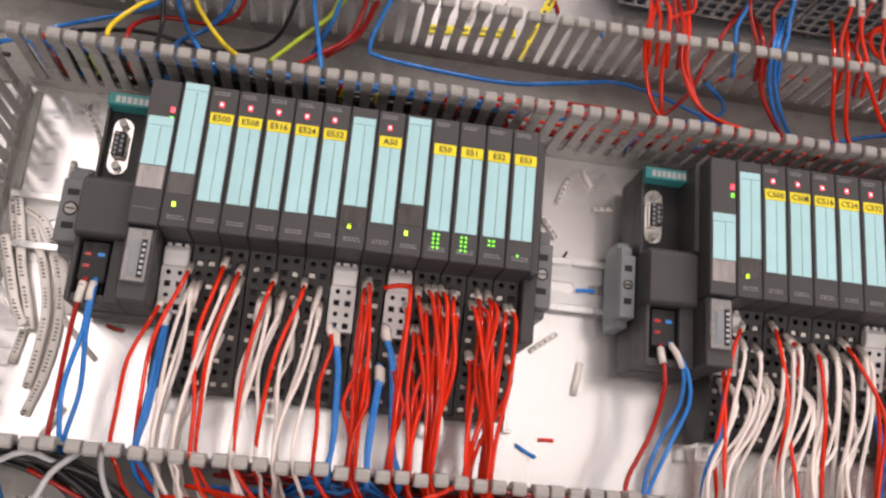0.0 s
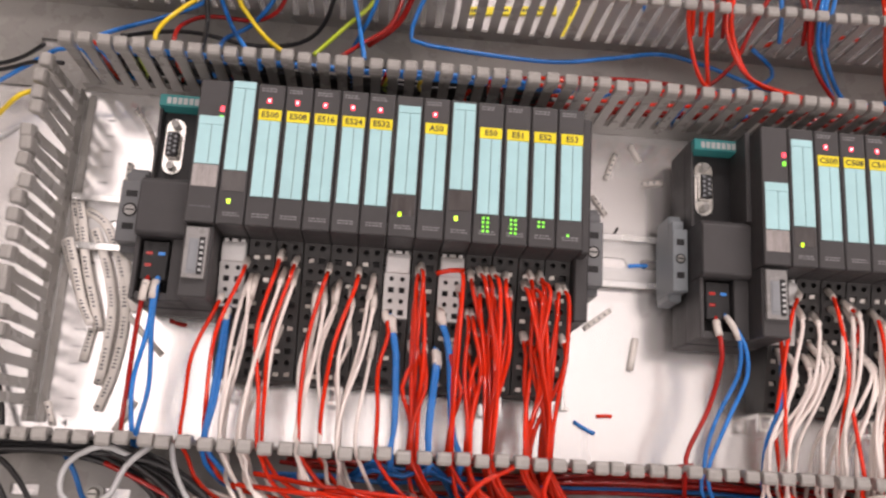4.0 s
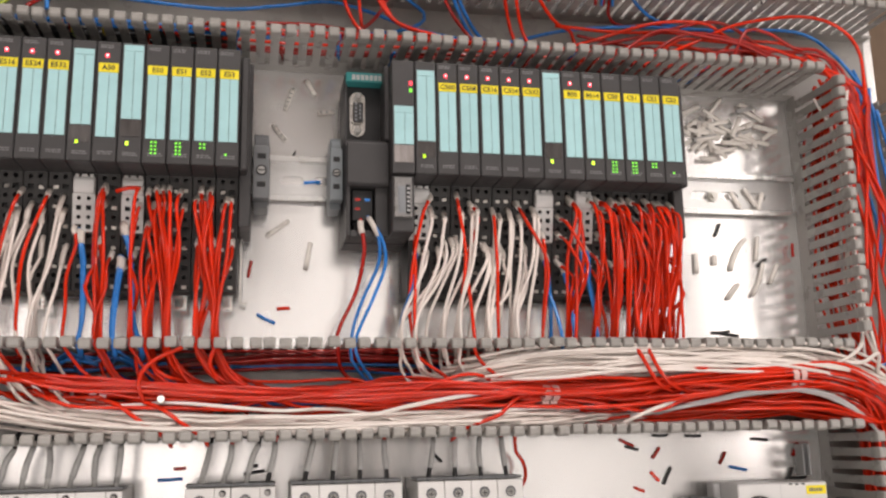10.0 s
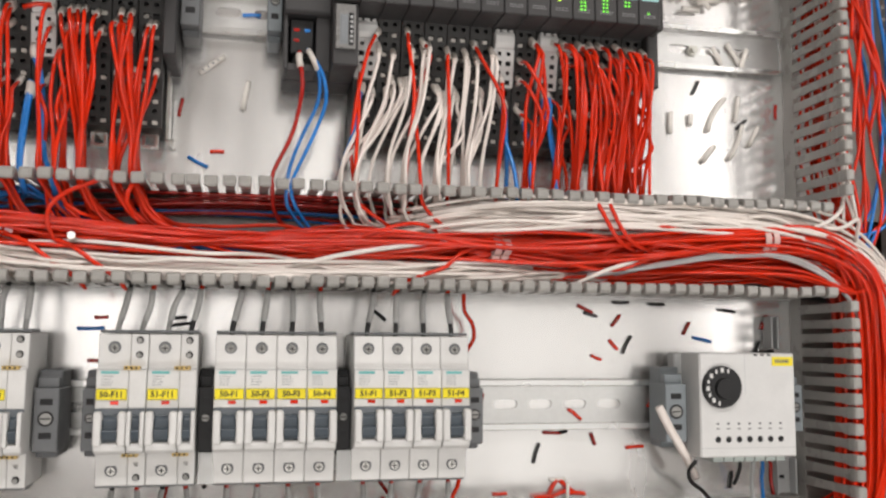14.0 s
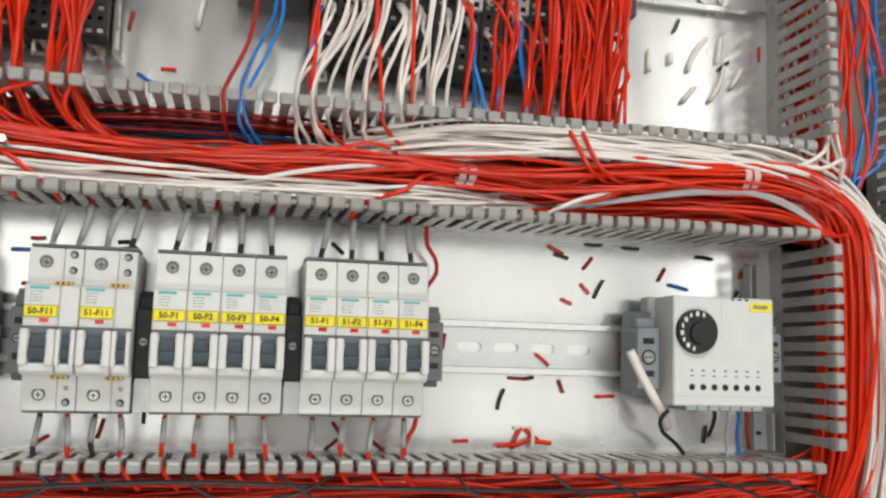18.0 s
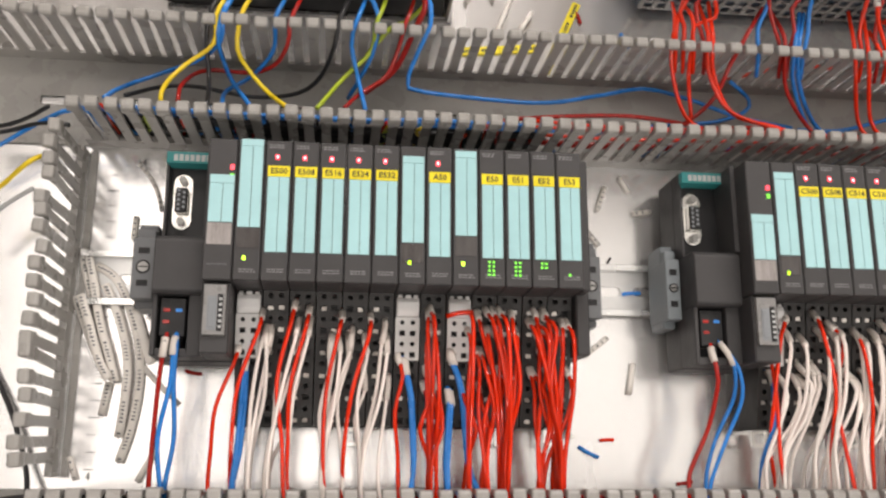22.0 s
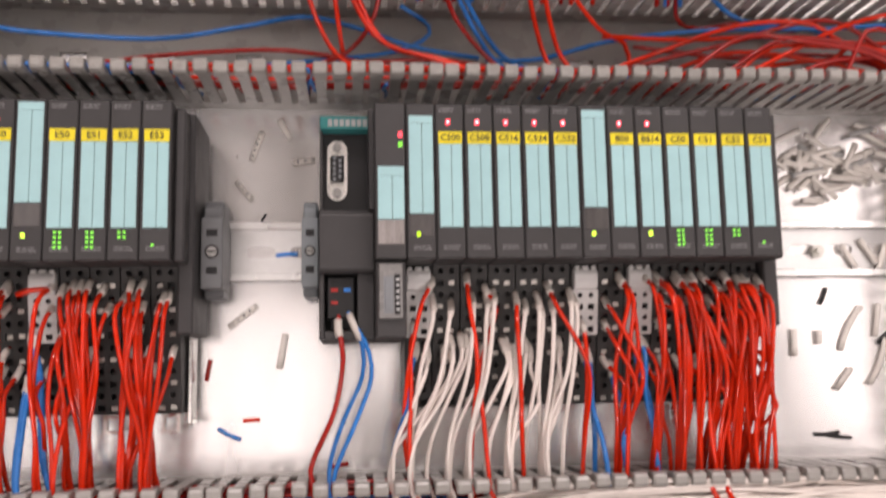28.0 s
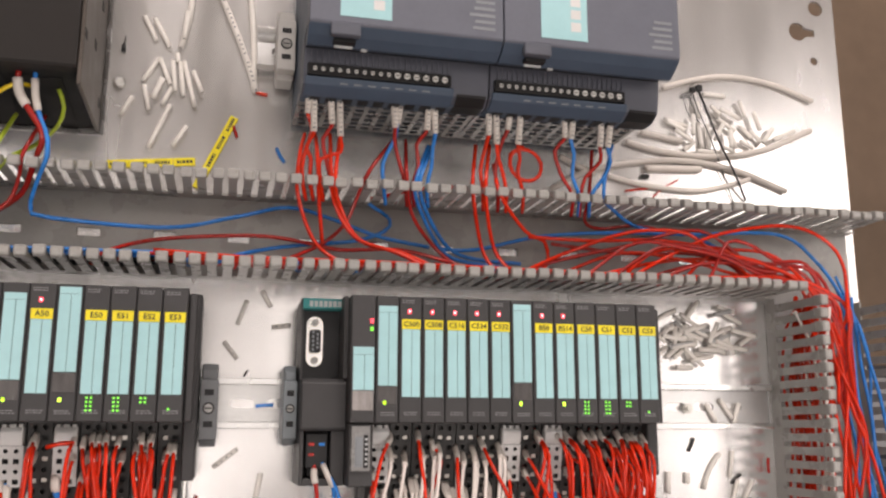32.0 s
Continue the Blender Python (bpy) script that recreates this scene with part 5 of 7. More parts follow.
wire("RED", [(0.471, 0.038, 0.050), (0.532, 0.055, 0.030), (0.580, 0.059, 0.030), (0.599, 0.044, 0.050)])
wire("RED", [(0.506, 0.042, 0.050), (0.540, 0.060, 0.045), (0.575, 0.075, 0.050), (0.626, 0.083, 0.055), (0.655, 0.074, 0.060), (0.672, 0.053, 0.060), (0.672, 0.010, 0.060)])
wire("DRED", [(0.448, 0.065, 0.030), (0.511, 0.063, 0.020), (0.561, 0.064, 0.025), (0.585, 0.055, 0.040), (0.599, 0.038, 0.050)])
wire("DRED", [(0.474, 0.132, 0.050), (0.466, 0.095, 0.060), (0.475, 0.084, 0.030), (0.491, 0.081, 0.020), (0.522, 0.085, 0.020), (0.554, 0.080, 0.020)])
wire("BLUE", [(0.490, 0.138, 0.050), (0.473, 0.095, 0.070), (0.495, 0.090, 0.040), (0.520, 0.081, 0.030), (0.565, 0.081, 0.020), (0.594, 0.062, 0.030), (0.596, 0.040, 0.050)])
wire("RED", [(0.315, 0.093, 0.020), (0.347, 0.102, 0.020), (0.376, 0.106, 0.020), (0.392, 0.105, 0.020)])
wire("BLUE", [(-0.006, 0.126, 0.052), (-0.010, 0.105, 0.068), (-0.014, 0.0930, 0.070), (-0.016, 0.082, 0.060), (-0.030, 0.079, 0.040), (-0.054, 0.073, 0.030), (-0.075, 0.058, 0.040), (-0.079, 0.043, 0.060)])
wire("YEL", [(-0.010, 0.126, 0.052), (-0.014, 0.105, 0.068), (-0.018, 0.0930, 0.070), (-0.020, 0.080, 0.060), (-0.036, 0.068, 0.055), (-0.045, 0.054, 0.060), (-0.046, 0.040, 0.068), (-0.044, 0.037, 0.050)])
wire("DRED", [(0.033, 0.126, 0.052), (0.029, 0.105, 0.068), (0.025, 0.0930, 0.070), (0.023, 0.082, 0.060), (0.015, 0.078, 0.040), (0.000, 0.076, 0.030), (-0.028, 0.076, 0.030), (-0.038, 0.058, 0.050), (-0.038, 0.043, 0.060)])
wire("BLK", [(-0.014, 0.126, 0.052), (-0.018, 0.105, 0.068), (-0.022, 0.0930, 0.070), (-0.024, 0.080, 0.060), (-0.023, 0.065, 0.050), (-0.021, 0.047, 0.060), (-0.021, 0.038, 0.065)])
wire("BLUE", [(-0.007, 0.126, 0.052), (-0.011, 0.105, 0.068), (-0.015, 0.0930, 0.070), (-0.017, 0.080, 0.060), (-0.013, 0.072, 0.030), (-0.001, 0.050, 0.050), (0.011, 0.035, 0.050)])
wire("BLUE", [(0.024, 0.126, 0.052), (0.020, 0.105, 0.068), (0.016, 0.0930, 0.070), (0.014, 0.082, 0.050), (-0.001, 0.073, 0.030), (-0.015, 0.063, 0.030), (-0.014, 0.042, 0.055)])
wire("YEL", [(0.004, 0.126, 0.052), (0.000, 0.105, 0.068), (-0.004, 0.0930, 0.070), (-0.006, 0.077, 0.060), (-0.000, 0.069, 0.050), (0.012, 0.055, 0.050), (0.025, 0.040, 0.065)])
wire("BLK", [(0.061, 0.126, 0.052), (0.057, 0.105, 0.068), (0.053, 0.0930, 0.070), (0.051, 0.081, 0.065), (0.043, 0.072, 0.040), (0.029, 0.064, 0.030), (0.001, 0.062, 0.025), (-0.033, 0.067, 0.025), (-0.054, 0.066, 0.025), (-0.070, 0.049, 0.050)])
wire("GYEL", [(0.083, 0.126, 0.052), (0.079, 0.105, 0.068), (0.075, 0.0930, 0.070), (0.073, 0.083, 0.055), (0.057, 0.067, 0.050), (0.042, 0.040, 0.066)])
wire("BLUE", [(0.071, 0.126, 0.052), (0.067, 0.105, 0.068), (0.063, 0.0930, 0.070), (0.061, 0.084, 0.060), (0.065, 0.069, 0.050), (0.070, 0.042, 0.062)])
wire("DRED", [(0.100, 0.126, 0.052), (0.096, 0.105, 0.068), (0.092, 0.0930, 0.070), (0.090, 0.086, 0.060), (0.083, 0.070, 0.050), (0.067, 0.057, 0.050), (0.058, 0.042, 0.064)])
wire("BLK", [(-0.159, 0.034, 0.030), (-0.144, 0.034, 0.030), (-0.128, 0.038, 0.035), (-0.114, 0.042, 0.045)])
wire("BLK", [(-0.159, 0.027, 0.030), (-0.140, 0.031, 0.030), (-0.119, 0.033, 0.040), (-0.100, 0.029, 0.050)])
wire("BLUE", [(-0.157, 0.013, 0.030), (-0.141, 0.024, 0.030), (-0.126, 0.032, 0.035), (-0.104, 0.037, 0.050), (-0.092, 0.039, 0.050)])
wire("YEL", [(-0.149, -0.018, 0.040), (-0.133, -0.009, 0.050), (-0.112, 0.001, 0.068), (-0.105, 0.012, 0.050)])
wire("GREY", [(-0.151, -0.032, 0.030), (-0.136, -0.017, 0.035), (-0.116, -0.010, 0.050)])
wire("RED", [(0.653, 0.012, 0.062), (0.665, -0.009, 0.055), (0.673, -0.035, 0.050), (0.679, -0.059, 0.050), (0.690, -0.086, 0.050), (0.698, -0.119, 0.050)], where="running down the side duct", group="wires in the side duct")
wire("RED", [(0.657, 0.009, 0.062), (0.673, -0.012, 0.050), (0.674, -0.043, 0.050), (0.668, -0.082, 0.050), (0.664, -0.119, 0.050)], where="running down the side duct", group="wires in the side duct")
wire("RED", [(0.657, 0.006, 0.060), (0.665, -0.016, 0.050), (0.675, -0.040, 0.052), (0.687, -0.070, 0.050), (0.689, -0.108, 0.045)], where="running down the side duct", group="wires in the side duct")
wire("RED", [(0.673, 0.043, 0.060), (0.675, 0.015, 0.058), (0.674, -0.016, 0.055), (0.682, -0.055, 0.050), (0.686, -0.082, 0.050), (0.677, -0.119, 0.050)], where="running down the side duct", group="wires in the side duct")
wire("BLUE", [(0.679, 0.032, 0.050), (0.690, 0.009, 0.045), (0.696, -0.021, 0.040), (0.701, -0.058, 0.040), (0.702, -0.109, 0.040)], where="running down the side duct", group="wires in the side duct")
wire("BLUE", [(0.672, 0.010, 0.050), (0.681, -0.007, 0.040), (0.683, -0.043, 0.035), (0.689, -0.078, 0.035), (0.689, -0.120, 0.035)], where="running down the side duct", group="wires in the side duct")
wire("BLUE", [(0.689, 0.010, 0.050), (0.699, -0.015, 0.045), (0.706, -0.043, 0.045), (0.710, -0.070, 0.045)], where="running down the side duct", group="wires in the side duct")

# extra red wires; two in three are darkened to imitate the dim duct
ru = random.Random(19)
for i in range(9):
    x = 0.425 + i * 0.017 + ru.uniform(-0.006, 0.006)
    y = ru.uniform(0.040, 0.050)
    e = 0.590 + ru.uniform(-0.02, 0.05)
    h = ru.uniform(0.026, 0.050)
    wire(("DRED", "RED", "DRED")[i % 3], [(x, 0.0345, 0.050), (x + 0.012, y, h), (x * 0.6 + e * 0.4, y + ru.uniform(0.008, 0.026), h + 0.004), (x * 0.25 + e * 0.75, y + ru.uniform(0.010, 0.030), h + 0.006), (e, ru.uniform(0.045, 0.062), h + 0.008),
                                         (e + 0.030, ru.uniform(0.040, 0.055), 0.052), (0.655 + ru.uniform(0, 0.02), 0.026, 0.055), (0.664 + ru.uniform(0, 0.018), -0.004, 0.052), (0.668 + ru.uniform(0, 0.02), -0.05, 0.046)], fine=0.007)
# wires of the supply units: marker sleeves at the strips, then down to the duct
rng = random.Random(11)
for sx, sy, length, colours in ((0.2631, 0.1345, 0.012, "RED"), (0.2668, 0.122, 0.024, "RED"), (0.2777, 0.129, 0.018, "DRED"), (0.2836, 0.121, 0.026, "RED"),
                                (0.3196, 0.1315, 0.017, "DRED"), (0.3245, 0.133, 0.014, "BLUE"), (0.3438, 0.1295, 0.017, "DRED"), (0.3476, 0.1285, 0.019, "BLUE"),
                                (0.3859, 0.129, 0.017, "RED"), (0.3907, 0.123, 0.023, "RED"), (0.4012, 0.1355, 0.012, "DRED"), (0.4085, 0.124, 0.022, "RED"),
                                (0.4410, 0.1335, 0.014, "DRED"), (0.4473, 0.1325, 0.015, "BLUE"), (0.4685, 0.1285, 0.019, "DRED"), (0.4757, 0.129, 0.019, "BLUE")):
    ex = sx + rng.uniform(-0.012, 0.012)
    dx = rng.uniform(-0.0015, 0.0025)
    end = 0.1450 - length
    wire(colours, [(sx, 0.1450, 0.0800), (sx + dx * 0.5, (0.1450 + end) / 2, 0.0775), (sx + dx, end, 0.0740), (sx + dx + rng.uniform(-0.006, 0.004), end - 0.008, 0.070), (sx * 0.5 + ex * 0.5 + rng.uniform(-0.006, 0.006), 0.106, 0.067), (ex, 0.0935, 0.064), (ex + 0.004, 0.082, 0.050)],
         where="from the supply's terminal strip", group="wires of the supplies", sleeve=(0.001, length), sleeve2=True)
ring = [(0.418 + 0.0125 * math.cos(a), 0.1145 + 0.0125 * math.sin(a), 0.060 + 0.004 * math.sin(a * 0.5)) for a in [math.pi * (0.55 + i * 0.25) for i in range(10)]]
wire("RED", ring, where="coiled once in a loop", group="wires of the supplies")

# filter box leads
wire("DRED", [(0.090, 0.148, 0.084), (0.0885, 0.134, 0.082), (0.096, 0.120, 0.080), (0.104, 0.106, 0.076), (0.098, 0.093, 0.062), (0.088, 0.078, 0.040), (0.070, 0.066, 0.03)], r=0.0019, where="from the filter box to the duct", group="leads of the filter box", sleeve=(0.008, 0.028))
wire("BLUE", [(0.0985, 0.147, 0.084), (0.0985, 0.134, 0.082), (0.1010, 0.120, 0.080), (0.107, 0.104, 0.076), (0.107, 0.092, 0.072)], r=0.0015, where="from the filter box to the duct", group="leads of the filter box", sleeve=(0.008, 0.028))
wire("YEL", [(0.070, 0.128, 0.070), (0.085, 0.136, 0.078), (0.097, 0.138, 0.072)], where="crossing the filter box front", group="leads of the filter box")
wire("GYEL", [(0.109, 0.140, 0.066), (0.1120, 0.130, 0.060), (0.107, 0.120, 0.050), (0.095, 0.106, 0.052), (0.084, 0.094, 0.064), (0.070, 0.082, 0.05)], where="from the filter box to the duct", group="leads of the filter box")
wire("BLUE", [(0.070, 0.112, 0.070), (0.076, 0.100, 0.070), (0.074, 0.082, 0.055), (0.060, 0.066, 0.02)], where="dropping into the upper duct", group="leads of the filter box")

# ---- wires from the terminal blocks into the middle duct ----
LIP = -0.1755


def slot_at(x):
    """The nearest gap between the fingers of the middle duct's upper wall."""
    base = XL + 0.004 + 0.004 + 0.005
    return base + round((x - base) / PITCH) * PITCH


def red_lane(x):
    return np.interp(x, (-0.05, 0.05, 0.16, 0.26, 0.36, 0.46, 0.56, 0.62), (-0.206, -0.209, -0.213, -0.212, -0.207, -0.212, -0.203, -0.200))


def white_a_lane(x):
    return np.interp(x, (-0.05, 0.04, 0.10, 0.20, 0.30, 0.40, 0.50, 0.62), (-0.204, -0.214, -0.2245, -0.2290, -0.2290, -0.2280, -0.2250, -0.2150))


def white_b_lane(x):
    return np.interp(x, (0.3, 0.36, 0.42, 0.52, 0.62), (-0.201, -0.195, -0.190, -0.1885, -0.1940))


def lane_path(x, kind, dy, dz, rng):
    """From where a wire has sunk into the duct, along its bundle to the right and round into the side duct."""
    f = {"RED": red_lane, "WA": white_a_lane, "WB": white_b_lane}[kind]
    z = {"RED": 0.051, "WA": 0.060, "WB": 0.056}[kind]
    out = []
    s = x
    g = rng.uniform(0, 6.28)
    sway, wave = rng.uniform(0.0015, 0.0050), rng.uniform(0.13, 0.34)
    while s < 0.60:
        out.append((s, min(-0.181, max(-0.2325, float(f(s)) + dy + sway * math.sin(2 * math.pi * s / wave + g) * (1 if kind == "RED" else 0.5) + rng.gauss(0, 0.0030))), min(0.071, max(0.006, (z + dz + rng.gauss(0, 0.0055)) * float(np.interp(s, (0.40, 0.50), (1, 0.45)) if kind == "WA" else np.interp(s, (0.05, 0.18, 0.32), (0.74, 0.82, 1)) if kind == "RED" else 1)))))
        s += rng.uniform(0.034, 0.068)
    zz = max(0.012, (z + dz) * (0.45 if kind == "WA" else 1))
    if kind == "RED":
        u = rng.gauss(0, 0.5) + (2.6 if rng.random() < 0.2 else 0)
        tail = [(0.656, -0.226), (0.661, -0.268), (0.662, -0.320), (0.660, -0.372), (0.646, -0.412)]
        sx = 0.009
    else:
        u = rng.uniform(-1, 1)
        tail = [(0.676, -0.226), (0.689, -0.268), (0.692, -0.320), (0.691, -0.372), (0.684, -0.420)]
        sx = 0.014
    out.append((0.628 + dy * 0.3, -0.204 + dy, zz))
    out += [(max(0.645, x + u * sx), y + dy * 0.5, zz * k) for (x, y), k in zip(tail, (1, 1, 0.96, 0.9, 0.8))]
    return out


def drop(colour, xs, ys, lip, seed, kind=None, bulge=0.0, r=WR, sleeve=0.012, station="first", zs=0.0, short=False):
    """A wire from a terminal at (xs, ys) that bows out, enters the duct at lip and joins its bundle."""
    rng = random.Random(seed)
    zt = 0.049 + (0.033 - 0.049) * (ys + 0.0645) / (-0.0755)
    e = lip + rng.uniform(-0.0012, 0.0012)
    zl = rng.uniform(0.040, 0.066)
    mid = (xs + e) / 2 + bulge
    top = zt + 0.012 + zs + rng.uniform(-0.003, 0.004)
    wob = 1.0 if colour != "RED" else (1.0 if station == "first" else 1.6)
    k1, k2 = rng.gauss(0, 0.0013) * wob, rng.gauss(0, 0.0016) * wob
    pts = [(xs, ys + 0.0015, zt - 0.002), (xs + rng.uniform(-0.0006, 0.0006), ys - 0.004, zt + 0.006), (xs * 0.86 + mid * 0.14 + k1, ys - 0.014, top),
           (xs * 0.3 + mid * 0.7 + k2, ys * 0.55 + LIP * 0.45, top + 0.002), (mid * 0.25 + e * 0.75, ys * 0.2 + LIP * 0.8 + 0.004, zl * 0.6 + top * 0.4), (e, LIP + 0.001, zl), (e + rng.uniform(0.001, 0.004), LIP - 0.008, zl - 0.008)]
    if kind and not short:
        dy, dz = (rng.gauss(0, 0.0032), rng.gauss(-0.004, 0.0080)) if kind == "RED" else (rng.gauss(0, 0.0032), rng.gauss(0, 0.0040))
        if kind == "RED":
            dz = min(0.014, dz)
        f = {"RED": red_lane, "WA": white_a_lane, "WB": white_b_lane}[kind]
        if kind == "WA":
            h = rng.uniform(0.040, 0.058)
            pts.append((e + rng.uniform(0.004, 0.012), LIP - 0.022, h))
            pts.append((e + rng.uniform(0.026, 0.040), LIP - 0.041 + rng.uniform(-0.003, 0.003), h + 0.004))
            pts += lane_path(e + rng.uniform(0.075, 0.105), kind, dy, dz, rng)
        elif kind == "WB":
            pts.append((e + rng.uniform(0.002, 0.009), LIP - 0.0175, zl - 0.010))
            pts.append((e + rng.uniform(0.014, 0.026), LIP - rng.uniform(0.022, 0.029), rng.uniform(0.034, 0.050)))
            pts += lane_path(e + rng.uniform(0.055, 0.085), kind, dy, dz, rng)
        else:
            pts.append((e + rng.uniform(0.008, 0.018), (LIP - 0.008) * 0.45 + (float(f(e + 0.02)) + dy) * 0.55, zl - 0.006))
            pts += lane_path(e + rng.uniform(0.035, 0.060), kind, dy, dz, rng)
    elif short:
        pts.append((e + rng.uniform(0.004, 0.016), LIP - 0.020, zl - 0.025))
        pts.append((e + rng.uniform(0.01, 0.04), LIP - 0.032, 0.012))
    wire(colour, pts, r, where="from a terminal block into the middle duct", group="wires of the %s station" % station,
         sleeve=(0.002, 0.002 + sleeve) if sleeve else None, sleeve2=colour == "WHITE" and seed % 3 == 0, fine=0.0055)


# first station
n = 0
for i, (xs, ys, lip, bulge) in enumerate(((0.0030, -0.0955, -0.009, -0.008), (0.0150, -0.0760, 0.006, -0.013), (0.0335, -0.0705, 0.028, -0.014), (0.0420, -0.0735, 0.036, -0.013),
                                           (0.0600, -0.0760, 0.049, -0.018), (0.0760, -0.0770, 0.062, -0.012), (0.0930, -0.0985, 0.0915, -0.003))):
    drop("RED", xs, ys, slot_at(lip), 100 + i, "RED", bulge * 0.5)
for k in (0, 1):
    wire("BLUE", [(0.0075, -0.1035, 0.045), (0.0070 + 0.001 * k, -0.1090, 0.049), (0.0062 + 0.0022 * k, -0.1300, 0.052), (0.0052 + 0.002 * k, -0.1550, 0.054), (0.0035 + 0.001 * k, -0.1750, 0.054), (0.004 + 0.006 * k, -0.186, 0.044), (0.012 + 0.008 * k, -0.196, 0.030), (0.020, -0.200, 0.014)],
         where="from a terminal block into the middle duct", group="wires of the first station", sleeve=(0.001, 0.010) if k == 0 else None, r=0.0014)
rw = random.Random(5)
for i in range(19):
    mod = 1 + i // 4
    xs = 0.015 * mod + rw.choice((0.0030, 0.0062, 0.0100, 0.0130)) + rw.uniform(-0.0005, 0.0005)
    ys = rw.choice((-0.0800, -0.0845, -0.0885, -0.1010, -0.1060, -0.1110))
    lip = 0.009 + (xs - 0.018) * 0.99 + rw.uniform(-0.005, 0.006)
    drop("WHITE", xs, ys, slot_at(lip), 140 + i, "WA", rw.uniform(-0.006, 0.002), sleeve=0.020, zs=-0.002, r=0.00112)
for sx, sy, mx, ex in ((0.0952, -0.1010, 0.1010, 0.1005), (0.0966, -0.1020, 0.1018, 0.0995), (0.1222, -0.0950, 0.1315, 0.1372), (0.1235, -0.0960, 0.1322, 0.1362), (0.1210, -0.1180, 0.1190, 0.1199), (0.1225, -0.1190, 0.1205, 0.1205)):
    wire("BLUE", [(sx, sy, 0.044), (sx + 0.0006, sy - 0.008, 0.048), ((sx + mx) / 2 + 0.001, sy * 0.5 - 0.0725, 0.051), (mx, -0.1600, 0.053), (ex, -0.1750, 0.054), (ex + 0.001, -0.184, 0.044), (ex - 0.004, -0.190, 0.030), (ex + 0.004, -0.196, 0.020), (ex + 0.022, -0.200, 0.012)],
         where="from a terminal block into the middle duct", group="wires of the first station", sleeve=(0.001, 0.012), r=0.0014)
ra = random.Random(8)
for i in range(44):
    if i < 7:
        x0, x1, lip = 0.1060, 0.1180, 0.1085
    elif i < 10:
        x0, x1, lip = 0.1290, 0.1345, 0.131
    elif i < 26:
        x0, x1, lip = 0.1375, 0.1620, (0.1415, 0.1515, 0.1515)[i % 3]
    else:
        x0, x1, lip = 0.1650, 0.1925, (0.1715, 0.1815, 0.1815)[i % 3]
    xs = ra.uniform(x0, x1)
    ys = ra.choice((-0.0720, -0.0740, -0.0780, -0.0830)) if i % 3 else ra.choice((-0.0950, -0.1060, -0.1150))
    drop("RED", xs, ys, slot_at(lip) + ra.uniform(-0.0015, 0.0015), 200 + i, "RED", ra.uniform(-0.005, 0.007), sleeve=0.012, zs=ra.uniform(0, 0.011))
wire("RED", [(0.1185, -0.0795, 0.060), (0.1260, -0.0775, 0.0610), (0.1335, -0.0770, 0.0600)], where="bridging two terminals", group="wires of the first station")

# second station
for i, (xs, ys, lip, bulge) in enumerate(((0.3250, -0.0715, 0.3085, -0.018), (0.3150, -0.0950, 0.3080, -0.002), (0.3440, -0.0700, 0.3440, 0.004), (0.3540, -0.0760, 0.3480, -0.006),
                                           (0.3700, -0.0810, 0.3700, -0.003), (0.3870, -0.0750, 0.4050, 0.016), (0.4060, -0.0950, 0.4020, 0.004))):
    drop("RED", xs, ys, slot_at(lip), 300 + i, "RED", bulge, station="second")
for i in range(30):
    mod = 0.6 + i * 5.0 / 30
    xs = XB + 0.015 * mod + rw.uniform(0.002, 0.013)
    ys = rw.choice((-0.0780, -0.0800, -0.0840, -0.1010, -0.1040, -0.1080))
    lip = xs - 0.005 + rw.uniform(-0.012, 0.004) - 0.012 * (1 - i / 30)
    drop("WHITE", xs, ys, slot_at(lip), 330 + i, "WB", rw.uniform(-0.005, 0.003), sleeve=0.015, station="second")
for i, (xs, ys, lip) in enumerate(((0.3165, -0.1060, 0.3060), (0.4065, -0.1080, 0.4110), (0.4085, -0.1090, 0.4110), (0.4355, -0.1020, 0.4390), (0.4375, -0.1025, 0.4390), (0.4230, -0.118, 0.4205))):
    drop("BLUE", xs, ys, slot_at(lip), 380 + i, None, 0.001, r=0.0014, short=True, station="second", sleeve=0.014)
for i in range(56):
    if i < 6:
        x0, x1, lip = 0.4180, 0.4290, 0.4265
    elif i < 10:
        x0, x1, lip = 0.4400, 0.4450, 0.4440
    else:
        x0, x1 = 0.4470, 0.5045
        lip = None
    xs = ra.uniform(x0, x1)
    ys = ra.choice((-0.0700, -0.0720, -0.0760, -0.0830)) if i % 3 else ra.choice((-0.0950, -0.1060, -0.1150))
    lp = lip if lip else 0.4500 + (xs - 0.4470) * 0.90 + ra.uniform(-0.002, 0.004)
    drop("RED", xs, ys, slot_at(lp) + ra.uniform(-0.002, 0.002), 400 + i, "RED", ra.uniform(-0.007, 0.012), sleeve=0.012, zs=ra.uniform(0, 0.014), station="second")

# leads of the interface modules
wire("DRED", [(-0.0355, -0.0900, 0.052), (-0.0362, -0.0980, 0.056), (-0.0385, -0.1200, 0.052), (-0.0405, -0.1500, 0.046), (-0.0410, -0.1745, 0.044), (-0.0400, -0.190, 0.030)], where="at the first power plug", group="leads of the interface modules", sleeve=(0.004, 0.016), sleeve2=True)
for k in (0, 1):
    wire("BLUE", [(-0.0305, -0.0900, 0.052), (-0.0310 + 0.0014 * k, -0.0985, 0.057), (-0.0318 + 0.0016 * k, -0.1180, 0.054), (-0.0375 + 0.0085 * k, -0.1480, 0.048), (-0.0345 + 0.002 * k, -0.1745, 0.046), (-0.0330, -0.192, 0.028)],
         where="at the first power plug", group="leads of the interface modules", sleeve=(0.004, 0.016) if k == 0 else None)
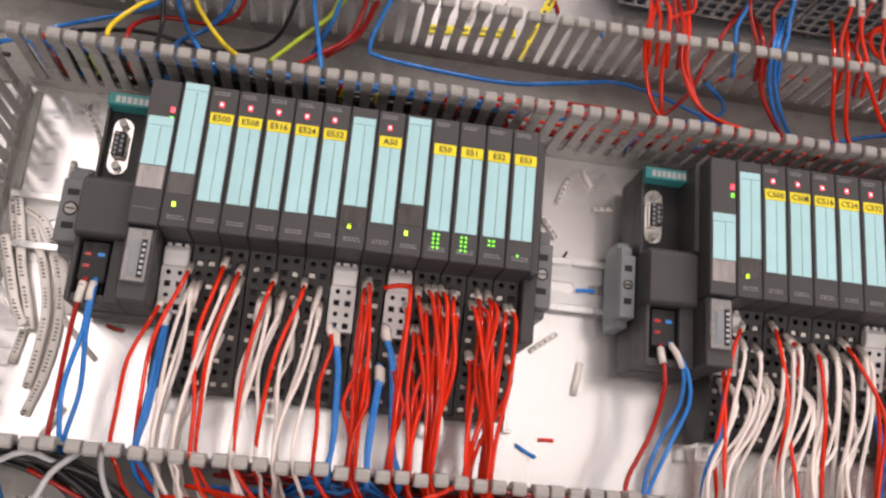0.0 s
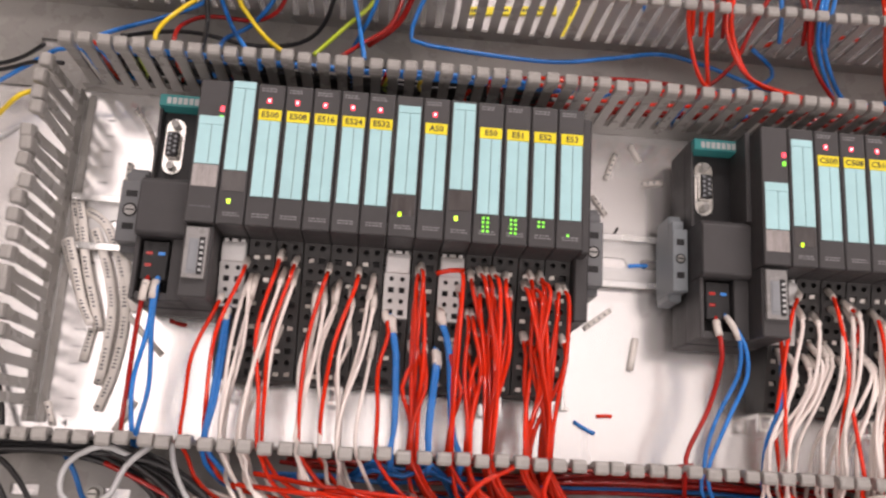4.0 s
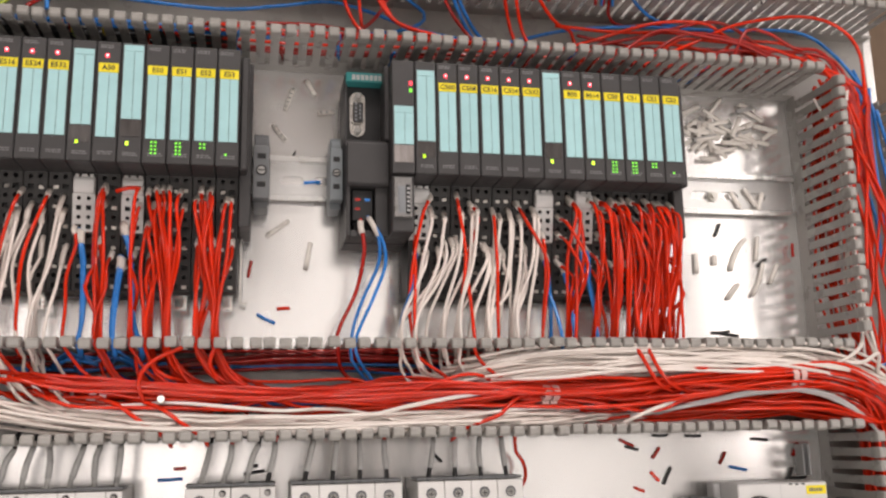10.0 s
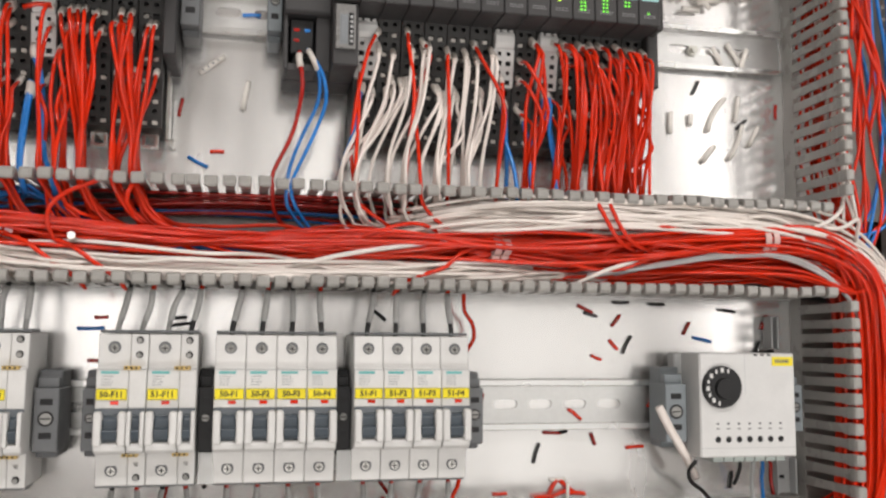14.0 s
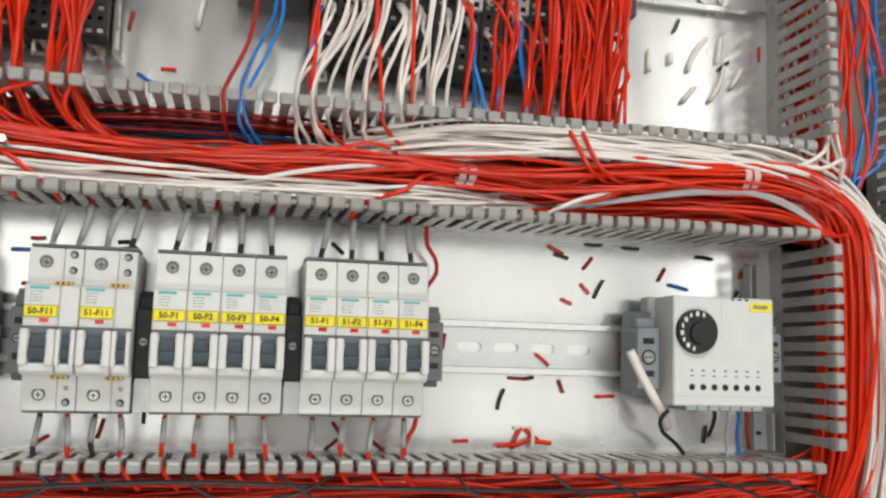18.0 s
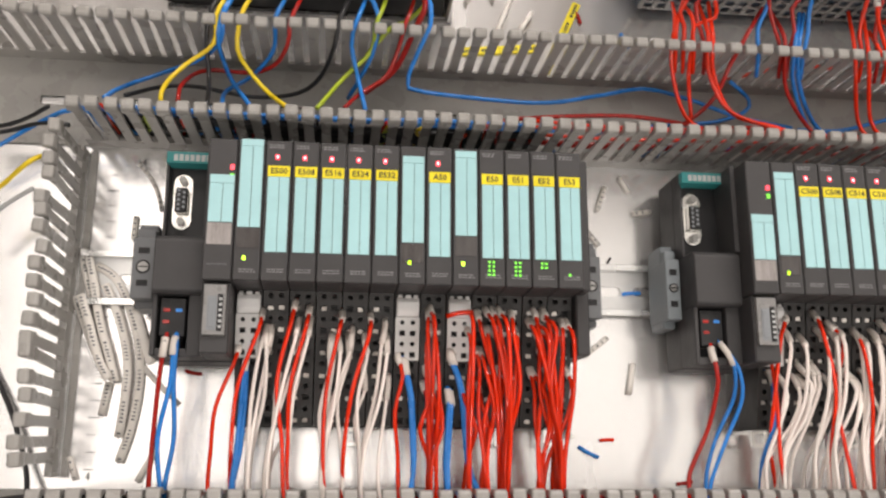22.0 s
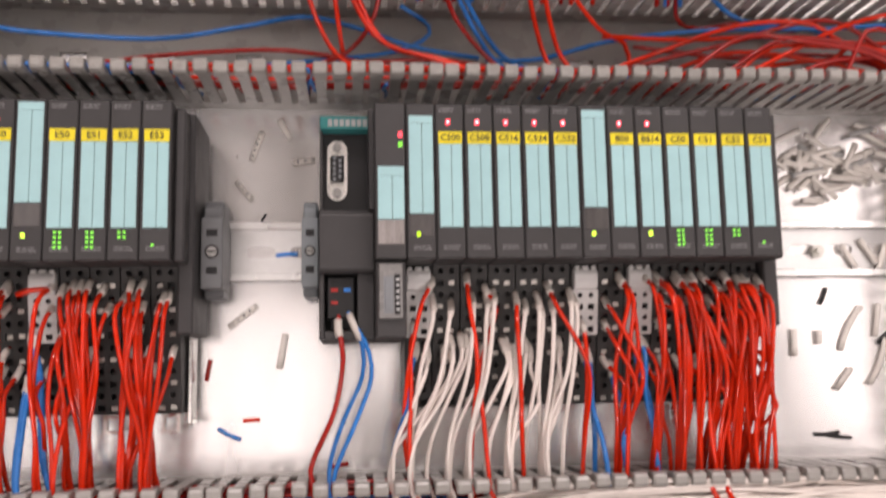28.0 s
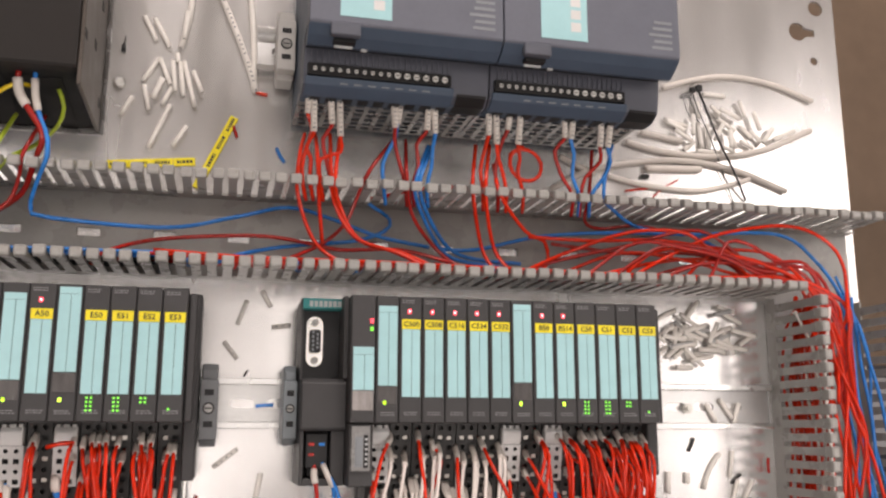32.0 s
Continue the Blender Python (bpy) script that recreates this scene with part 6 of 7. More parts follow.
wire("DRED", [(0.2765, -0.0900, 0.052), (0.2760, -0.0985, 0.056), (0.2785, -0.1130, 0.056), (0.2740, -0.1400, 0.048), (0.2630, -0.1650, 0.044), (0.2620, -0.1750, 0.044), (0.2680, -0.195, 0.030), (0.300, -0.21, 0.02)], where="at the second power plug", group="leads of the interface modules", sleeve=(0.004, 0.015))
for k in (0, 1):
    d = (-0.0024, 0.0024)[k]
    wire("BLUE", [(0.2810, -0.0890, 0.052), (0.2830, -0.0950, 0.058), (0.2890 + d * 0.4, -0.1060, 0.058 + 0.001 * k), (0.2905 + d, -0.1230, 0.054 + 0.001 * k), (0.2820 + d * 1.4, -0.1450, 0.048), (0.2745 + d, -0.1640, 0.047), (0.2722 + d * 0.5, -0.1750, 0.046), (0.2740 + d, -0.1860, 0.040),
                  (0.284 + 0.004 * k, -0.2000, 0.030), (0.300, -0.206, 0.02)],
         where="at the second power plug", group="leads of the interface modules", sleeve=(0.002, 0.020) if k == 0 else None, r=0.0012)


# ---- wires that fill the ducts ----
HEAP = bmesh.new()
HEAP_COLOURS = ["RED", "DRED", "BLUE", "WHITE", "BLK", "GREY"]


def bundle(where, colour, ways, r=WR, step=0.011):
    """Strands that fill a duct beyond counting; all are gathered in one heap."""
    for w in ways:
        tube(HEAP, w, r, 6, step, mat=HEAP_COLOURS.index(colour))


def spread(points, count, sy, sz, seed, lo=0.005, hi=0.070, end=0.01, wild=0.5, south=-1.0, north=1.0):
    rg = random.Random(seed)
    out = []
    for i in range(count):
        a, b = rg.gauss(0, sy), rg.gauss(0, sz)
        row = []
        for j, p in enumerate(points):
            nx, ny = (0, 1)
            if 0 < j < len(points) - 1:
                d = Vector(points[j + 1]) - Vector(points[j - 1])
                d.normalize()
                nx, ny = -d.y, d.x
            k = a * (1 - wild * 0.5) + rg.gauss(0, sy * wild)
            row.append((p[0] + nx * k + rg.uniform(-end, end) * (j in (0, len(points) - 1)), max(south, min(north, p[1] + ny * k)), max(lo, min(hi, p[2] + b + rg.gauss(0, sz * wild)))))
        out.append(row)
    return out


bundle("in the middle duct", "RED",
       spread([(0.07, -0.199, 0.050), (0.10, -0.204, 0.053), (0.15, -0.209, 0.052), (0.24, -0.212, 0.048), (0.33, -0.209, 0.053), (0.43, -0.211, 0.056), (0.50, -0.208, 0.058), (0.565, -0.200, 0.060), (0.620, -0.2000, 0.060),
               (0.660, -0.221, 0.058), (0.670, -0.262, 0.056), (0.667, -0.320, 0.05), (0.663, -0.375, 0.045), (0.655, -0.405, 0.036)], 16, 0.0046, 0.007, 21))
# deepest layer: its darker red holds the shade below the bundles
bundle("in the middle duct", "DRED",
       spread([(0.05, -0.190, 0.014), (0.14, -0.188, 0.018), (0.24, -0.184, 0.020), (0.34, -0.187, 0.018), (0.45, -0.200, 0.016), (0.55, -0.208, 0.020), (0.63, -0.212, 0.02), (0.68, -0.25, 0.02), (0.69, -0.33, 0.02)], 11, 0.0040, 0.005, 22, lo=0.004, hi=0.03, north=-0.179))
bundle("in the middle duct", "RED",
       spread([(0.44, -0.224, 0.030), (0.50, -0.222, 0.040), (0.56, -0.220, 0.046), (0.61, -0.222, 0.046), (0.645, -0.236, 0.044), (0.652, -0.268, 0.042), (0.653, -0.33, 0.04), (0.650, -0.385, 0.04)], 42, 0.0050, 0.008, 23, south=-0.2335))
bundle("in the middle duct", "WHITE",
       spread([(0.00, -0.205, 0.040), (0.05, -0.216, 0.048), (0.12, -0.226, 0.054), (0.22, -0.229, 0.060), (0.32, -0.2285, 0.060), (0.40, -0.2275, 0.054), (0.48, -0.224, 0.026), (0.60, -0.215, 0.016)], 20, 0.0032, 0.006, 24, south=-0.2335))
bundle("in the middle duct", "WHITE",
       spread([(0.34, -0.200, 0.040), (0.40, -0.192, 0.052), (0.48, -0.1885, 0.060), (0.55, -0.1890, 0.060), (0.61, -0.1930, 0.054), (0.665, -0.210, 0.044), (0.690, -0.255, 0.040), (0.695, -0.32, 0.038), (0.69, -0.40, 0.034)], 46, 0.0060, 0.009, 25, north=-0.179))
bundle("in the middle duct", "GREY",
       spread([(0.47, -0.2260, 0.058), (0.52, -0.2170, 0.064), (0.565, -0.2110, 0.066), (0.61, -0.2150, 0.064), (0.648, -0.238, 0.060), (0.668, -0.280, 0.05), (0.675, -0.35, 0.05)], 3, 0.0016, 0.0010, 26), r=0.0014)
bundle("in the side duct", "WHITE",
       spread([(0.64, -0.212, 0.045), (0.672, -0.228, 0.056), (0.690, -0.262, 0.064), (0.694, -0.325, 0.064), (0.692, -0.385, 0.060), (0.684, -0.43, 0.05)], 34, 0.0085, 0.005, 27))
bundle("in the upper duct", "BLK",
       spread([(-0.085, 0.0430, 0.024), (-0.040, 0.0400, 0.028), (0.020, 0.0390, 0.030), (0.080, 0.0395, 0.030), (0.140, 0.0400, 0.026), (0.180, 0.0440, 0.018)], 22, 0.0012, 0.010, 71, lo=0.005, hi=0.044), r=0.0015)
bundle("in the upper duct", "BLUE",
       spread([(-0.090, 0.0420, 0.044), (-0.030, 0.0400, 0.048), (0.040, 0.0395, 0.050), (0.110, 0.0400, 0.050), (0.160, 0.0410, 0.046), (0.190, 0.0440, 0.036)], 4, 0.0010, 0.004, 72, hi=0.058))
bundle("in the upper duct", "RED",
       spread([(0.165, 0.0420, 0.044), (0.230, 0.0400, 0.047), (0.300, 0.0395, 0.049), (0.380, 0.0400, 0.050), (0.460, 0.0395, 0.050), (0.540, 0.0400, 0.050), (0.620, 0.0430, 0.048)], 3, 0.0010, 0.005, 73, hi=0.060))
bundle("in the upper duct", "DRED",
       spread([(0.120, 0.0430, 0.030), (0.220, 0.0400, 0.032), (0.340, 0.0400, 0.034), (0.460, 0.0400, 0.034), (0.600, 0.0430, 0.034)], 3, 0.0012, 0.009, 74, lo=0.006, hi=0.048))
bundle("in the side duct", "RED",
       spread([(0.655, 0.03, 0.045), (0.668, -0.01, 0.040), (0.676, -0.06, 0.040), (0.682, -0.12, 0.038), (0.680, -0.17, 0.036), (0.674, -0.21, 0.036)], 8, 0.007, 0.006, 28))
bundle("in the side duct", "BLUE",
       spread([(0.690, 0.04, 0.035), (0.697, -0.01, 0.032), (0.703, -0.07, 0.030), (0.703, -0.13, 0.034), (0.690, -0.175, 0.040), (0.668, -0.205, 0.034)], 4, 0.005, 0.005, 29))
bundle("in the side duct", "RED",
       spread([(0.650, 0.030, 0.050), (0.6475, 0.010, 0.036), (0.6480, -0.030, 0.030), (0.6500, -0.075, 0.030), (0.6490, -0.120, 0.028), (0.6520, -0.160, 0.032), (0.660, -0.200, 0.040)], 16, 0.0016, 0.012, 61, lo=0.006, hi=0.056))
bundle("in the side duct", "WHITE",
       spread([(0.650, 0.020, 0.030), (0.6490, -0.030, 0.040), (0.6500, -0.080, 0.044), (0.6490, -0.130, 0.040), (0.654, -0.185, 0.044)], 5, 0.0014, 0.010, 62, lo=0.010, hi=0.058))
bundle("in the lower duct", "RED",
       spread([(-0.20, -0.404, 0.016), (-0.05, -0.408, 0.018), (0.10, -0.404, 0.018), (0.25, -0.408, 0.018), (0.40, -0.404, 0.020), (0.52, -0.402, 0.026), (0.60, -0.396, 0.038), (0.66, -0.385, 0.042), (0.68, -0.35, 0.045)], 34, 0.0110, 0.006, 30, hi=0.040))
# these strands are coloured darker to stand for the lower duct's deep shade
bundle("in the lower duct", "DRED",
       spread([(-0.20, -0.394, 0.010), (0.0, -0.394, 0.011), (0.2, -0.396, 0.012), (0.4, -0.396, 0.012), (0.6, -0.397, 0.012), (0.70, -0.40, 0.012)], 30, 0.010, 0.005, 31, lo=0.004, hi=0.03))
rl = random.Random(77)
for i in range(13):
    x = 0.02 + i * 0.047 + rl.uniform(-0.012, 0.012)
    d = rl.choice((-1, 1, 1))
    w = rl.uniform(0.020, 0.055)
    wire("BLK", [(x, -0.3765, 0.052), (x + d * 0.004, -0.3820, 0.056), (x + d * w * 0.5, -0.3880 - rl.uniform(0, 0.006), 0.058), (x + d * w, -0.3990, 0.056), (x + d * w * 1.15, -0.4150, 0.050), (x + d * w * 1.1, -0.4300, 0.036)],
         r=0.0010, where="curving across the lower duct", group="black wires in the lower duct")
wire("BLK", [(0.0, -0.398, 0.050), (0.12, -0.394, 0.056), (0.24, -0.388, 0.058), (0.36, -0.392, 0.056), (0.50, -0.394, 0.056), (0.62, -0.390, 0.052)], r=0.0013, where="lying along the lower duct", group="black wires in the lower duct")
rk = random.Random(52)
for i in range(15):
    a, b = rk.uniform(-0.012, 0.012), rk.uniform(0, 0.030)
    z = rk.uniform(0.024, 0.058)
    wire("BLK", [(-0.215, -0.205 + a, z - 0.010), (-0.150, -0.192 + a * 0.6, z), (-0.100, -0.1825 + a * 0.35, z + 0.004), (-0.062 + b, -0.1835 + a * 0.2, z + 0.003), (-0.030 + b, -0.1960, z), (-0.012 + b, -0.2150, z - 0.004), (-0.004 + b, -0.2330, z), (0.000 + b, -0.2500, 0.046)],
         r=rk.uniform(0.0013, 0.0018), where="curving through the open end of the middle duct", group="black cables in the middle duct", fine=0.007)
for x in (-0.118, -0.098, -0.086):
    wire("BLK", [(x - 0.028, -0.1850, 0.050), (x - 0.010, -0.1900, 0.054), (x + 0.004, -0.2040, 0.054), (x + 0.010, -0.2200, 0.050), (x + 0.012, -0.2380, 0.046)], r=0.0015, where="curving through the open end of the middle duct", group="black cables in the middle duct")
wire("BLUE", [(-0.072, -0.1860, 0.030), (-0.064, -0.1960, 0.034), (-0.058, -0.2100, 0.030), (-0.046, -0.2220, 0.020)], where="among the black cables", group="loose cables")
fs = thing("floor_screw", "zinc screw with washer in the duct floor", "screw", at=(-0.062, -0.2065, 0.0020))
w1 = bmesh.new()
disc(w1, 0, 0, 0, 0.0010, 0.0058, 20)
part("washer", w1, M_DULLSCREW, fs)
w2 = bmesh.new()
disc(w2, 0, 0, 0.0010, 0.0036, 0.0036, 14, r1=0.0026)
part("head", w2, M_SCREW, fs)
part("slot", boxes((-0.0024, 0.0024, -0.0004, 0.0004, 0.0035, 0.0037)), M_SHADEBLACK, fs)
rs = random.Random(41)
for i in range(46):
    x = XL + 0.013 + PITCH * (rs.randrange(0, 72) if i < 34 else rs.randrange(0, 24)) + rs.uniform(-0.001, 0.001)
    z = rs.uniform(0.022, 0.060)
    c = rs.choice(("RED", "BLUE", "YEL", "GYEL", "BLUE", "RED", "BLK", "DRED") if x < 0.12 else ("RED", "RED", "DRED", "BLUE"))
    wire(c, [(x + rs.uniform(-0.010, 0.010), 0.0410, 0.0045), (x + rs.uniform(-0.003, 0.003), 0.0385, z * 0.6), (x, 0.0372, z), (x + rs.uniform(-0.002, 0.002), 0.0368, z + 0.008)], where="bent behind a duct slot", r=0.0012)
bundle("in the middle duct", "BLUE",
       spread([(0.03, -0.190, 0.022), (0.07, -0.187, 0.028), (0.10, -0.190, 0.030), (0.14, -0.186, 0.024), (0.20, -0.188, 0.020), (0.28, -0.190, 0.018), (0.345, -0.191, 0.018), (0.37, -0.197, 0.016)], 2, 0.0035, 0.004, 37, north=-0.180))
bundle("in the middle duct", "BLUE",
       spread([(0.080, -0.192, 0.024), (0.092, -0.185, 0.036), (0.108, -0.190, 0.036), (0.122, -0.185, 0.038), (0.145, -0.196, 0.026)], 4, 0.0040, 0.005, 39, north=-0.180))
bundle("in the middle duct", "BLUE",
       spread([(0.16, -0.215, 0.040), (0.23, -0.2145, 0.046), (0.29, -0.2140, 0.044), (0.33, -0.212, 0.038)], 3, 0.0018, 0.002, 38))
for colour, pts in (("RED", [(0.172, -0.172, 0.058), (0.163, -0.1800, 0.066), (0.149, -0.1870, 0.069), (0.140, -0.1960, 0.069), (0.139, -0.2060, 0.066), (0.143, -0.2150, 0.058)]),
                    ("RED", [(0.110, -0.2090, 0.054), (0.127, -0.2150, 0.064), (0.143, -0.2265, 0.068), (0.155, -0.2345, 0.066), (0.158, -0.2400, 0.052)]),
                    ("RED", [(0.130, -0.2100, 0.054), (0.150, -0.2160, 0.064), (0.166, -0.2270, 0.068), (0.177, -0.2345, 0.066), (0.180, -0.2400, 0.052)]),
                    ("RED", [(0.392, -0.2080, 0.056), (0.376, -0.2150, 0.066), (0.366, -0.2240, 0.069), (0.352, -0.2290, 0.068), (0.341, -0.2335, 0.064), (0.337, -0.2400, 0.050)]),
                    ("RED", [(0.463, -0.1750, 0.056), (0.464, -0.1820, 0.070), (0.468, -0.1930, 0.0745), (0.477, -0.2050, 0.072), (0.494, -0.2110, 0.060)]),
                    ("RED", [(0.471, -0.1750, 0.056), (0.472, -0.1820, 0.070), (0.475, -0.1930, 0.0745), (0.485, -0.2050, 0.072), (0.505, -0.2110, 0.060)]),
                    ("RED", [(0.186, -0.2010, 0.050), (0.180, -0.1900, 0.064), (0.183, -0.1810, 0.066), (0.184, -0.1740, 0.056)]),
                    ("RED", [(0.020, -0.1960, 0.050), (0.060, -0.1985, 0.060), (0.105, -0.2020, 0.066), (0.150, -0.2040, 0.064), (0.200, -0.2110, 0.058)]),
                    ("RED", [(0.030, -0.1900, 0.046), (0.070, -0.1950, 0.056), (0.120, -0.1990, 0.060), (0.180, -0.2060, 0.062), (0.250, -0.2090, 0.058)]),
                    ("WHITE", [(0.600, -0.1970, 0.060), (0.622, -0.1900, 0.068), (0.639, -0.1800, 0.066), (0.646, -0.1700, 0.060)]),
                    ("WHITE", [(0.610, -0.1860, 0.062), (0.634, -0.1920, 0.070), (0.650, -0.1850, 0.070), (0.655, -0.1980, 0.060)]),
                    ("WHITE", [(0.270, -0.2270, 0.062), (0.300, -0.2190, 0.068), (0.340, -0.2120, 0.069), (0.385, -0.2070, 0.064)]),
                    ("WHITE", [(0.450, -0.2330, 0.062), (0.468, -0.2240, 0.069), (0.486, -0.2180, 0.068), (0.500, -0.2120, 0.060)])):
    wire(colour, pts, where="lying across the bundles in the middle duct", group="loose wires in the middle duct")
wire("BLK", [(-0.178, -0.074, 0.003), (-0.151, -0.096, 0.004), (-0.130, -0.130, 0.006), (-0.116, -0.165, 0.010), (-0.110, -0.186, 0.024)], r=0.0016, where="on the plate behind the bent fingers", group="loose cables")
tagged(part("wire_bundle", HEAP, [PVC[c] for c in HEAP_COLOURS]), "dense bundles of red, white, blue and black wires filling the ducts", "wire bundle", kind="stuff")
# coiled pale cable at the duct's left end
loop = [(-0.030, -0.186, 0.055), (-0.045, -0.181, 0.060), (-0.060, -0.190, 0.062), (-0.062, -0.205, 0.060), (-0.050, -0.212, 0.060), (-0.038, -0.204, 0.060), (-0.032, -0.190, 0.060), (-0.020, -0.178, 0.058)]
wire("GREY", loop, r=0.0016, where="coiled in a loop over the black cables", group="loose cables")
wire("GREY", [(-0.012, -0.176, 0.056), (-0.008, -0.192, 0.055), (0.004, -0.212, 0.052), (0.022, -0.232, 0.050), (0.03, -0.236, 0.03)], r=0.0015, where="crossing the middle duct", group="loose cables")
wire("DRED", [(-0.045, -0.189, 0.052), (-0.02, -0.200, 0.048), (0.010, -0.215, 0.040)], where="among the black cables", group="loose cables")
wire("RED", [(-0.008, -0.226, 0.030), (0.004, -0.214, 0.040), (0.022, -0.224, 0.040), (0.028, -0.236, 0.034)], where="curling at the lower wall", group="loose cables")


# cable ties round the bundles
def cable_tie(x, y, z, ry, rz, turn=0.0):
    """Two flat straps side by side round a bundle, with their heads."""
    t = thing("cable_tie", "milky pink cable tie round a wire bundle", "cable tie", group="cable ties", at=(x, y, z))
    k = 28
    for o in (-0.0030, 0.0030):
        bm = bmesh.new()
        ringv = []
        for i in range(k):
            a = 2 * math.pi * i / k
            c, d = math.cos(a), math.sin(a)
            ringv.append([bm.verts.new((o + u + 0.0008 * d, (ry + g) * c, (rz + g) * d)) for u, g in ((-0.0021, 0), (0.0021, 0), (0.0021, 0.0010), (-0.0021, 0.0010))])
        for i in range(k):
            a, b = ringv[i], ringv[(i + 1) % k]
            for q in range(4):
                bm.faces.new((a[q], b[q], b[(q + 1) % 4], a[(q + 1) % 4]))
        bmesh.ops.recalc_face_normals(bm, faces=bm.faces)
        part("strap", bm, M_TIE, t)
        part("head", boxes((o - 0.0026, o + 0.0026, -ry * 0.86 - 0.002, -ry * 0.86 + 0.003, rz * 0.45, rz * 0.45 + 0.0045, 0.0006)), M_TIE, t)
    t.rotation_euler = (0, 0, turn)
    return t


cable_tie(0.5842, -0.1995, 0.0510, 0.0105, 0.0200, 0.1)
cable_tie(0.4020, -0.2105, 0.0500, 0.0060, 0.0180, 0.0)
cable_tie(0.1141, -0.2057, 0.0420, 0.0085, 0.0165, -0.3)
sb = thing("spiral_end_bolt", "bright domed bolt in the duct floor", "bolt", at=(0.1524, -0.2116, 0.0))
b3 = bmesh.new()
disc(b3, 0, 0, 0.0021, 0.070, 0.0022, 14)
part("shank", b3, M_STEEL, sb)


# ---- short wires of the breakers ----
def breaker_lead(x, top, seed, tail="RED", dark=True, shift=0.0, pale=False):
    """A lead with ferrule and marker sleeve; top: it leaves the breaker's upper side."""
    rg = random.Random(seed)
    b1, b2 = rg.uniform(-0.0012, 0.0012), rg.uniform(-0.0016, 0.0016)
    if top:
        pts = [(x, -0.2660, 0.046), (x + shift * 0.15, -0.2605, 0.046), (x + shift * 0.6 + b1, -0.2500, 0.045), (x + shift + b2, -0.2400, 0.043), (x + shift + 0.002, -0.230, 0.036), (x + shift + 0.008, -0.2200, 0.030)]
    else:
        pts = [(x, -0.3510, 0.040), (x + shift * 0.2, -0.3570, 0.040), (x + shift * 0.6 + b1, -0.3670, 0.040), (x + shift + b2, -0.3765, 0.040), (x + shift + 0.002, -0.386, 0.034), (x + shift + 0.010, -0.396, 0.030)]
    w = wire(tail, pts, where="with marker sleeve at a circuit breaker", group="wires of the breakers", fine=0.004)
    o = Vector(pts[0])
    way = spline([Vector(p) - o for p in pts], 0.001)
    a, b = (8, 26) if top else (5, 5 + rg.choice((13, 15, 17)))
    rr = 0.0019 if top else 0.0017
    sl = part("marker_sleeve", tube(bmesh.new(), [way[a], way[(a + b) // 2], way[b]], rr, 9, 0.003), M_SLEEVE if pale else M_SLEEVEG, w, "white printed marker sleeve" if pale else "grey translucent marker sleeve")
    if pale:
        bars = bmesh.new()
        for i in range(5):
            c = way[a + 3 + i * 3] + Vector((0, 0, rr * 0.97))
            box(bars, c.x - 0.0006, c.x + 0.0006, c.y - 0.0004, c.y + 0.0004, c.z - 0.0002, c.z + 0.0001)
        tagged(part("sleeve_marks", bars, M_GREYINK, sl), kind="stuff")
    part("ferrule", tube(bmesh.new(), [way[0], way[4], way[a + 1]], 0.0016 if top else 0.0013, 8, 0.003), M_BLK if dark else (M_SLEEVEG if top else M_MGREY), w, "black ferrule" if dark else "grey ferrule")


for i in range(4):
    for g, x0 in ((0, 0.2318), (1, 0.3126)):
        cx = x0 + (i + 0.5) * 0.0177
        breaker_lead(cx, True, 500 + i + 10 * g, "RED" if i % 2 else "BLK", True, 0.004 - 0.0015 * i)
        breaker_lead(cx, False, 540 + i + 10 * g, "RED", False, rng.uniform(-0.002, 0.003))
for i, cx in enumerate((0.1760, 0.1895, 0.2040, 0.2170)):
    breaker_lead(cx, True, 580 + i, "BLK" if i % 2 == 0 else "RED", i == 3, 0.006)
    breaker_lead(cx, False, 590 + i, ("BLK", "RED", "BLK", "RED")[i], i % 2 == 0, rng.uniform(-0.002, 0.003))
for i, cx in enumerate((-0.014, 0.004, 0.0215, 0.039, 0.058, 0.071, 0.0855, 0.0985, 0.113, 0.1260)):
    breaker_lead(cx, True, 600 + i, "BLK", i < 3, rng.uniform(-0.001, 0.006), pale=i < 3)
wire("RED", [(0.3850, -0.2820, 0.040), (0.3880, -0.2760, 0.030), (0.3960, -0.2660, 0.020), (0.3955, -0.2560, 0.016), (0.3900, -0.2490, 0.018), (0.3880, -0.2380, 0.024)], where="bent loosely beside the breakers", group="wires of the breakers", sleeve=(0.001, 0.010))
wire("RED", [(0.3830, -0.3520, 0.035), (0.3820, -0.3600, 0.034), (0.3770, -0.3690, 0.034), (0.3765, -0.3760, 0.036)], where="below the last breaker", group="wires of the breakers")
# thermostat leads
for i, (x, c, ex) in enumerate(((0.5800, "BLK", 0.5790), (0.5895, "GREY", 0.5930), (0.5970, "BLUE", 0.6010), (0.6030, "DRED", 0.6090))):
    wire(c, [(x, -0.3465, 0.030), (x + 0.0008, -0.3520, 0.030), ((x + ex) / 2, -0.3620, 0.026), (ex, -0.3720 if i else -0.3640, 0.024)] + ([(ex, -0.380, 0.024)] if i in (1, 2) else []), where="at the thermostat", group="thermostat leads")
wire("WHITE", [(0.5190, -0.3110, 0.036), (0.5280, -0.3265, 0.034), (0.5400, -0.3440, 0.031), (0.5495, -0.3590, 0.026)], r=0.0030, where="thick, lying aslant across the rail end", group="thermostat leads")
wire("BLK", [(0.5460, -0.3470, 0.0345), (0.5420, -0.3540, 0.031), (0.5455, -0.3620, 0.028), (0.5560, -0.3680, 0.022), (0.5640, -0.3760, 0.02)], where="tied round a white sleeve", group="thermostat leads")


